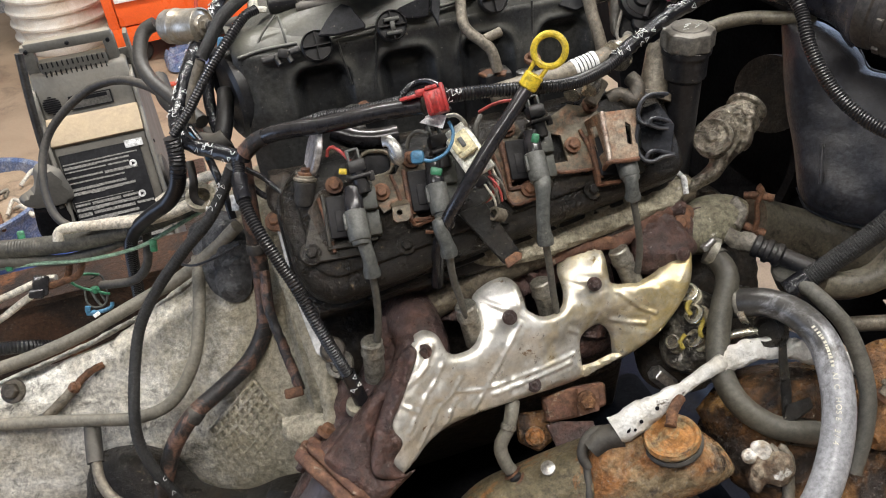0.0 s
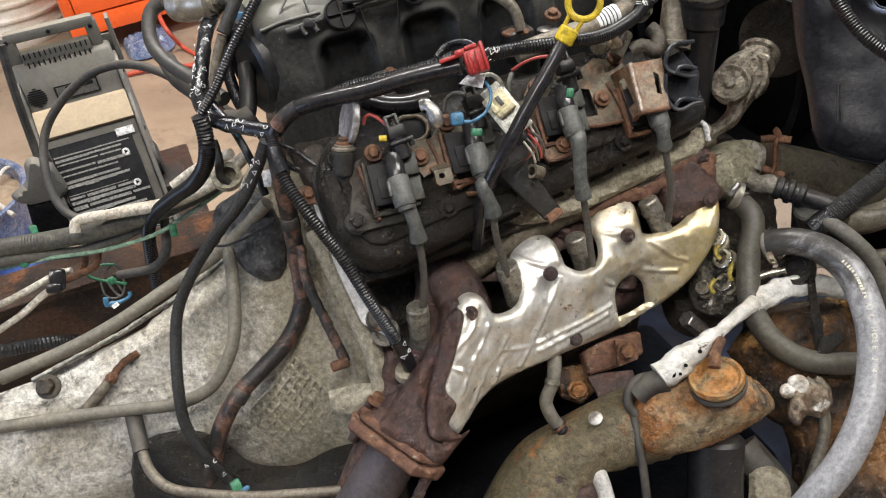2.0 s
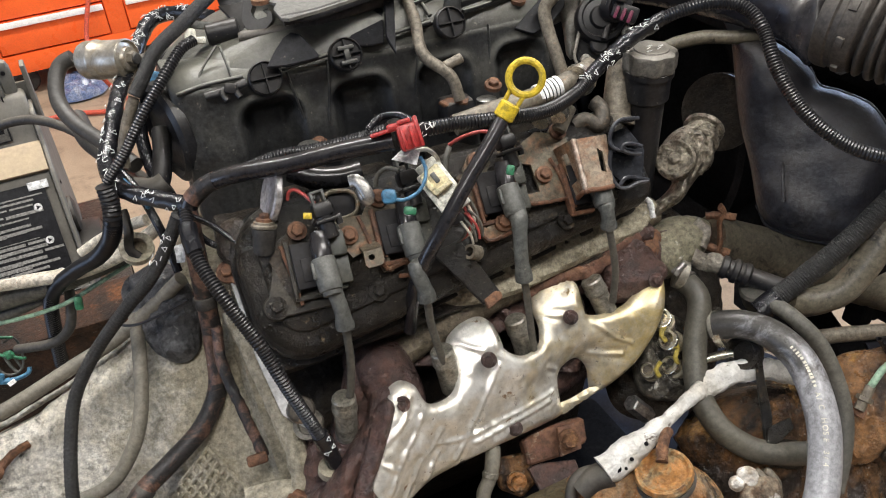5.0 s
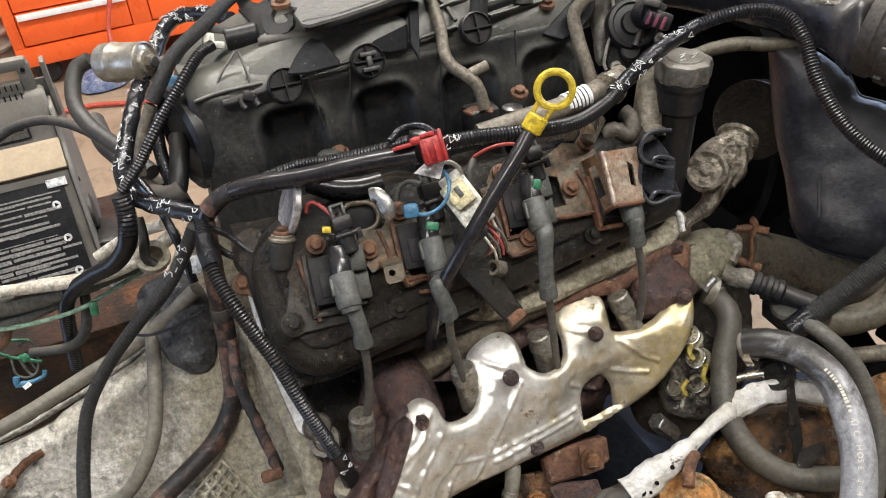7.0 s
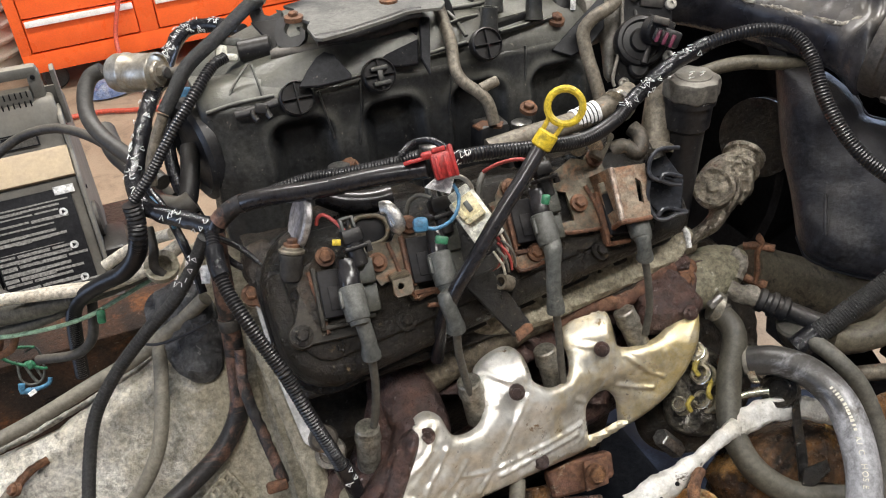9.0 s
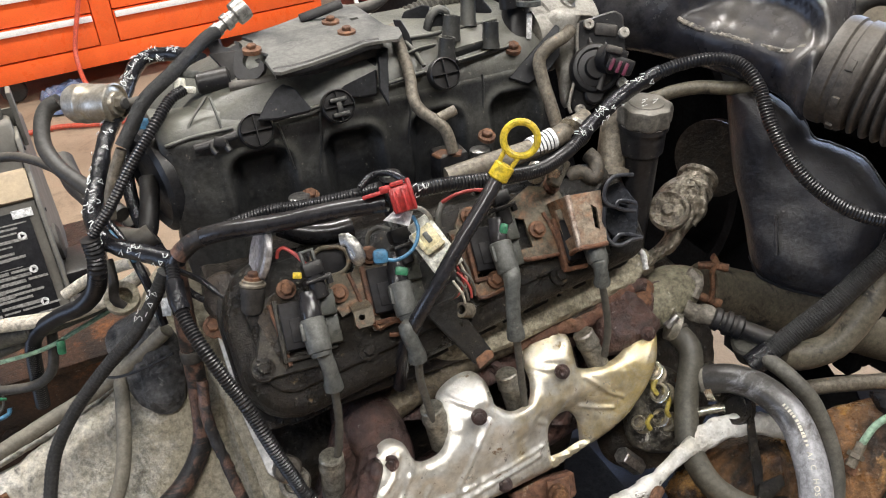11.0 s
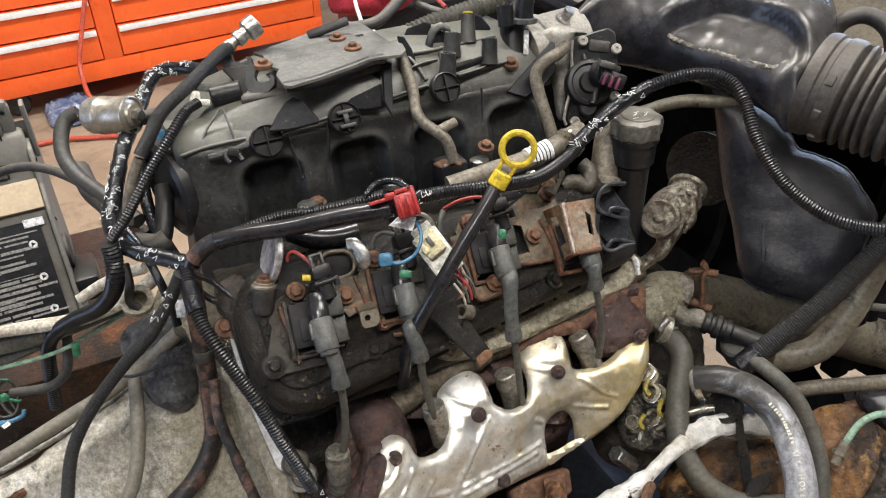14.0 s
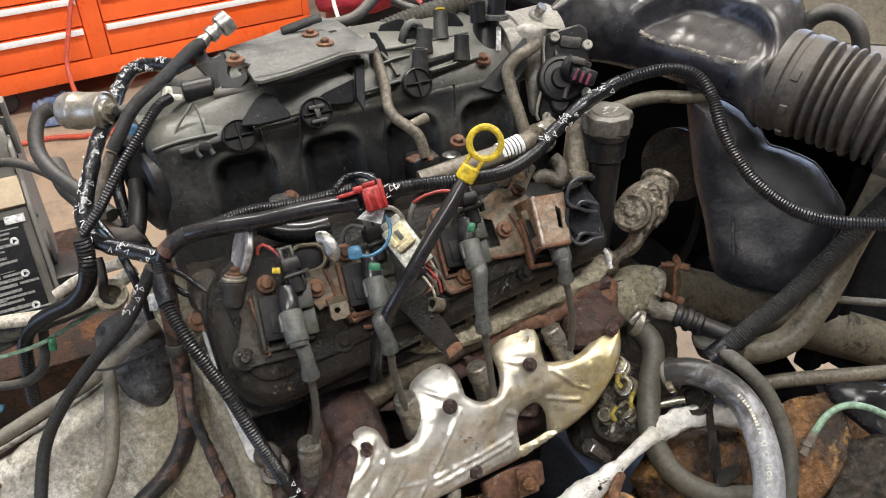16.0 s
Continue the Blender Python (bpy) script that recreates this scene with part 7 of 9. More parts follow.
for pts in ([(0.345, 0.900, 0.757), (0.353, 0.897, 0.756), (0.359, 0.890, 0.742), (0.361, 0.883, 0.727), (0.352, 0.886, 0.727), (0.347, 0.894, 0.744)], [(0.372, 0.945, 0.736), (0.378, 0.946, 0.747), (0.398, 0.939, 0.754), (0.406, 0.935, 0.752), (0.401, 0.928, 0.727), (0.390, 0.933, 0.725)], [(0.455, 0.922, 0.734), (0.461, 0.926, 0.757), (0.468, 0.921, 0.754), (0.476, 0.912, 0.741), (0.472, 0.913, 0.733)]):
    part("deck_fin", plate(pts, 0.004), "fin_black", im, "upright moulded fin")
for pts in ([(0.345, 0.869, 0.7275), (0.362, 0.874, 0.7285), (0.385, 0.881, 0.7265)], [(0.345, 0.855, 0.7065), (0.356, 0.858, 0.706), (0.366, 0.861, 0.7055)], [(0.398, 0.852, 0.7145), (0.420, 0.856, 0.7145), (0.438, 0.859, 0.7155), (0.449, 0.867, 0.7175)]):
    part("deck_rib", tube(pts, 0.0022, flat=1.4), "dusty_plastic", im, "thin moulded deck rib")
for (a, b, r) in (((0.404, 0.878, 0.734), (0.408, 0.882, 0.756), 0.0100), ((0.388, 0.858, 0.720), (0.391, 0.861, 0.741), 0.0096), ((0.446, 0.863, 0.722), (0.449, 0.868, 0.746), 0.0096), ((0.435, 0.895, 0.739), (0.440, 0.905, 0.765), 0.009)):
    part("post", lathe([(r * 1.15, -0.004), (r * 1.0, 0.004), (r * 0.92, (high := (Vector(b) - Vector(a)).length)), (r * 0.72, high), (r * 0.66, high - 0.006), (0, high - 0.006)], axis(a, b), 24), "dusty_plastic", im, "hollow moulded post")
part("insert", lathe([(0.006, 0), (0.006, 0.002), (0.003, 0.002), (0.003, 0)], axis((0.440, 0.905, 0.766), (0.443, 0.911, 0.777)), 14), "yellow", im, "small brass insert")
for p in [(0.203, 0.809, 0.623), (0.409, 0.804, 0.643), (0.475, 0.862, 0.712)]:
    part("bolt", bolt(p, (0, -0.3, 1), 0.0065, 1.5), "bolt_rust", im, "rusty hexagon bolt")

vent = thing("metal_vent_pipe", "bent dull metal vent pipe with rusty flange", "pipe")
part("pipe", tube([(0.349, 0.913, 0.743), (0.345, 0.888, 0.735), (0.339, 0.850, 0.715), (0.333, 0.829, 0.697), (0.336, 0.817, 0.685), (0.349, 0.804, 0.674), (0.356, 0.797, 0.664), (0.359, 0.788, 0.643)], 0.0064, sides=14), "tan_pipe", vent)
part("stub", rod((0.351, 0.806, 0.677), (0.371, 0.805, 0.683), 0.0056), "tan_pipe", vent)
part("flange", plate([(0.338, 0.799, 0.642), (0.350, 0.801, 0.644), (0.373, 0.793, 0.641), (0.368, 0.787, 0.637), (0.345, 0.791, 0.638)], 0.005), "bolt_rust", vent, "rusty flange plate")
part("seat", block((0.036, 0.03, 0.04), Matrix.Translation(Vector((0.361, 0.803, 0.620))), 0.006), "black_plastic", vent)

cool = thing("coolant_bypass_pipe", "tan bent bypass pipe beside the throttle", "pipe")
part("pipe", tube([(0.536, 0.838, 0.730), (0.523, 0.832, 0.726), (0.512, 0.832, 0.722), (0.502, 0.835, 0.714), (0.494, 0.835, 0.702), (0.494, 0.824, 0.680), (0.496, 0.809, 0.657), (0.498, 0.796, 0.634)], 0.0076, sides=14), "tan_pipe", cool)
mapsensor = thing("pressure_sensor", "black cylindrical pressure sensor with white label", "sensor")
part("body", rod((0.487, 0.875, 0.692), (0.502, 0.903, 0.748), 0.0165, sides=20), "black_plastic", mapsensor)
part("cap", rod((0.502, 0.902, 0.747), (0.514, 0.920, 0.779), 0.011, sides=18), "black_plastic", mapsensor)
part("label", block((0.006, 0.028, 0.002), look((0.501, 0.870, 0.731), (0, 0, 1.1)), 0.0005), "paper", mapsensor, "white sticker")
rail = thing("fuel_rail", "dull silver fuel rail with white bar label", "fuel rail")
part("rail", tube([(0.342, 0.770, 0.625), (0.390, 0.765, 0.632), (0.456, 0.764, 0.638), (0.524, 0.778, 0.648)], 0.0115, sides=16), "tan_pipe", rail)
la, lb = Vector((0.441, 0.764, 0.637)), Vector((0.470, 0.765, 0.642))
part("label", lathe([(0.0122, 0), (0.0122, (lb - la).length)], axis(la, lb), 20), "paper", rail, "white paper label with black bars")
for k in range(5):
    q = la.lerp(lb, 0.15 + 0.16 * k)
    part("label_bar", lathe([(0.0125, 0), (0.0125, 0.0012)], axis(q, lb), 20), "label_black", rail)
part("end_ring", lathe([(0.011, 0), (0.019, 0.0), (0.019, 0.006), (0.011, 0.006)], axis((0.495, 0.762, 0.643), (0.528, 0.779, 0.651)), 20), "bright_steel", rail)
for p, q in (((0.417, 0.718, 0.631), (0.433, 0.733, 0.635)), ((0.437, 0.716, 0.632), (0.457, 0.735, 0.636))):
    part("injector_clip", lathe([(0.009, 0), (0.011, 0.004), (0.011, 0.014), (0.008, 0.016)], axis(p, q), 14), "bright_steel", rail)
stub = thing("water_neck", "tan cast pipe stub behind the filler", "pipe")
part("neck", lathe([(0.022, 0), (0.022, 0.008), (0.017, 0.01), (0.0155, 0.06), (0.014, 0.065)], axis((0.536, 0.742, 0.588), (0.552, 0.762, 0.626)), 20), "tan_pipe", stub)
part("elbow", tube([(0.551, 0.760, 0.622), (0.561, 0.769, 0.632), (0.579, 0.777, 0.636), (0.612, 0.780, 0.635)], 0.0145), "tan_pipe", stub)
hose("small_elbow", [(0.476, 0.741, 0.602), (0.490, 0.738, 0.607), (0.502, 0.728, 0.601), (0.512, 0.738, 0.613), (0.509, 0.751, 0.619)], 0.009, "cast_iron", "grimy elbow fitting on the engine", "fitting")
hose("rear_loom", [(0.365, 0.991, 0.716), (0.405, 0.982, 0.729), (0.440, 0.978, 0.738), (0.487, 0.975, 0.746), (0.538, 0.982, 0.753), (0.604, 0.997, 0.762)], 0.0135, "tan_loom", "thick corrugated dusty loom behind the intake", "wiring loom", ribbed=0.002, pitch=0.006)
hose("rear_cable", [(0.346, 1.085, 0.712), (0.389, 1.069, 0.720), (0.437, 1.098, 0.736), (0.482, 1.118, 0.757)], 0.008, "dark_rubber", "dark cable behind the intake", "cable")
hose("rear_cable", [(0.465, 1.102, 0.723), (0.482, 1.064, 0.719), (0.507, 1.011, 0.718), (0.555, 1.018, 0.740), (0.607, 1.052, 0.748)], 0.006, "dark_rubber", "dark cable behind the intake", "cable")
hose("rear_wire", [(0.422, 1.241, 0.703), (0.404, 1.182, 0.702), (0.391, 1.118, 0.697), (0.410, 1.080, 0.693)], 0.003, "white", "thin pale wire behind the intake", "wire")
hose("rear_wire", [(0.530, 1.200, 0.719), (0.514, 1.139, 0.715), (0.509, 1.100, 0.713)], 0.003, "pink", "thin red wire behind the intake", "wire")
solid("bracket_tongue", block((0.050, 0.010, 0.007), look((0.283, 0.958, 0.760), (0, 0, 1.4), -16), 0.0015), "black_plastic", "black plastic tongue lying on the top plate", "bracket")
part("elbow", tube([(0.502, 0.876, 0.752), (0.504, 0.880, 0.775), (0.512, 0.879, 0.789), (0.530, 0.872, 0.794), (0.555, 0.86, 0.80)], 0.0105, sides=16), "black_plastic", mapsensor, "black elbow fitting on the sensor")
part("elbow_rim", lathe([(0.012, 0), (0.015, 0.001), (0.015, 0.006), (0.012, 0.007)], axis((0.502, 0.876, 0.752), (0.504, 0.880, 0.775)), 24), "grey_boot", mapsensor)
part("stub", lathe([(0.0098, 0), (0.0098, 0.024), (0.0075, 0.024), (0.0072, 0.012)], axis((0.482, 0.886, 0.750), (0.482, 0.892, 0.777)), 20), "black_plastic", mapsensor, "open black stub")
hose("cross_water_hose", [(0.640, 0.830, 0.615), (0.652, 0.823, 0.624), (0.664, 0.816, 0.629), (0.678, 0.807, 0.636), (0.700, 0.790, 0.643), (0.729, 0.765, 0.645), (0.760, 0.750, 0.645)], 0.0085, "hose_front", "tan rubber hose behind the oil filler", "hose")

# ---- connectors and wires along the coils ----
big_con = thing("white_connector", "dirty white wiring connector between coils", "connector")
fr = look((0.282, 0.676, 0.612), (-0.1, 0, 1.15), -38)
part("shell", joined(block((0.028, 0.050, 0.013), fr, 0.002), block((0.006, 0.040, 0.017), fr @ Matrix.Translation((0.012, -0.004, -0.001)), 0.002), block((0.022, 0.010, 0.010), fr @ Matrix.Translation((-0.001, 0.028, 0.002)), 0.002)), "white", big_con)
part("lock", joined(block((0.021, 0.024, 0.008), fr @ Matrix.Translation((0.0, 0.012, -0.010)), 0.002), block((0.020, 0.005, 0.011), fr @ Matrix.Translation((-0.001, 0.001, -0.011)), 0.0015), block((0.005, 0.016, 0.011), fr @ Matrix.Translation((0.008, 0.013, -0.011)), 0.001)), "cream", big_con, "cream lock piece")
part("notch", block((0.005, 0.011, 0.003), fr @ Matrix.Translation((-0.001, 0.013, -0.0140)), 0.001), "grey_boot", big_con)
part("rear_seal", block((0.016, 0.012, 0.012), fr @ Matrix.Translation((0.007, -0.029, 0.002)), 0.004), "black_plastic", big_con, "black rubber seal")
part("mark", tube([fr @ Vector(p) for p in ((-0.006, -0.008, -0.0068), (-0.0075, -0.010, -0.0068), (-0.0065, -0.0125, -0.0068), (-0.0035, -0.0125, -0.0068), (-0.002, -0.010, -0.0068))], 0.0006, 0.001, 6), "green", big_con, "small green pen mark")
for k in range(4):
    hose("connector_wire", [fr @ Vector((-0.006 + 0.004 * k, -0.030, 0)), fr @ Vector((-0.009 + 0.005 * k, -0.040, -0.003)), fr @ Vector((-0.007 + 0.0045 * k, -0.050, 0.002)), fr @ Vector((-0.002 + 0.004 * k, -0.058, 0.010))], 0.0013, ("rubber", "pink", "rubber", "white_pipe")[k], "thin insulated wire under the connector", "wire")
hose("blue_wire", [(0.265, 0.689, 0.647), (0.266, 0.680, 0.640), (0.260, 0.670, 0.632), (0.250, 0.666, 0.624), (0.236, 0.667, 0.620), (0.227, 0.672, 0.622)], 0.0018, "blue", "thin blue wire loop", "wire")
hose("red_wire", [(0.141, 0.723, 0.620), (0.143, 0.723, 0.627), (0.148, 0.720, 0.631), (0.155, 0.712, 0.627), (0.161, 0.700, 0.621)], 0.0018, "pink", "thin red wire to a coil connector", "wire")
hose("red_wire", [(0.304, 0.706, 0.641), (0.316, 0.699, 0.650), (0.331, 0.691, 0.655), (0.343, 0.684, 0.654)], 0.0018, "pink", "thin red wire to a coil connector", "wire")
hose("grey_wire", [(0.221, 0.699, 0.622), (0.225, 0.701, 0.633), (0.234, 0.697, 0.640), (0.242, 0.689, 0.639)], 0.0022, "rubber", "thin grey wire to a coil connector", "wire")
hose("grey_wire", [(0.269, 0.706, 0.645), (0.275, 0.693, 0.650), (0.283, 0.689, 0.640), (0.286, 0.695, 0.623)], 0.0022, "white_pipe", "thin pale wire to the white connector", "wire")
solid("blue_seal", block((0.014, 0.014, 0.012), look((0.225, 0.675, 0.623), (0, 0, 1.1)), 0.004), "blue", "blue plastic connector lock", "connector")
solid("green_seal", block((0.012, 0.008, 0.008), look((0.240, 0.663, 0.609), (0, 0, 1.1), 10), 0.002), "green", "green plastic connector lock", "connector")
solid("green_seal", block((0.008, 0.010, 0.008), look((0.351, 0.667, 0.618), (0, 0, 1.1), 10), 0.002), "green", "green plastic connector lock", "connector")
solid("yellow_tab", block((0.008, 0.006, 0.006), look((0.151, 0.696, 0.614), (0, 0, 1.1), 10), 0.001), "yellow", "small yellow plastic connector tab", "connector")
solid("white_tag", plate([(0.236, 0.669, 0.669), (0.247, 0.665, 0.671), (0.241, 0.661, 0.668), (0.232, 0.665, 0.668)], 0.0008, 0), "paper", "white paper tag under the red clip", "tag")
disc = thing("heater_valve_disc", "pale metal disc standing beside the conduit", "disc")
part("disc", lathe([(0.0, -0.001), (0.0255, 0), (0.0268, 0.0015), (0.0268, 0.006), (0.024, 0.0075), (0.020, 0.006), (0.0, 0.006)], axis((0.133, 0.738, 0.618), (0.121, 0.739, 0.623)), 28), "pale_disc", disc)
mount = thing("rubber_mount", "rusty bolt with washers on a rubber mount", "mount")
part("mount", lathe([(0.0085, -0.012), (0.0105, -0.008), (0.0105, 0.006), (0.0115, 0.008), (0.0115, 0.013), (0.0085, 0.0145)], axis((0.110, 0.714, 0.588), (0.115, 0.720, 0.606)), 22), "dark_rubber", mount)
part("washer", lathe([(0.0115, 0.0140), (0.0122, 0.0145), (0.0122, 0.0165), (0.0100, 0.0175), (0.0100, 0.0195), (0.007, 0.0200)], axis((0.110, 0.714, 0.588), (0.115, 0.720, 0.606)), 26), "tan_pipe", mount, "tan steel washer")
part("bolt", bolt((0.1155, 0.7205, 0.6075), (0.2, 0.25, 0.9), 0.0052, 1.5), "bolt_rust", mount, "rusty hexagon bolt")
con2 = thing("metal_clip", "bent bright metal clip near a coil", "clip")
part("clip", joined(tube([(0.197, 0.702, 0.634), (0.202, 0.698, 0.636), (0.206, 0.691, 0.632), (0.208, 0.684, 0.624), (0.205, 0.684, 0.618), (0.202, 0.689, 0.620), (0.202, 0.697, 0.626)], 0.006, flat=0.35), plate([(0.196, 0.704, 0.636), (0.206, 0.699, 0.639), (0.207, 0.696, 0.636), (0.197, 0.701, 0.632)], 0.003)), "steel", con2)
strap = thing("support_bracket", "black flat steel bracket with a rusty foot", "bracket")
part("strap", plate([(0.260, 0.663, 0.553), (0.292, 0.667, 0.556), (0.314, 0.622, 0.512), (0.293, 0.617, 0.506)], 0.004), "valve_black", strap)
part("foot", plate([(0.294, 0.619, 0.511), (0.308, 0.622, 0.515), (0.314, 0.620, 0.513), (0.313, 0.616, 0.508), (0.295, 0.611, 0.504)], 0.005), "bolt_rust", strap, "rusty foot of the bracket")
solid("paper_tag", plate([(0.231, 0.676, 0.660), (0.243, 0.677, 0.667), (0.258, 0.671, 0.664), (0.251, 0.665, 0.654)], 0.001, 0), "paper", "torn white paper tag under the red clip", "tag")
collar = thing("guide_ring", "tan steel guide ring on the cover", "ring")
part("ring", lathe([(0.0048, 0), (0.0078, 0), (0.0078, 0.014), (0.0048, 0.014), (0.0048, 0)], axis((0.307, 0.656, 0.540), (0.296, 0.653, 0.548)), 20), "tan_pipe", collar)
black_clip = thing("loom_clip", "three-armed black plastic loom clip", "clip")


def finger(pts, wide):
    """A bent plastic strip of the given width along its path."""
    line = spline(pts, 0.003)
    bm = bmesh.new()
    rows = [[bm.verts.new(p + VIEW * wide * k) for k in (0, 1)] for p in line]
    for u, v in zip(rows, rows[1:]):
        bm.faces.new((u[0], u[1], v[1], v[0]))
    bmesh.ops.solidify(bm, geom=bm.faces[:], thickness=0.003)
    return bm


for pts in ([(0.510, 0.673, 0.631), (0.499, 0.676, 0.632), (0.489, 0.679, 0.631), (0.480, 0.678, 0.624), (0.475, 0.673, 0.613), (0.477, 0.667, 0.607), (0.484, 0.662, 0.605), (0.491, 0.657, 0.602), (0.501, 0.652, 0.601)], [(0.503, 0.655, 0.608), (0.494, 0.660, 0.611), (0.486, 0.663, 0.611), (0.482, 0.661, 0.606)], [(0.473, 0.668, 0.605), (0.468, 0.661, 0.592), (0.467, 0.653, 0.580), (0.471, 0.645, 0.573), (0.479, 0.641, 0.572), (0.488, 0.639, 0.576), (0.500, 0.635, 0.578)], [(0.500, 0.635, 0.578), (0.488, 0.643, 0.581), (0.479, 0.647, 0.581), (0.472, 0.646, 0.575)]):
    f = part("finger", finger(pts, 0.03), "clip_black", black_clip)
    # edge tube added in a lighter colour for the strip's sheen
    part("finger_sheen", tube(pts, 0.0022, sides=8), "clip_edge", f)
part("back_web", plate([(0.495, 0.698, 0.606), (0.512, 0.694, 0.612), (0.523, 0.673, 0.591), (0.513, 0.658, 0.564), (0.493, 0.664, 0.558), (0.484, 0.677, 0.570)], 0.006), "clip_black", black_clip)

# ---- clutter round the junction and the head ----
for x in (0.19, 0.29, 0.40):
    inj = thing("fuel_injector", "black fuel injector between head and rail", "fuel injector", "fuel injectors")
    part("body", lathe([(0.008, 0), (0.010, 0.006), (0.010, 0.03), (0.007, 0.034), (0.007, 0.05)], axis((x, 0.80, 0.575), (x, 0.805, 0.65)), 16), "black_plastic", inj)
    part("socket", block((0.014, 0.022, 0.012), Matrix.Translation((x, 0.785, 0.612)), 0.003), "black_plastic", inj)
    part("clip", lathe([(0.0095, 0), (0.0115, 0.001), (0.0115, 0.007), (0.0095, 0.008)], axis((x, 0.803, 0.622), (x, 0.806, 0.66)), 14), "steel", inj)
part("pen_marking", scribbles([(0.038, 0.773, 0.591), (0.027, 0.776, 0.574), (0.003, 0.773, 0.545)], 0.0078, 8, 21, 0.005), "paper", bpy.data.objects["gearbox_loom"], "white pen scribbles")
part("pen_marking", scribbles([(-0.130, 0.686, 0.280), (-0.122, 0.677, 0.255), (-0.114, 0.672, 0.235)], 0.0078, 3, 22, 0.005), "paper", bpy.data.objects["gearbox_loom"], "white pen scribbles")
part("print", joined(*[tube([q, q + Vector((0.007, 0.003 * (k % 2), 0))], 0.0006, smooth_curve=False, sides=4) for k, q in enumerate([Vector((0.560 + 0.005 * k, 0.730 + 0.006 * (k % 3), 0.674)) for k in range(5)])]), "paper", bpy.data.objects["oil_filler"], "worn pale print on the cap")
sens = thing("crank_sensor_plug", "black taped sensor plug with white marks", "connector")
part("plug", tube([(0.108, 0.622, 0.412), (0.113, 0.618, 0.392), (0.117, 0.618, 0.368)], 0.0085), "tape", sens)
part("pen_marking", scribbles([(0.108, 0.622, 0.412), (0.113, 0.618, 0.392), (0.117, 0.618, 0.368)], 0.009, 5, 23, 0.005), "paper", sens, "white pen scribbles")
part("cap", lathe([(0.008, 0), (0.012, 0.002), (0.012, 0.012), (0.007, 0.014)], axis((0.110, 0.622, 0.352), (0.112, 0.619, 0.366)), 16), "cast_alu", sens, "pale round cap")
boss = thing("core_plug", "pale round core plug in the engine block", "plug")
part("disc", lathe([(0.010, 0), (0.016, 0.0), (0.016, 0.006), (0.011, 0.006), (0.010, 0.003), (0, 0.003)], axis((0.106, 0.654, 0.396), (0.098, 0.645, 0.412)), 24), "clean_alu", boss)
solid("starter_bracket", pillow([(0.090, 0.657, 0.358), (0.107, 0.657, 0.372), (0.116, 0.641, 0.363), (0.113, 0.622, 0.337), (0.096, 0.617, 0.316), (0.083, 0.631, 0.321)], 0.014, 0.005, 0.8, 0.006, 60), "dark_rust", "dark rusty starter bracket", "bracket")
for p in [(0.086, 0.754, 0.533), (0.076, 0.763, 0.533), (0.127, 0.748, 0.574)]:
    solid("loose_bolt_head", bolt(p, (-0.2, -0.5, 0.8), 0.0075, 1.6), "bolt_rust", "rusty bolt head at the rear of the engine", "bolt")
rearb = thing("rear_head_bracket", "grimy cast bracket at the rear of the head", "bracket")
part("casting", pillow([(0.076, 0.799, 0.564), (0.098, 0.791, 0.576), (0.113, 0.776, 0.566), (0.121, 0.762, 0.543), (0.100, 0.741, 0.536), (0.083, 0.753, 0.541), (0.072, 0.780, 0.544)], 0.016, 0.005, 0.8, 0.006, 50), "grime", rearb)
part("casting", pillow([(0.195, 0.759, 0.587), (0.225, 0.752, 0.597), (0.230, 0.734, 0.585), (0.215, 0.729, 0.578), (0.194, 0.742, 0.578)], 0.010, 0.005, 0.8, 0.004, 50), "head_tan", rearb)
part("clip", plate([(0.103, 0.738, 0.544), (0.114, 0.731, 0.549), (0.112, 0.724, 0.543), (0.103, 0.728, 0.540)], 0.004), "blue", rearb, "small blue plastic clip")
hose("thin_lead", [(0.311, 0.721, 0.629), (0.300, 0.707, 0.622), (0.297, 0.694, 0.602), (0.301, 0.682, 0.587)], 0.003, "rubber", "thin grey lead beside the white connector", "wire")
hose("short_hose", [(0.160, 0.774, 0.621), (0.179, 0.760, 0.614), (0.201, 0.753, 0.611), (0.225, 0.750, 0.612)], 0.012, "gloss_black", "black hose under the conduit", "hose")
hose("arched_wire", [(0.227, 0.720, 0.672), (0.241, 0.724, 0.679), (0.255, 0.714, 0.683), (0.263, 0.701, 0.680), (0.264, 0.687, 0.675)], 0.0035, "tape", "thin taped wire arching over the clip", "wire")
hose("back_loom", [(0.110, 0.784, 0.629), (0.149, 0.769, 0.643), (0.180, 0.752, 0.649), (0.220, 0.728, 0.661), (0.244, 0.711, 0.672)], 0.0065, "loom", "corrugated loom behind the conduit", "wiring loom", ribbed=0.0013)
for p in [(0.439, 0.716, 0.616)]:
    solid("fuel_line_fitting", rod(p, Vector(p) + Vector((0.02, 0.01, 0.02)), 0.008), "tan_pipe", "brassy fitting by the bracket", "fitting")

for k, m in enumerate(("rubber", "pink", "white_pipe", "rubber")):
    hose("connector_lead", [Vector(p) + Vector((0.004 * k, 0, 0.001 * k)) for p in [(0.290, 0.664, 0.601), (0.292, 0.657, 0.593), (0.294, 0.652, 0.583), (0.291, 0.653, 0.569), (0.285, 0.657, 0.561)]], 0.0015, m, "thin insulated lead beside the white connector", "wire", "leads at the white connector")
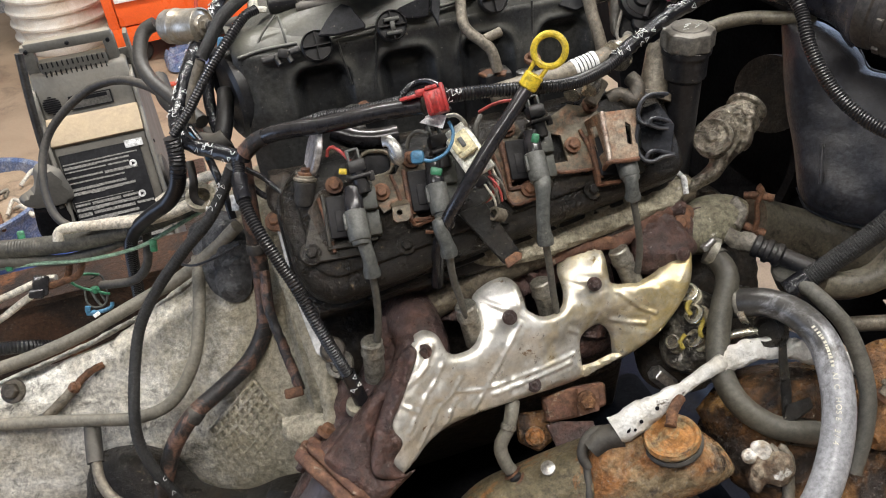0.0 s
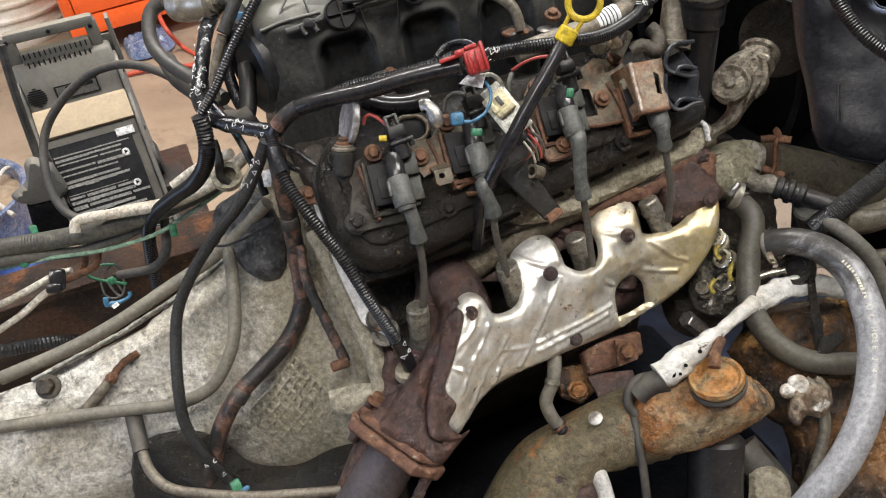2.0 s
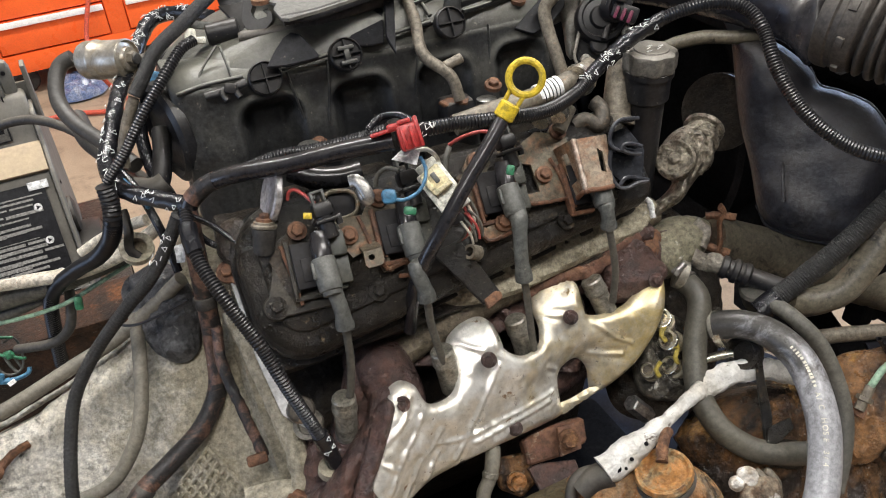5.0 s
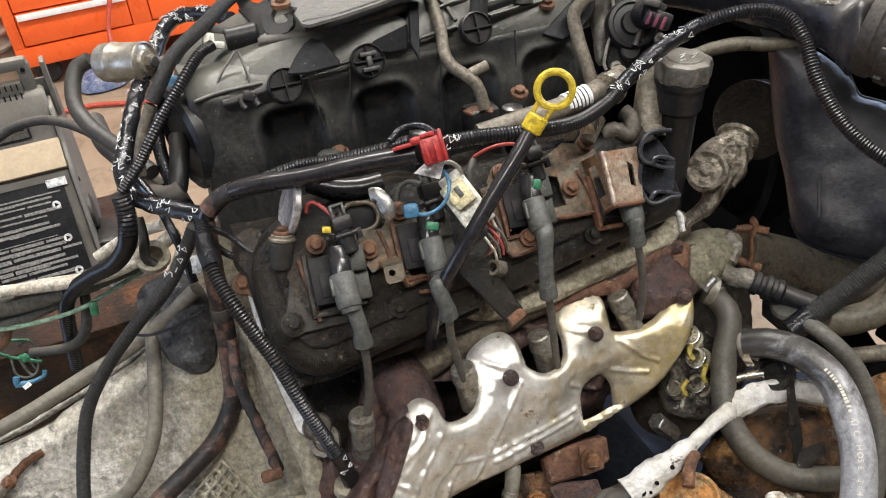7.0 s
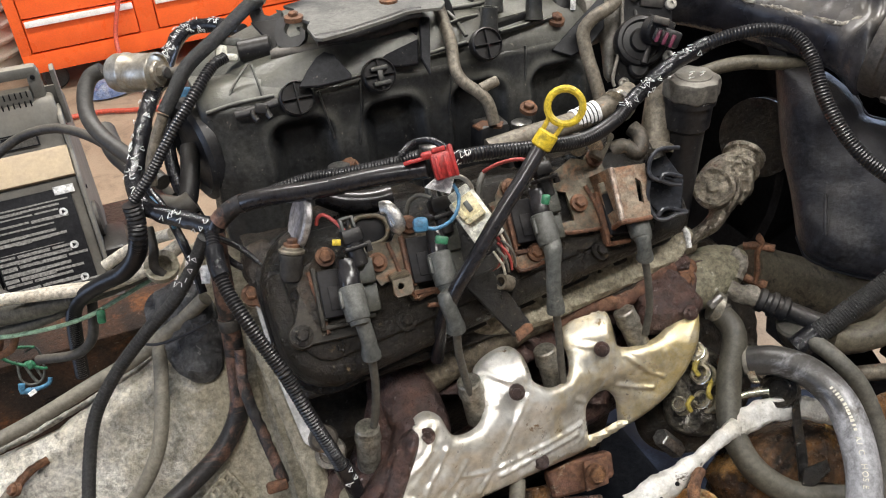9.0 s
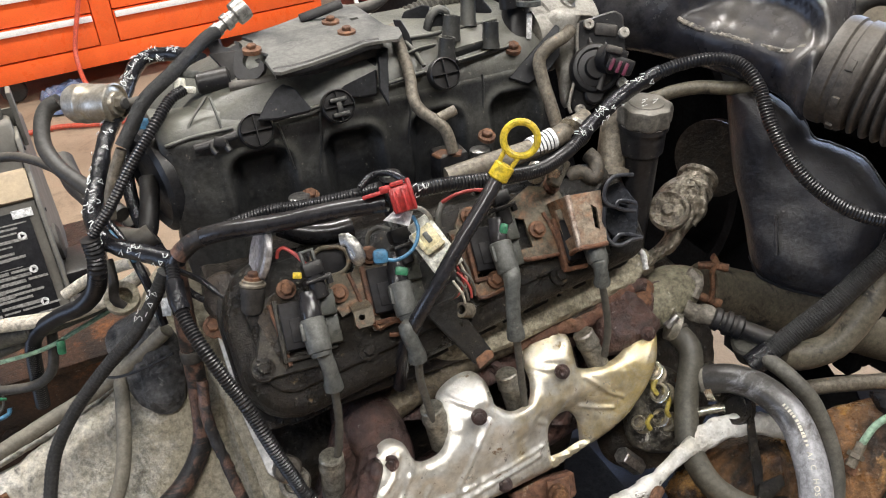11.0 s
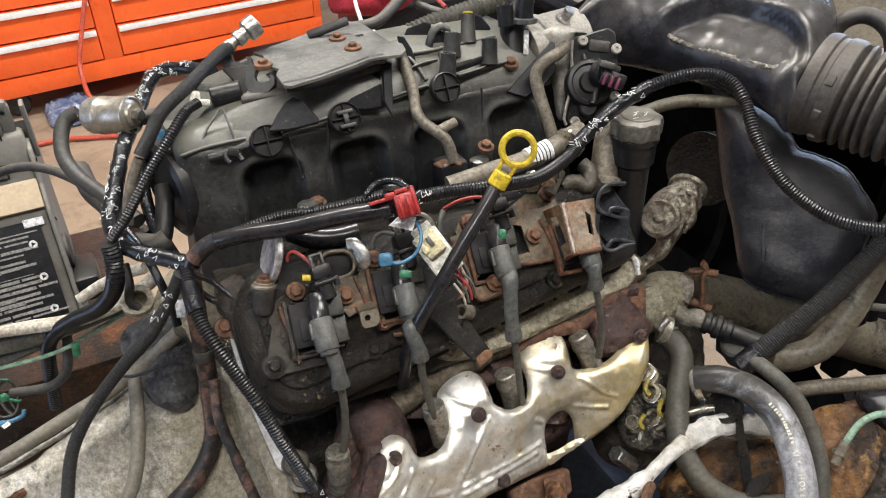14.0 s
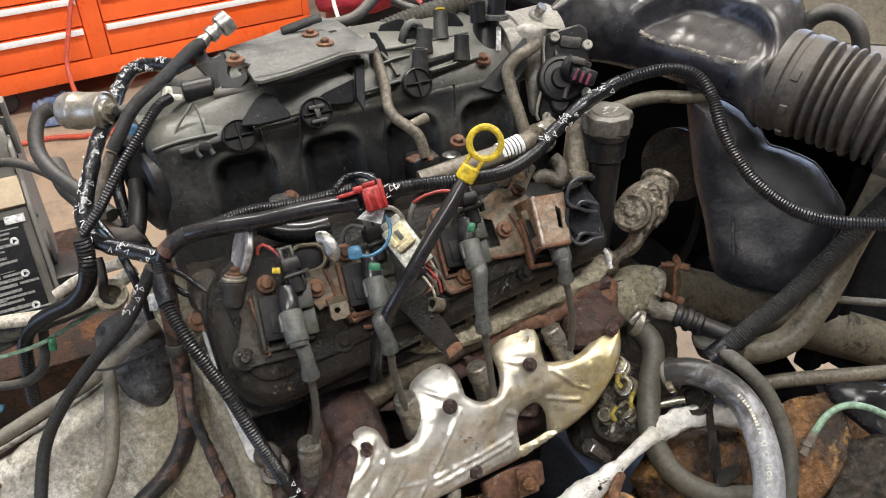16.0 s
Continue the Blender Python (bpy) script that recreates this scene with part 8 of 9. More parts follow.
for pts, r in (([(0.009, 0.879, 0.610), (0.018, 0.853, 0.599), (0.025, 0.822, 0.580), (0.029, 0.808, 0.555), (0.031, 0.795, 0.529)], 0.0045), ([(0.014, 0.877, 0.594), (0.036, 0.853, 0.593), (0.052, 0.818, 0.574), (0.066, 0.792, 0.557), (0.088, 0.770, 0.550)], 0.0035), ([(0.058, 0.788, 0.592), (0.075, 0.783, 0.578), (0.092, 0.764, 0.563), (0.106, 0.752, 0.556)], 0.003), ([(0.045, 0.936, 0.657), (0.038, 0.906, 0.630), (0.038, 0.882, 0.607), (0.043, 0.863, 0.594), (0.048, 0.840, 0.584)], 0.007)):
    hose("junction_cable", pts, r, "tape", "thin black cable in the tangle behind the engine", "cable", "tangled junction cables")

# ---- front of the engine: coolant parts ----


def craggy(p):
    q = abs(noise.noise(p * 45)) + 0.5 * abs(noise.noise(p * 100))
    return 0.012 * (0.35 - q) + 0.005 * noise.noise(p * 150)


thermo = thing("coolant_outlet", "corroded lumpy aluminium coolant outlet elbow", "coolant outlet")
part("elbow", pillow([(0.564, 0.710, 0.463), (0.579, 0.714, 0.478), (0.596, 0.713, 0.487), (0.610, 0.715, 0.499), (0.610, 0.724, 0.512), (0.605, 0.734, 0.523), (0.607, 0.741, 0.534), (0.621, 0.745, 0.547), (0.637, 0.743, 0.556), (0.653, 0.738, 0.559), (0.662, 0.728, 0.551), (0.666, 0.712, 0.533), (0.658, 0.703, 0.515), (0.642, 0.704, 0.506), (0.628, 0.702, 0.494), (0.613, 0.699, 0.481), (0.591, 0.703, 0.470), (0.573, 0.703, 0.459)], 0.024, 0.0035, 0.9, 0, 30, craggy), "elbow_grey", thermo, smooth=60)
part("collar", lathe([(0.015, 0.002), (0.022, 0), (0.0245, 0.003), (0.0245, 0.008), (0.021, 0.011), (0.021, 0.020), (0.025, 0.022), (0.025, 0.028), (0.019, 0.030), (0.016, 0.022)], axis((0.651, 0.724, 0.539), (0.677, 0.741, 0.551)), 26), "elbow_grey", thermo, "worn aluminium collar")
part("rim", tube([(0.630, 0.693, 0.519), (0.644, 0.696, 0.532), (0.653, 0.706, 0.546), (0.654, 0.720, 0.559)], 0.004, wobble=0.3), "elbow_grey", thermo)
boss_at = axis((0.609, 0.714, 0.534), (0.595, 0.705, 0.549))
part("bolt_boss", lathe([(0.024, -0.012), (0.024, 0.004), (0.021, 0.007), (0.017, 0.004), (0.008, 0.004), (0.006, 0.008), (0, 0.008)], boss_at, 22), "elbow_grey", thermo, "round corroded bolt boss")
part("mould_line", tube([(0.615, 0.691, 0.512), (0.627, 0.695, 0.528), (0.636, 0.705, 0.545), (0.636, 0.723, 0.558)], 0.0028, wobble=0.3), "elbow_grey", thermo)
part("drip", tube([(0.557, 0.703, 0.503), (0.561, 0.695, 0.499), (0.560, 0.689, 0.489), (0.559, 0.684, 0.483)], 0.0035, wobble=0.4), "paper", thermo, "white dried sealant")
pulley = thing("idler_pulley", "dark rusty idler pulley behind the outlet", "pulley")
part("wheel", lathe([(0.012, 0), (0.048, 0.004), (0.052, 0.010), (0.046, 0.014), (0.046, 0.026), (0.054, 0.03), (0.054, 0.034), (0.01, 0.034)], axis((0.800, 0.823, 0.509), (0.733, 0.799, 0.522)), 36), "grime", pulley)
house = thing("thermostat_housing", "greasy corroded thermostat housing with hose stub", "housing")
part("body", pillow([(0.554, 0.694, 0.434), (0.578, 0.711, 0.446), (0.620, 0.717, 0.446), (0.653, 0.708, 0.437), (0.664, 0.698, 0.421), (0.642, 0.677, 0.405), (0.601, 0.666, 0.400), (0.570, 0.662, 0.401), (0.553, 0.672, 0.413)], 0.028, 0.004, 0.8, 0.004, 40), "housing_olive", house)
part("rim", tube([(0.633, 0.689, 0.452), (0.640, 0.676, 0.439), (0.626, 0.666, 0.426)], 0.007, wobble=0.3), "clean_alu", house)
part("bolt", bolt((0.545, 0.671, 0.452), (-0.3, -0.6, 0.5), 0.009), "bolt_rust", house)
part("clamp", lathe([(0.017, 0), (0.018, 0), (0.018, 0.010), (0.017, 0.010)], axis((0.574, 0.647, 0.419), (0.592, 0.631, 0.411)), 24), "sleeve", house, "worm-drive hose clamp")
part("clamp_screw", joined(rod((0.560, 0.634, 0.436), (0.571, 0.634, 0.444), 0.0042, sides=12), rod((0.556, 0.634, 0.433), (0.561, 0.634, 0.437), 0.0055, sides=6)), "steel", house, "small clamp screw")
head_end = thing("front_cover", "grimy aluminium front cover of the engine", "front cover")
part("cover", pillow([(0.547, 0.746, 0.438), (0.597, 0.749, 0.456), (0.656, 0.738, 0.425), (0.678, 0.679, 0.360), (0.640, 0.622, 0.256), (0.561, 0.610, 0.207), (0.498, 0.643, 0.228), (0.504, 0.692, 0.318)], 0.03, 0.01, 1.0, 0.01, 30), "grime", head_end)
part("port_boss", pillow([(0.509, 0.692, 0.438), (0.557, 0.708, 0.455), (0.572, 0.686, 0.444), (0.559, 0.661, 0.429), (0.526, 0.655, 0.418), (0.514, 0.670, 0.430)], 0.018, 0.004, 0.8, 0, 60, craggy), "dark_rust", head_end, "dark red rusty casting")
pump = thing("water_pump", "corroded water pump casting with yellow-marked plugs", "water pump")
part("casting", pillow([(0.527, 0.645, 0.350), (0.545, 0.645, 0.362), (0.571, 0.638, 0.360), (0.592, 0.625, 0.338), (0.584, 0.602, 0.301), (0.558, 0.586, 0.272), (0.521, 0.597, 0.272), (0.503, 0.612, 0.290), (0.507, 0.629, 0.324)], 0.028, 0.003, 0.7, 0, 55, craggy), "pump_cast", pump)
for a, b, r in (((0.545, 0.624, 0.368), (0.533, 0.621, 0.385), 0.0115), ((0.550, 0.607, 0.348), (0.531, 0.606, 0.364), 0.012), ((0.545, 0.590, 0.320), (0.525, 0.593, 0.338), 0.011), ((0.518, 0.604, 0.312), (0.505, 0.601, 0.330), 0.009)):
    a, b = Vector(a), Vector(b)
    pl = part("plug", lathe([(r * 0.9, -0.006), (r * 0.9, 0.002), (r * 1.15, 0.003), (r * 1.15, 0.007), (r * 0.85, 0.008), (r * 0.85, 0.014), (r * 1.0, 0.015), (r * 1.0, 0.021), (r * 0.78, 0.023), (r * 0.6, 0.017), (0, 0.017)], axis(a, b), 22), "ledge_pale", pump, "bright round threaded plug")
    part("ring", lathe([(r * 1.02, 0.0155), (r * 1.1, 0.0165), (r * 1.1, 0.020), (r * 1.02, 0.0205)], axis(a, b), 22), "bright_steel", pl, "bright rim")
for pts in ([(0.538, 0.600, 0.362), (0.542, 0.594, 0.354), (0.534, 0.588, 0.347), (0.536, 0.584, 0.340)], [(0.531, 0.612, 0.378), (0.524, 0.606, 0.372), (0.528, 0.601, 0.366)], [(0.520, 0.596, 0.340), (0.512, 0.594, 0.332), (0.514, 0.589, 0.324)]):
    part("paint_drip", tube(pts, 0.0030, wobble=0.5), "yellow_stain", pump, "yellow paint run")
for p in ((0.575, 0.618, 0.352), (0.512, 0.618, 0.315), (0.560, 0.590, 0.305)):
    part("bolt", bolt(p, (-0.3, -0.6, 0.6), 0.006, 1.4), "bolt_rust", pump, "rusty pump bolt")
part("stud", rod((0.507, 0.588, 0.259), (0.481, 0.596, 0.290), 0.011, sides=6), "steel", pump)
part("stub_pipe", tube([(0.584, 0.609, 0.356), (0.589, 0.599, 0.364), (0.597, 0.585, 0.369)], 0.019), "steel", pump, "short steel hose stub")
part("clamp", lathe([(0.0225, 0), (0.0236, 0), (0.0236, 0.009), (0.0225, 0.009)], axis((0.589, 0.586, 0.370), (0.600, 0.574, 0.379)), 28), "bright_steel", pump, "bright spring clamp")

lower = thing("wide_coolant_hose", "wide grimy tan coolant hose", "hose")
part("hose", tube([(0.698, 0.723, 0.377), (0.769, 0.706, 0.347), (0.844, 0.663, 0.319), (0.920, 0.619, 0.291), (1.035, 0.559, 0.247)], 0.036, 0.01, 24, wobble=0.02), "hose_front", lower)
part("spring_clip", joined(tube([(0.668, 0.686, 0.463), (0.672, 0.681, 0.455), (0.664, 0.678, 0.444), (0.659, 0.667, 0.428), (0.652, 0.661, 0.414)], 0.0078, flat=0.45, wobble=0.25), tube([(0.655, 0.694, 0.449), (0.668, 0.682, 0.452), (0.681, 0.669, 0.452)], 0.0052, wobble=0.3), tube([(0.644, 0.672, 0.419), (0.662, 0.652, 0.413)], 0.0056, wobble=0.3)), "bolt_rust", lower, "orange rusty spring clip")
curve = thing("curved_hose", "tan dusty curved rubber hose", "hose")
part("hose", tube([(0.682, 0.566, 0.392), (0.700, 0.555, 0.388), (0.718, 0.548, 0.392), (0.737, 0.541, 0.402), (0.765, 0.540, 0.432), (0.791, 0.545, 0.465), (0.820, 0.555, 0.504), (0.852, 0.563, 0.546), (0.90, 0.58, 0.61)], 0.0172, 0.008, 20, wobble=0.03), "hose_front", curve)
part("side_line", tube([(0.792, 0.550, 0.440), (0.803, 0.540, 0.442), (0.818, 0.522, 0.446), (0.86, 0.485, 0.450)], 0.005), "rubber", curve)
flat = thing("flat_loom", "wide finely ribbed black loom with a taped end", "wiring loom")
part("sleeve", tube([(0.640, 0.572, 0.385), (0.678, 0.563, 0.419), (0.726, 0.551, 0.464), (0.766, 0.543, 0.510), (0.805, 0.536, 0.556), (0.85, 0.53, 0.605)], 0.0128, ribbed=0.0006, pitch=0.0030), "braid", flat)
part("end_tape", tube([(0.640, 0.572, 0.385), (0.651, 0.570, 0.394), (0.662, 0.567, 0.404)], 0.0142, wobble=0.08), "tape", flat, "black tape round the loom end")
quick = thing("hose_coupling", "black and grey plastic hose coupling", "coupling")
part("grey_end", tube([(0.612, 0.660, 0.420), (0.622, 0.644, 0.420), (0.632, 0.630, 0.418)], 0.0115, wobble=0.3), "clean_alu", quick, "grimy grey end piece")
part("coupling", lathe([(0.011, 0), (0.0145, 0.002), (0.0145, 0.008), (0.012, 0.010), (0.012, 0.014), (0.0155, 0.016), (0.0155, 0.021), (0.013, 0.023), (0.013, 0.027), (0.0150, 0.029), (0.0150, 0.034), (0.0115, 0.037), (0.0115, 0.075)], axis((0.628, 0.632, 0.420), (0.668, 0.585, 0.408)), 24), "black_plastic", quick)
part("tee", rod((0.671, 0.598, 0.372), (0.654, 0.596, 0.402), 0.020, sides=20), "rubber", quick)
hose("bypass_hose", [(0.652, 0.580, 0.395), (0.652, 0.548, 0.400), (0.658, 0.522, 0.392), (0.668, 0.502, 0.374), (0.673, 0.475, 0.342), (0.670, 0.450, 0.309), (0.656, 0.429, 0.276), (0.634, 0.410, 0.240)], 0.0095, "rubber", "pale grey rubber hose hugging the large hose", "hose")
hose("cross_tube", [(0.745, 0.572, 0.294), (0.795, 0.559, 0.291), (0.852, 0.541, 0.286), (0.955, 0.511, 0.275)], 0.0105, "tan_pipe", "straight tan tube across the frame", "pipe")
hose("green_hose", [(0.704, 0.453, 0.327), (0.712, 0.455, 0.337), (0.726, 0.457, 0.350), (0.742, 0.454, 0.359), (0.757, 0.446, 0.362), (0.776, 0.430, 0.358), (0.805, 0.402, 0.340)], 0.0042, "pale_green", "thin pale green hose by the frame", "hose")
chrome = thing("ratchet", "chrome ratchet handle lying across the hoses", "ratchet")
part("handle", tube([(0.558, 0.575, 0.339), (0.576, 0.566, 0.347), (0.592, 0.556, 0.353)], 0.0058), "bright_steel", chrome)
part("head", lathe([(0.012, 0), (0.0205, 0.001), (0.0215, 0.004), (0.0205, 0.018), (0.015, 0.020), (0.013, 0.010), (0, 0.010)], axis((0.609, 0.550, 0.347), (0.590, 0.547, 0.367)), 26), "valve_black", chrome, "round black ratchet head")
part("tail", tube([(0.613, 0.548, 0.356), (0.625, 0.545, 0.360), (0.641, 0.541, 0.356)], 0.0075), "bright_steel", chrome)
hanging = thing("rubber_strap", "black rubber strap hanging from the ratchet", "strap")
part("strap", plate([(0.607, 0.539, 0.367), (0.613, 0.536, 0.367), (0.604, 0.513, 0.338), (0.598, 0.491, 0.314), (0.588, 0.472, 0.290), (0.579, 0.476, 0.290), (0.587, 0.496, 0.314), (0.595, 0.517, 0.338)], 0.004), "valve_black", hanging)
part("wrap", lathe([(0.0155, 0), (0.0165, 0.002), (0.0165, 0.03), (0.0155, 0.032)], axis((0.581, 0.467, 0.276), (0.602, 0.455, 0.274)), 22), "valve_black", hanging, "black tape wrap on the hose")
part("knot", plate([(0.584, 0.480, 0.305), (0.612, 0.476, 0.311), (0.609, 0.465, 0.305), (0.584, 0.461, 0.298), (0.568, 0.465, 0.293)], 0.008), "valve_black", hanging, "knotted black rubber")


def along(pts, r):
    """Places on the side of a hose of radius r that looks up, with the directions of its print."""
    line = spline([Vector(p) for p in pts], 0.0006)
    out = []
    for i, p in enumerate(line):
        d = (line[min(i + 1, len(line) - 1)] - line[max(i - 1, 0)]).normalized()
        n = Vector((-0.52, -0.32, 0.79))
        n = (n - d * n.dot(d)).normalized()
        out.append(Matrix((d, n.cross(d), n)).transposed().to_4x4())
        out[-1].translation = p + n * r
    return out


def letter(ch, size, m):
    """One printed character of the built-in font as thin geometry."""
    c = bpy.data.curves.new("glyph", "FONT")
    c.body, c.size, c.extrude = ch, size, 0.0002
    ob = bpy.data.objects.new("glyph", c)
    me = ob.to_mesh()
    bm = bmesh.new()
    bm.from_mesh(me)
    ob.to_mesh_clear()
    bpy.data.objects.remove(ob)
    bpy.data.curves.remove(c)
    bm.transform(m)
    return bm


rng = random.Random(9)
run = along(HOSE_LINE[2:8], 0.0177)


def nearest(p):
    return min(range(len(run)), key=lambda i: (run[i].translation - Vector(p)).length)


start, mid, end = nearest((0.6244, 0.5003, 0.4055)), nearest((0.5954, 0.4323, 0.3596)), nearest((0.5546, 0.3891, 0.3133))
mid, end = start + int((mid - start) * 0.68), end - int((mid - start) * 0.32)
bars = []
i = start
while i < mid - 6:
    bars.append(block((rng.uniform(0.0016, 0.003), rng.uniform(0.0030, 0.0042), 0.0003), run[i], 0))
    i += rng.choice((6, 7, 7, 8))
part("print_bars", joined(*bars), "hose_print", big, "row of worn pale print bars")
text = "A/C HOSE 3/4"
part("print", joined(*[letter(ch, 0.0078, run[mid + int(k * (end - mid) / len(text))] @ Matrix.Translation((0, -0.0026, 0))) for k, ch in enumerate(text) if ch != " "]), "hose_print", big, "worn pale lettering")


# ---- frame and suspension ----


def mud_lumps(p):
    return 0.012 * noise.noise(p * 14) + 0.005 * noise.noise(p * 45) + 0.004 * max(0.0, noise.noise(p * 80))



fr_main = thing("frame_rail", "rusty mud-caked chassis frame rail", "frame rail")
part("rail", pillow([(0.519, 0.552, 0.251), (0.573, 0.567, 0.274), (0.660, 0.552, 0.276), (0.761, 0.540, 0.255), (0.815, 0.482, 0.209), (0.732, 0.407, 0.150), (0.613, 0.337, 0.050), (0.528, 0.374, 0.059), (0.549, 0.453, 0.162), (0.528, 0.487, 0.193)], 0.05, 0.008, 0.8, 0, 22, mud_lumps), "frame_rust", fr_main)
part("horn", pillow([(0.101, 0.529, 0.085), (0.171, 0.563, 0.163), (0.227, 0.577, 0.210), (0.289, 0.571, 0.235), (0.352, 0.557, 0.262), (0.425, 0.545, 0.276), (0.443, 0.510, 0.250), (0.395, 0.483, 0.199), (0.328, 0.502, 0.185), (0.298, 0.505, 0.177), (0.243, 0.480, 0.117), (0.199, 0.473, 0.083)], 0.05, 0.006, 0.8, 0, 24, mud_lumps), "mud_tan", fr_main, "curved mud-coated frame horn")
# Black block added to hide lit floor; it stands for shade.
part("ground_mask", between((0.12, 0.50, -0.22), (0.62, 0.84, 0.02), 0.02), "void", fr_main, "black block added to keep the ground below the engine dark")
part("rail_bolt", lathe([(0.0075, 0), (0.0085, 0.001), (0.0085, 0.005), (0.006, 0.006)], axis((0.304, 0.526, 0.268), (0.297, 0.521, 0.285)), 14), "steel", fr_main, "small dull steel bolt")
part("inner_wall", pillow([(0.564, 0.580, 0.259), (0.622, 0.573, 0.269), (0.726, 0.538, 0.272), (0.825, 0.532, 0.274), (0.948, 0.496, 0.250), (0.837, 0.387, 0.175), (0.536, 0.521, 0.196)], 0.04, 0.010, 0.6, 0, 20, mud_lumps), "frame_rust", fr_main, "rusty inner frame wall")
part("stained_face", pillow([(0.690, 0.515, 0.300), (0.745, 0.518, 0.315), (0.787, 0.490, 0.318), (0.778, 0.450, 0.298), (0.740, 0.424, 0.270), (0.700, 0.417, 0.245), (0.668, 0.432, 0.250), (0.672, 0.470, 0.285)], 0.012, 0.006, 0.8, 0, 24, mud_lumps), "frame_rust", fr_main, "orange-brown oil-stained bracket face")
liner = thing("black_liner", "shiny crumpled black plastic liner beside the frame", "liner")
part("film", pillow([(0.775, 0.505, 0.338), (0.799, 0.487, 0.347), (0.830, 0.455, 0.356), (0.850, 0.420, 0.330), (0.796, 0.410, 0.306), (0.789, 0.430, 0.308), (0.783, 0.454, 0.314), (0.776, 0.480, 0.322)], 0.016, 0.004, 0.6, 0.010, 34), "gloss_black", liner)
soil = thing("caked_soil", "dark speckled soil caked on the frame", "soil")
part("crust", pillow([(0.758, 0.440, 0.305), (0.800, 0.410, 0.322), (0.775, 0.371, 0.280), (0.735, 0.380, 0.255), (0.707, 0.412, 0.250), (0.730, 0.424, 0.275)], 0.012, 0.004, 0.8, 0, 30, craggy), "grime", soil, smooth=60)
brass = thing("hose_fitting", "tan brass fitting holding the green hose", "fitting")
part("barrel", tube([(0.709, 0.455, 0.331), (0.699, 0.451, 0.320), (0.690, 0.448, 0.309)], 0.0062, wobble=0.15), "tan_pipe", brass)
part("collar", lathe([(0.006, 0), (0.0095, 0.001), (0.0095, 0.006), (0.006, 0.007)], axis((0.701, 0.452, 0.322), (0.696, 0.450, 0.316)), 6), "tan_pipe", brass)
part("tab", plate([(0.680, 0.458, 0.305), (0.692, 0.456, 0.316), (0.697, 0.443, 0.312), (0.688, 0.437, 0.302)], 0.003), "bolt_rust", brass, "rusty clip tab")
arm = thing("control_arm", "rusty mud-caked suspension arm with round cap", "control arm")
part("body", pillow([(0.348, 0.529, 0.267), (0.373, 0.537, 0.286), (0.415, 0.534, 0.292), (0.466, 0.514, 0.289), (0.500, 0.487, 0.270), (0.507, 0.460, 0.250), (0.485, 0.453, 0.240), (0.442, 0.454, 0.232), (0.402, 0.458, 0.228), (0.360, 0.472, 0.228), (0.340, 0.491, 0.234)], 0.045, 0.005, 0.8, 0, 36, mud_lumps), "muddy", arm)
part("cap", lathe([(0.026, -0.008), (0.030, -0.002), (0.0312, 0.002), (0.0295, 0.0065), (0.0265, 0.0065), (0.0235, 0.0025), (0.016, 0.0035), (0.0115, 0.008), (0.007, 0.013), (0, 0.014)], axis((0.429, 0.476, 0.320), (0.422, 0.479, 0.350)), 30), "cap_rust", arm, "round orange-rust cap")
part("gasket", lathe([(0.029, 0), (0.0318, 0.001), (0.0325, 0.004), (0.0305, 0.007)], axis((0.432, 0.475, 0.308), (0.425, 0.479, 0.338)), 30), "dark_rubber", arm, "dark rubber ring under the cap")
part("stud", tube([(0.427, 0.480, 0.337), (0.440, 0.495, 0.344), (0.454, 0.505, 0.345)], 0.006, wobble=0.3), "rust", arm)
shock = thing("shock_absorber", "black shock absorber tube under the arm", "shock absorber")
part("tube", rod((0.442, 0.473, 0.215), (0.401, 0.402, 0.074), 0.033, sides=26), "black_plastic", shock)
stop = thing("bump_stop", "dark brown rubber bump stop on the frame", "bump stop")
part("stop", pillow([(0.227, 0.535, 0.200), (0.250, 0.539, 0.223), (0.273, 0.532, 0.223), (0.291, 0.508, 0.202), (0.291, 0.475, 0.163), (0.265, 0.450, 0.107), (0.204, 0.481, 0.119)], 0.03, 0.007, 0.8, 0.003, 40), "dark_rust", stop)
link_rod = thing("looped_cable", "black rubber cable looped beside the control arm", "cable")
part("rod", tube([(0.344, 0.508, 0.272), (0.337, 0.487, 0.252), (0.332, 0.467, 0.226), (0.324, 0.442, 0.186)], 0.0050), "dark_rubber", link_rod)
part("eye", tube([(0.346, 0.507, 0.272), (0.342, 0.518, 0.283), (0.349, 0.526, 0.295), (0.362, 0.528, 0.304), (0.381, 0.522, 0.304), (0.394, 0.512, 0.297)], 0.0062), "dark_rubber", link_rod, "black rubber cable loop")
wrap = thing("white_sleeve", "torn white paper sleeve round a cable", "sleeve")
paper_tube = part("sleeve", tube([(0.379, 0.512, 0.315), (0.396, 0.512, 0.322), (0.416, 0.513, 0.329), (0.436, 0.515, 0.333), (0.448, 0.518, 0.335), (0.462, 0.521, 0.335), (0.486, 0.528, 0.337), (0.533, 0.540, 0.339)], 0.02, 0.004, 20, radii=(0.0165, 0.0160, 0.0140, 0.0112, 0.0082, 0.0072, 0.0080, 0.0090), wobble=0.26), "paper_white", wrap)
# Black discs on the sleeve stand for the shade within torn holes.
for p, r in (((0.386, 0.500, 0.328), 0.0042), ((0.402, 0.498, 0.336), 0.0022), ((0.424, 0.503, 0.343), 0.0024), ((0.394, 0.496, 0.328), 0.0018)):
    part("hole", lathe([(0, 0.0012), (r, 0.001), (r, -0.004)], axis(p, Vector(p) + Vector((-0.42, -0.55, 0.72))), 9), "void", paper_tube, "black disc put in for the dark of a torn hole")
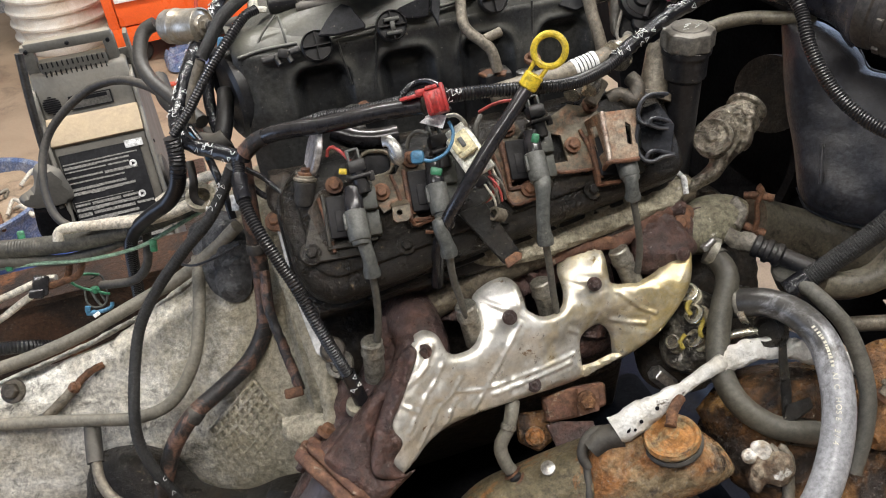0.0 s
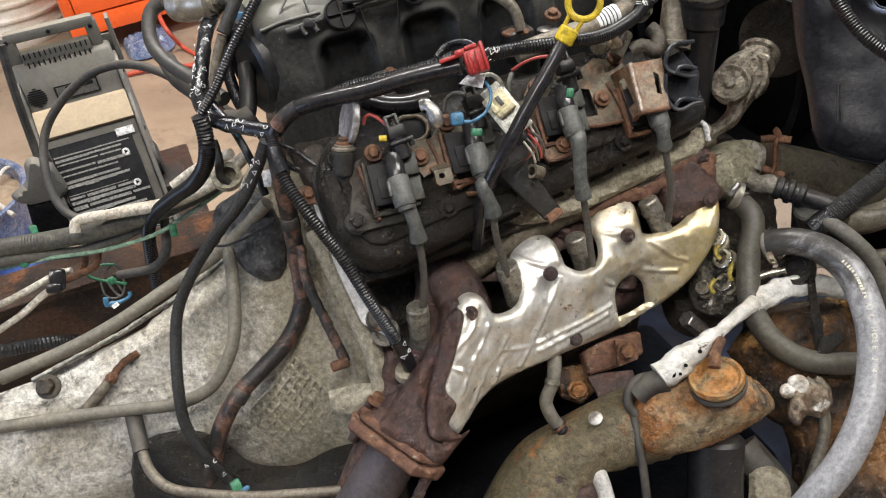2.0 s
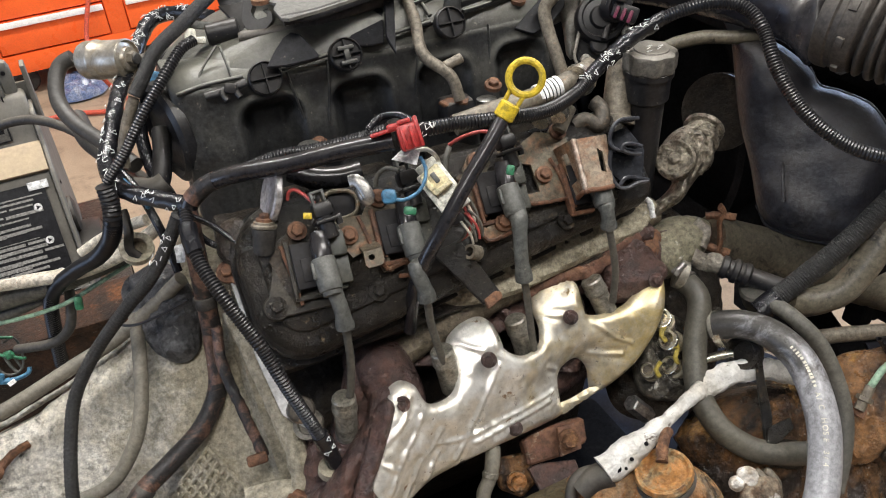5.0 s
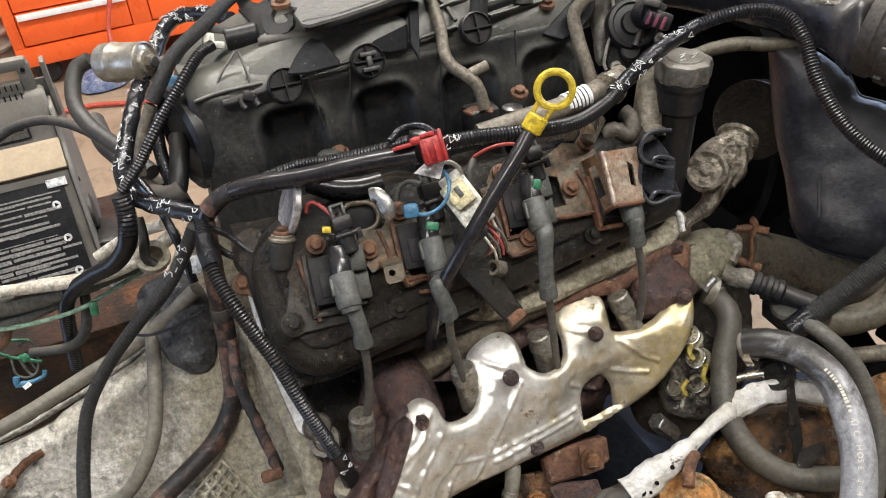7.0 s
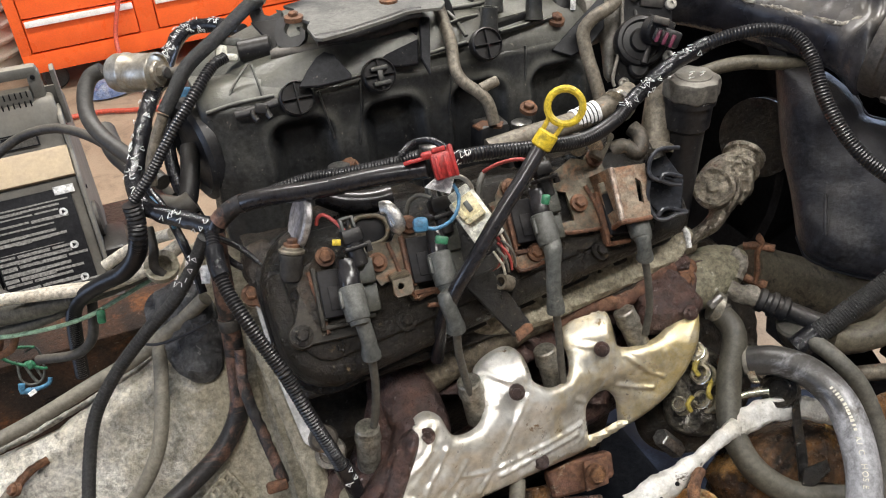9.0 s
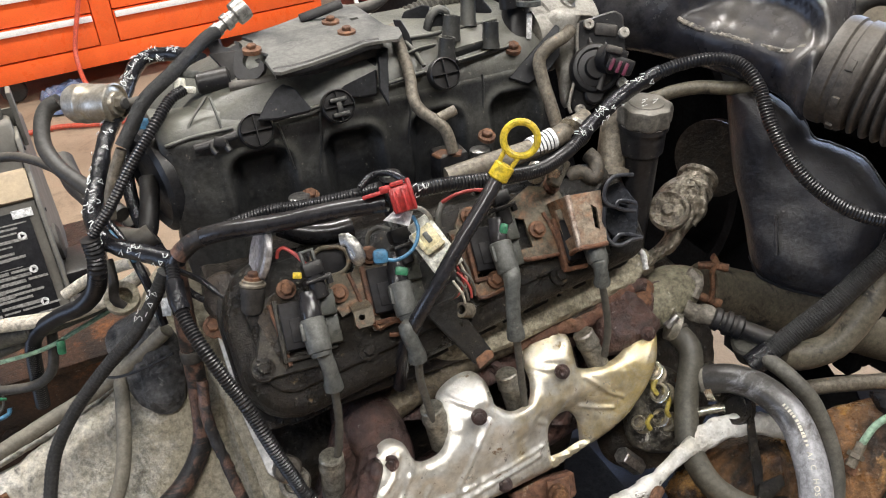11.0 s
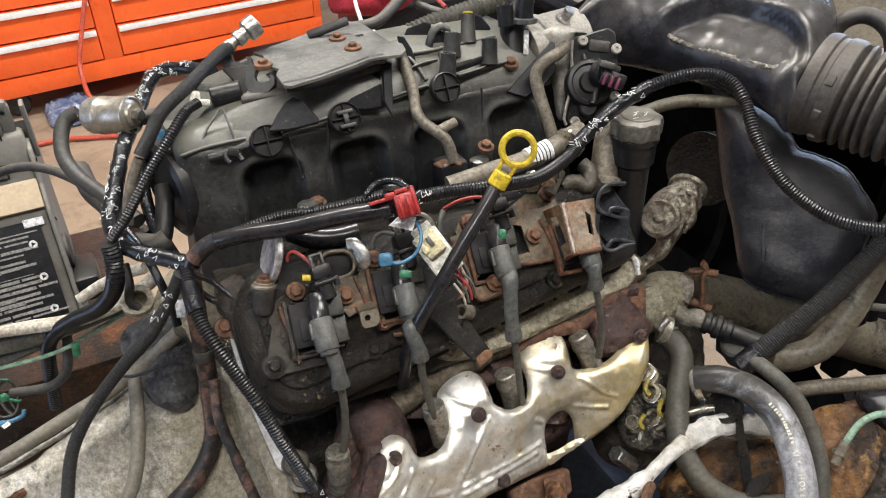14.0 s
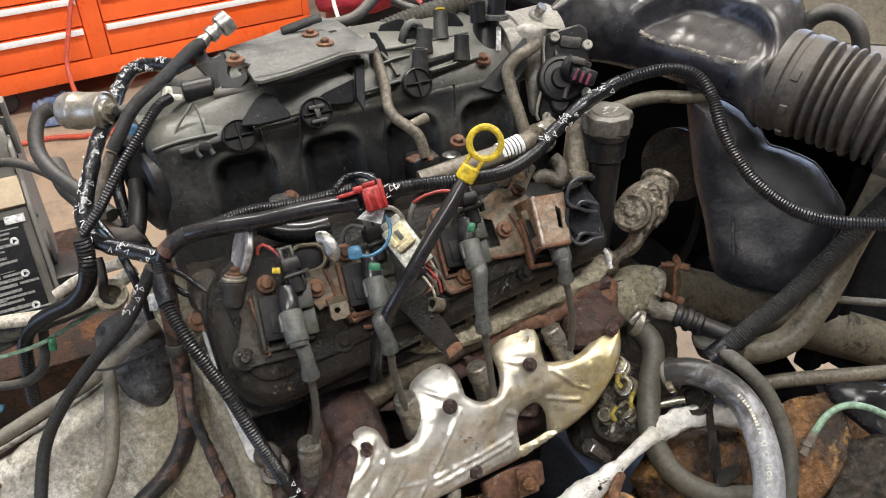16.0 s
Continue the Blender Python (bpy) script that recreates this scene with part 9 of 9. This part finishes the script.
part("inner_cable", tube([(0.356, 0.518, 0.289), (0.370, 0.517, 0.301), (0.388, 0.510, 0.308)], 0.0145), "dark_rubber", wrap, "dark cable end inside the sleeve")
part("flat_sleeve", tube([(0.532, 0.542, 0.333), (0.565, 0.542, 0.339), (0.603, 0.536, 0.339), (0.643, 0.521, 0.330), (0.676, 0.505, 0.316), (0.704, 0.493, 0.305)], 0.0135, 0.004, 18, wobble=0.34, flat=0.75), "paper_white", wrap, "crumpled white sleeve")
mounting = thing("engine_mount", "rusty engine mount with a large bolt", "engine mount")
part("bracket", plate([(0.333, 0.605, 0.295), (0.371, 0.602, 0.301), (0.412, 0.596, 0.300), (0.406, 0.577, 0.280), (0.369, 0.577, 0.274), (0.330, 0.584, 0.273)], 0.022, 0.003), "flange_rust", mounting)
part("side_plate", plate([(0.372, 0.593, 0.307), (0.399, 0.587, 0.308), (0.391, 0.568, 0.286), (0.364, 0.571, 0.283)], 0.006), "flange_rust", mounting)
part("bolt", bolt((0.377, 0.576, 0.302), (-0.2, -0.8, 0.5), 0.009, 1.3), "rust", mounting)
part("lower_bracket", plate([(0.299, 0.616, 0.269), (0.339, 0.601, 0.277), (0.336, 0.575, 0.252), (0.312, 0.569, 0.244), (0.292, 0.588, 0.250)], 0.02, 0.003), "frame_rust", mounting)
part("gusset", plate([(0.327, 0.582, 0.273), (0.344, 0.580, 0.274), (0.383, 0.568, 0.271), (0.382, 0.553, 0.260), (0.333, 0.551, 0.247)], 0.008), "dark_rust", mounting)
part("nut", bolt((0.310, 0.578, 0.264), (-0.2, -0.8, 0.5), 0.009, 1.3), "muddy", mounting)
drain = thing("drain_hose", "tan hose joined to a ribbed tube and white sleeve", "hose")
part("hose", tube([(0.291, 0.600, 0.312), (0.284, 0.588, 0.303), (0.276, 0.580, 0.290), (0.263, 0.572, 0.274), (0.264, 0.559, 0.258), (0.269, 0.551, 0.248)], 0.0082, radii=(0.0088, 0.0086, 0.0080, 0.0084, 0.0082, 0.0078)), "hose_tan", drain)
part("clamp_band", lathe([(0.0086, 0), (0.0094, 0.001), (0.0094, 0.006), (0.0086, 0.007)], axis((0.279, 0.583, 0.295), (0.274, 0.578, 0.287)), 18), "sleeve", drain, "dull clamp band")
part("ribbed_tube", tube([(0.266, 0.556, 0.252), (0.272, 0.544, 0.241), (0.278, 0.534, 0.230), (0.291, 0.510, 0.207)], 0.0085, ribbed=0.0016, pitch=0.006), "loom", drain)
for k in range(4):
    q = Vector((0.268, 0.552, 0.248)).lerp(Vector((0.278, 0.534, 0.230)), k / 3)
    part("wire_turn", lathe([(0.0100, 0), (0.0114, 0.0008), (0.0114, 0.0022), (0.0100, 0.003)], axis(q, q + Vector((0.010, -0.014 + 0.006 * (k % 2), -0.016))), 18), "flange_rust", drain, "rust-red wire wound round the tube")
part("sleeve", tube([(0.288, 0.505, 0.217), (0.289, 0.486, 0.200), (0.284, 0.452, 0.165)], 0.0105), "paper_white", drain, "white paper sleeve")
lump = thing("ball_joint", "corroded whitish ball joint on the frame", "ball joint")
part("joint", pillow([(0.531, 0.462, 0.262), (0.546, 0.460, 0.268), (0.560, 0.449, 0.272), (0.568, 0.440, 0.270), (0.562, 0.424, 0.258), (0.546, 0.420, 0.246), (0.533, 0.431, 0.244), (0.521, 0.428, 0.236), (0.516, 0.441, 0.240), (0.523, 0.453, 0.252)], 0.016, 0.003, 0.9, 0, 40, craggy), "white_rust", lump, smooth=60)
part("crust", pillow([(0.527, 0.462, 0.270), (0.533, 0.467, 0.276), (0.544, 0.462, 0.280), (0.549, 0.452, 0.276), (0.544, 0.445, 0.268), (0.533, 0.448, 0.264)], 0.010, 0.002, 0.9, 0.004, 90), "white_crust", lump, "white powdery corrosion", smooth=60)
part("pin", lathe([(0.0085, -0.006), (0.009, 0.0), (0.007, 0.005), (0.004, 0.007), (0, 0.0075)], axis((0.524, 0.457, 0.267), (0.512, 0.450, 0.281)), 14), "white_crust", lump, "white rounded pin end")
for pts in ([(0.548, 0.456, 0.276), (0.552, 0.446, 0.272), (0.549, 0.436, 0.266)], [(0.556, 0.450, 0.277), (0.562, 0.440, 0.272), (0.557, 0.428, 0.263), (0.546, 0.430, 0.258)]):
    part("fork", tube(pts, 0.0048, wobble=0.35), "tan_pipe", lump, "grimy tan fork prong")
part("cable", tube([(0.579, 0.468, 0.249), (0.576, 0.447, 0.230), (0.565, 0.425, 0.207), (0.539, 0.404, 0.181), (0.511, 0.389, 0.150)], 0.007), "tan_pipe", lump)
solid("lower_strut", joined(tube([(0.488, 0.474, 0.163), (0.496, 0.445, 0.147), (0.511, 0.398, 0.113)], 0.024, wobble=0.1)), "dark_rubber", "dark suspension strut under the arm", "strut")
solid("strut_plate", pillow([(0.471, 0.438, 0.160), (0.494, 0.436, 0.168), (0.510, 0.413, 0.155), (0.498, 0.385, 0.116), (0.454, 0.402, 0.111)], 0.012, 0.006, 0.8, 0.002, 50), "cast_alu", "pale pitted metal plate on the strut", "plate")
# Navy tarp, widened so its dark colour stands for shade under the engine.
solid("floor_sheet", pillow([(-0.9, 0.2, -0.318), (1.4, 0.2, -0.318), (1.35, 0.8, -0.318), (0.9, 1.2, -0.318), (-0.9, 1.2, -0.318)], 0.02, 0.02, 0.05, 0.02, 12), "navy", "dark navy plastic sheet on the floor, widened to stand for shade", "sheet")

# ---- gearbox side ----
gb = bpy.data.objects["gearbox"]
PROFILE = ((-0.8, 0.15), (-0.5, 0.155), (-0.30, 0.166), (-0.19, 0.178), (-0.12, 0.195), (-0.06, 0.214), (-0.01, 0.242), (0.03, 0.265), (0.06, 0.28))


def on_bell(x, a, lift=0.0):
    r = float(np.interp(x, [p[0] for p in PROFILE], [p[1] for p in PROFILE])) + lift
    return Vector((x, YC - 0.015 + r * math.cos(radians(a)), 0.19 + r * math.sin(radians(a))))


# parting ridge and edge of the casting
part("parting_ridge", tube([on_bell(-0.30 + 0.028 * k, 118 - 1.3 * k, 0.0005) for k in range(11)], 0.0035, wobble=0.3), "cast_alu", gb)
part("hose_joint", lathe([(0.0085, 0), (0.0092, 0.001), (0.0092, 0.012), (0.0085, 0.013)], axis((-0.260, 0.800, 0.304), (-0.248, 0.795, 0.306)), 18), "grey_boot", bpy.data.objects["grey_breather_hose"], "grey hose joint")

# waffle ribs cast into the side
CORNERS = ((-0.066, 157.0), (0.004, 143.5), (0.047, 164.0), (-0.026, 187.0))


def waffle(u, v):
    (ax, aa), (bx, ba), (cx, ca), (dx, da) = CORNERS
    w = ((1 - u) * (1 - v), u * (1 - v), u * v, (1 - u) * v)
    return on_bell(ax * w[0] + bx * w[1] + cx * w[2] + dx * w[3], aa * w[0] + ba * w[1] + ca * w[2] + da * w[3], 0.0015)


for k in range(10):
    part("waffle_rib", tube([waffle(k / 9, q / 10) for q in range(11)], 0.0024, smooth_curve=False, sides=6), "cast_alu", gb)
for k in range(12):
    part("waffle_rib", tube([waffle(q / 10, k / 11) for q in range(11)], 0.0024, smooth_curve=False, sides=6), "cast_alu", gb)
part("flange_strip", plate([(0.074, 0.761, 0.530), (0.085, 0.759, 0.531), (0.090, 0.730, 0.500), (0.090, 0.693, 0.459), (0.097, 0.659, 0.427), (0.111, 0.639, 0.412), (0.103, 0.635, 0.405), (0.082, 0.660, 0.417), (0.076, 0.705, 0.462)], 0.006), "pale_alu", gb, "bright aluminium edge plate")
part("flange_rim", tube([(0.071, 0.769, 0.480), (0.079, 0.727, 0.436), (0.084, 0.688, 0.396), (0.087, 0.659, 0.367), (0.084, 0.639, 0.331), (0.068, 0.627, 0.293)], 0.012, wobble=0.15), "cast_alu", gb)
part("flange_lug", pillow([(0.027, 0.669, 0.324), (0.067, 0.652, 0.334), (0.089, 0.635, 0.328), (0.077, 0.632, 0.303), (0.048, 0.643, 0.298), (0.025, 0.659, 0.302)], 0.014, 0.006, 0.8), "cast_alu", gb)
part("bolt", joined(bolt((-0.281, 0.828, 0.339), (-0.2, -0.6, 0.7), 0.010)), "cast_iron", gb, "dark case bolt")
stub = thing("capped_line", "short tan line with a rusty bent end on the gearbox", "pipe")
part("line", tube([(-0.249, 0.798, 0.310), (-0.230, 0.803, 0.321), (-0.215, 0.808, 0.330), (-0.205, 0.813, 0.336)], 0.0068, wobble=0.12), "tan_pipe", stub)
part("rusty_end", tube([(-0.208, 0.812, 0.334), (-0.197, 0.817, 0.340), (-0.185, 0.822, 0.344), (-0.172, 0.827, 0.344)], 0.0048, wobble=0.25), "bolt_rust", stub, "rusty bent end")
part("nut", bolt((-0.207, 0.805, 0.338), (-0.6, -0.3, 0.6), 0.006, 1.2), "bolt_rust", stub)
part("shift_bracket", tube([(0.050, 0.761, 0.471), (0.044, 0.739, 0.439), (0.047, 0.717, 0.411), (0.052, 0.692, 0.381), (0.056, 0.672, 0.356)], 0.006, wobble=0.2), "brown_pipe", gb, "rust-stained bracket rod")
part("bracket_foot", block((0.022, 0.012, 0.010), look((0.048, 0.668, 0.360), (0, 0, 1.0)), 0.003), "bolt_rust", gb)
# Black form stands for the shadow beneath the bell housing.
part("underside_shade", pillow([(-0.215, 0.777, 0.252), (-0.148, 0.750, 0.265), (-0.108, 0.719, 0.254), (-0.085, 0.687, 0.235), (-0.035, 0.660, 0.232), (0.016, 0.652, 0.244), (0.060, 0.633, 0.241), (0.076, 0.585, 0.185), (0.006, 0.556, 0.106), (-0.250, 0.687, 0.119), (-0.237, 0.741, 0.186)], 0.03, 0.01, 0.8, 0.006, 30), "valve_black", gb, "black form added for the shade below the gearbox")
part("top_shroud", pillow([(-0.030, 0.899, 0.449), (-0.012, 0.904, 0.469), (0.019, 0.880, 0.492), (0.036, 0.840, 0.485), (0.038, 0.812, 0.456), (0.023, 0.791, 0.419), (-0.004, 0.804, 0.410), (-0.020, 0.848, 0.423)], 0.02, 0.006, 0.8, 0, 40, craggy), "shroud_grey", gb, "mottled grey casting on top")
hose("cooler_line", [(-0.196, 0.755, 0.298), (-0.198, 0.728, 0.282), (-0.195, 0.702, 0.269), (-0.179, 0.678, 0.257), (-0.141, 0.650, 0.256), (-0.094, 0.624, 0.254), (-0.046, 0.605, 0.251), (0.003, 0.586, 0.250)], 0.0062, "tan_pipe", "dull metal cooler line under the gearbox", "pipe")
hose("cooler_stub", [(-0.197, 0.766, 0.303), (-0.198, 0.743, 0.291), (-0.199, 0.727, 0.281)], 0.010, "dark_rubber", "black rubber end of the cooler line", "hose")
solid("green_tie", block((0.012, 0.014, 0.010), look((-0.108, 0.652, 0.248), (0, 0, 1.0)), 0.002), "green", "green plastic tie on the loom", "cable tie")
solid("blue_tie", block((0.016, 0.006, 0.006), look((-0.102, 0.646, 0.243), (0, 0, 1.0)), 0.002), "blue", "blue plastic tie on the loom", "cable tie")
hose("thin_wire", [(-0.045, 0.828, 0.464), (-0.027, 0.813, 0.467), (0.002, 0.792, 0.485), (0.031, 0.775, 0.506)], 0.0016, "loom", "thin black wire over the bell housing", "wire")
solid("white_flag", plate([(0.027, 0.810, 0.552), (0.046, 0.799, 0.557), (0.039, 0.790, 0.541), (0.025, 0.801, 0.538)], 0.001, 0), "paper", "white paper tag under the loom", "tag")
ring = thing("lifting_eye", "grey aluminium lifting eye behind the engine", "bracket")
part("eye", lathe([(0.011, 0), (0.018, 0), (0.018, 0.010), (0.011, 0.010), (0.011, 0)], axis((-0.001, 0.870, 0.520), (-0.001, 0.858, 0.539)), 24), "cast_alu", ring)
part("cable", tube([(-0.003, 0.880, 0.568), (-0.003, 0.869, 0.552), (-0.008, 0.862, 0.531), (-0.001, 0.857, 0.520)], 0.005, wobble=0.2), "dark_rubber", ring)
hose("welder_cable", [(-0.210, 1.142, 0.358), (-0.238, 1.166, 0.378), (-0.245, 1.193, 0.411), (-0.237, 1.221, 0.451), (-0.216, 1.241, 0.485), (-0.177, 1.243, 0.519), (-0.130, 1.226, 0.549), (-0.083, 1.188, 0.566), (-0.042, 1.128, 0.570), (-0.010, 1.054, 0.569), (0.012, 0.984, 0.570), (0.032, 0.916, 0.574)], 0.0065, "dark_rubber", "black cable looping in front of the welder", "cable")
hose("rear_hose", [(-0.022, 1.067, 0.603), (-0.016, 1.019, 0.594), (-0.002, 0.972, 0.592), (0.007, 0.927, 0.591), (0.013, 0.885, 0.591), (0.034, 0.854, 0.597), (0.047, 0.852, 0.602)], 0.012, "dark_rubber", "dark rubber hose behind the engine", "hose")
solid("hose_tee", joined(tube([(0.026, 0.867, 0.593), (0.041, 0.859, 0.599), (0.052, 0.877, 0.621), (0.059, 0.900, 0.638)], 0.010)), "black_plastic", "black plastic hose fitting behind the intake", "fitting")
hose("blue_wire", [(0.008, 0.853, 0.616), (0.015, 0.833, 0.610), (0.020, 0.820, 0.605), (0.022, 0.810, 0.602)], 0.0022, "blue", "thin blue wire at the junction", "wire")
solid("blue_lock", block((0.016, 0.022, 0.014), look((0.070, 0.947, 0.673), (0, 0, 1.0), 20), 0.003), "blue", "blue plastic quick-connect lock", "connector")

# ---- lines on the far frame rail ----
hose("brake_line", [(-0.377, 1.055, 0.317), (-0.326, 1.050, 0.330), (-0.291, 1.048, 0.340), (-0.263, 1.055, 0.343), (-0.243, 1.050, 0.344)], 0.0052, "white_pipe", "pale steel brake line on the frame", "pipe")
hose("brake_line", [(-0.383, 1.026, 0.294), (-0.329, 1.025, 0.313), (-0.292, 1.028, 0.331), (-0.263, 1.039, 0.339)], 0.0052, "white_pipe", "pale steel brake line on the frame", "pipe")
hose("copper_line", [(-0.276, 1.041, 0.337), (-0.237, 1.044, 0.338), (-0.221, 1.040, 0.356), (-0.212, 1.034, 0.384)], 0.005, "bolt_rust", "rusty thin line on the frame", "pipe")
hose("copper_line", [(-0.251, 1.038, 0.341), (-0.213, 1.033, 0.349), (-0.199, 1.030, 0.367), (-0.194, 1.031, 0.387)], 0.005, "bolt_rust", "rusty thin line on the frame", "pipe")
solid("line_clip", joined(block((0.022, 0.030, 0.012), look((-0.262, 1.033, 0.348), (0, 0, 1.0), 25), 0.004), block((0.02, 0.014, 0.014), look((-0.269, 1.024, 0.342), (0, 0, 1.0), 25), 0.003)), "gloss_black", "black plastic clip holding the brake lines", "clip")
gcon = thing("broken_connector", "broken green and blue connector hanging on a wire", "connector")
part("green_body", joined(pillow([(-0.206, 1.052, 0.312), (-0.196, 1.050, 0.313), (-0.193, 1.046, 0.305), (-0.203, 1.046, 0.302)], 0.004, 0.002, 0.9), tube([(-0.234, 1.066, 0.334), (-0.226, 1.058, 0.318), (-0.204, 1.049, 0.307)], 0.0022), tube([(-0.200, 1.048, 0.306), (-0.188, 1.044, 0.300), (-0.183, 1.046, 0.296)], 0.0022), tube([(-0.214, 1.062, 0.332), (-0.200, 1.060, 0.330), (-0.188, 1.056, 0.328)], 0.002)), "green", gcon)
part("blue_body", joined(tube([(-0.216, 1.036, 0.290), (-0.218, 1.032, 0.280), (-0.208, 1.032, 0.279)], 0.0042), tube([(-0.208, 1.032, 0.279), (-0.196, 1.032, 0.278), (-0.185, 1.034, 0.280), (-0.182, 1.037, 0.286)], 0.003)), "blue", gcon, "pale blue broken shell")
part("frame", joined(tube([(-0.214, 1.055, 0.315), (-0.216, 1.042, 0.292), (-0.205, 1.036, 0.284), (-0.190, 1.038, 0.288), (-0.184, 1.050, 0.308), (-0.188, 1.058, 0.326), (-0.202, 1.058, 0.322)], 0.0016), tube([(-0.206, 1.050, 0.306), (-0.202, 1.042, 0.292), (-0.197, 1.036, 0.284)], 0.0022), tube([(-0.196, 1.050, 0.304), (-0.193, 1.044, 0.294), (-0.190, 1.038, 0.287)], 0.0018)), "grey_boot", gcon)
part("tag", block((0.010, 0.006, 0.003), look((-0.207, 1.028, 0.277), (0, 0, 1.0), -15), 0.0005), "paper", gcon, "small white tag")
hose("dark_hose", [(-0.094, 1.002, 0.419), (-0.100, 0.994, 0.391), (-0.111, 0.989, 0.363), (-0.137, 1.003, 0.338), (-0.185, 1.032, 0.324)], 0.0065, "dark_rubber", "dark hose dropping behind the frame", "hose")
for p in ([(-0.292, 1.045, 0.386), (-0.265, 1.061, 0.417), (-0.087, 0.967, 0.411)]):
    solid("pipe_tie", block((0.010, 0.018, 0.012), look(p, (0, 0, 1.0), 10), 0.003), "green", "green plastic tie on the conduit", "cable tie")
hose("pale_bypass", [(-0.070, 1.033, 0.438), (-0.040, 1.030, 0.453), (-0.008, 1.016, 0.469), (0.018, 0.999, 0.481)], 0.0075, "white_pipe", "short pale pipe beside the conduit", "pipe")
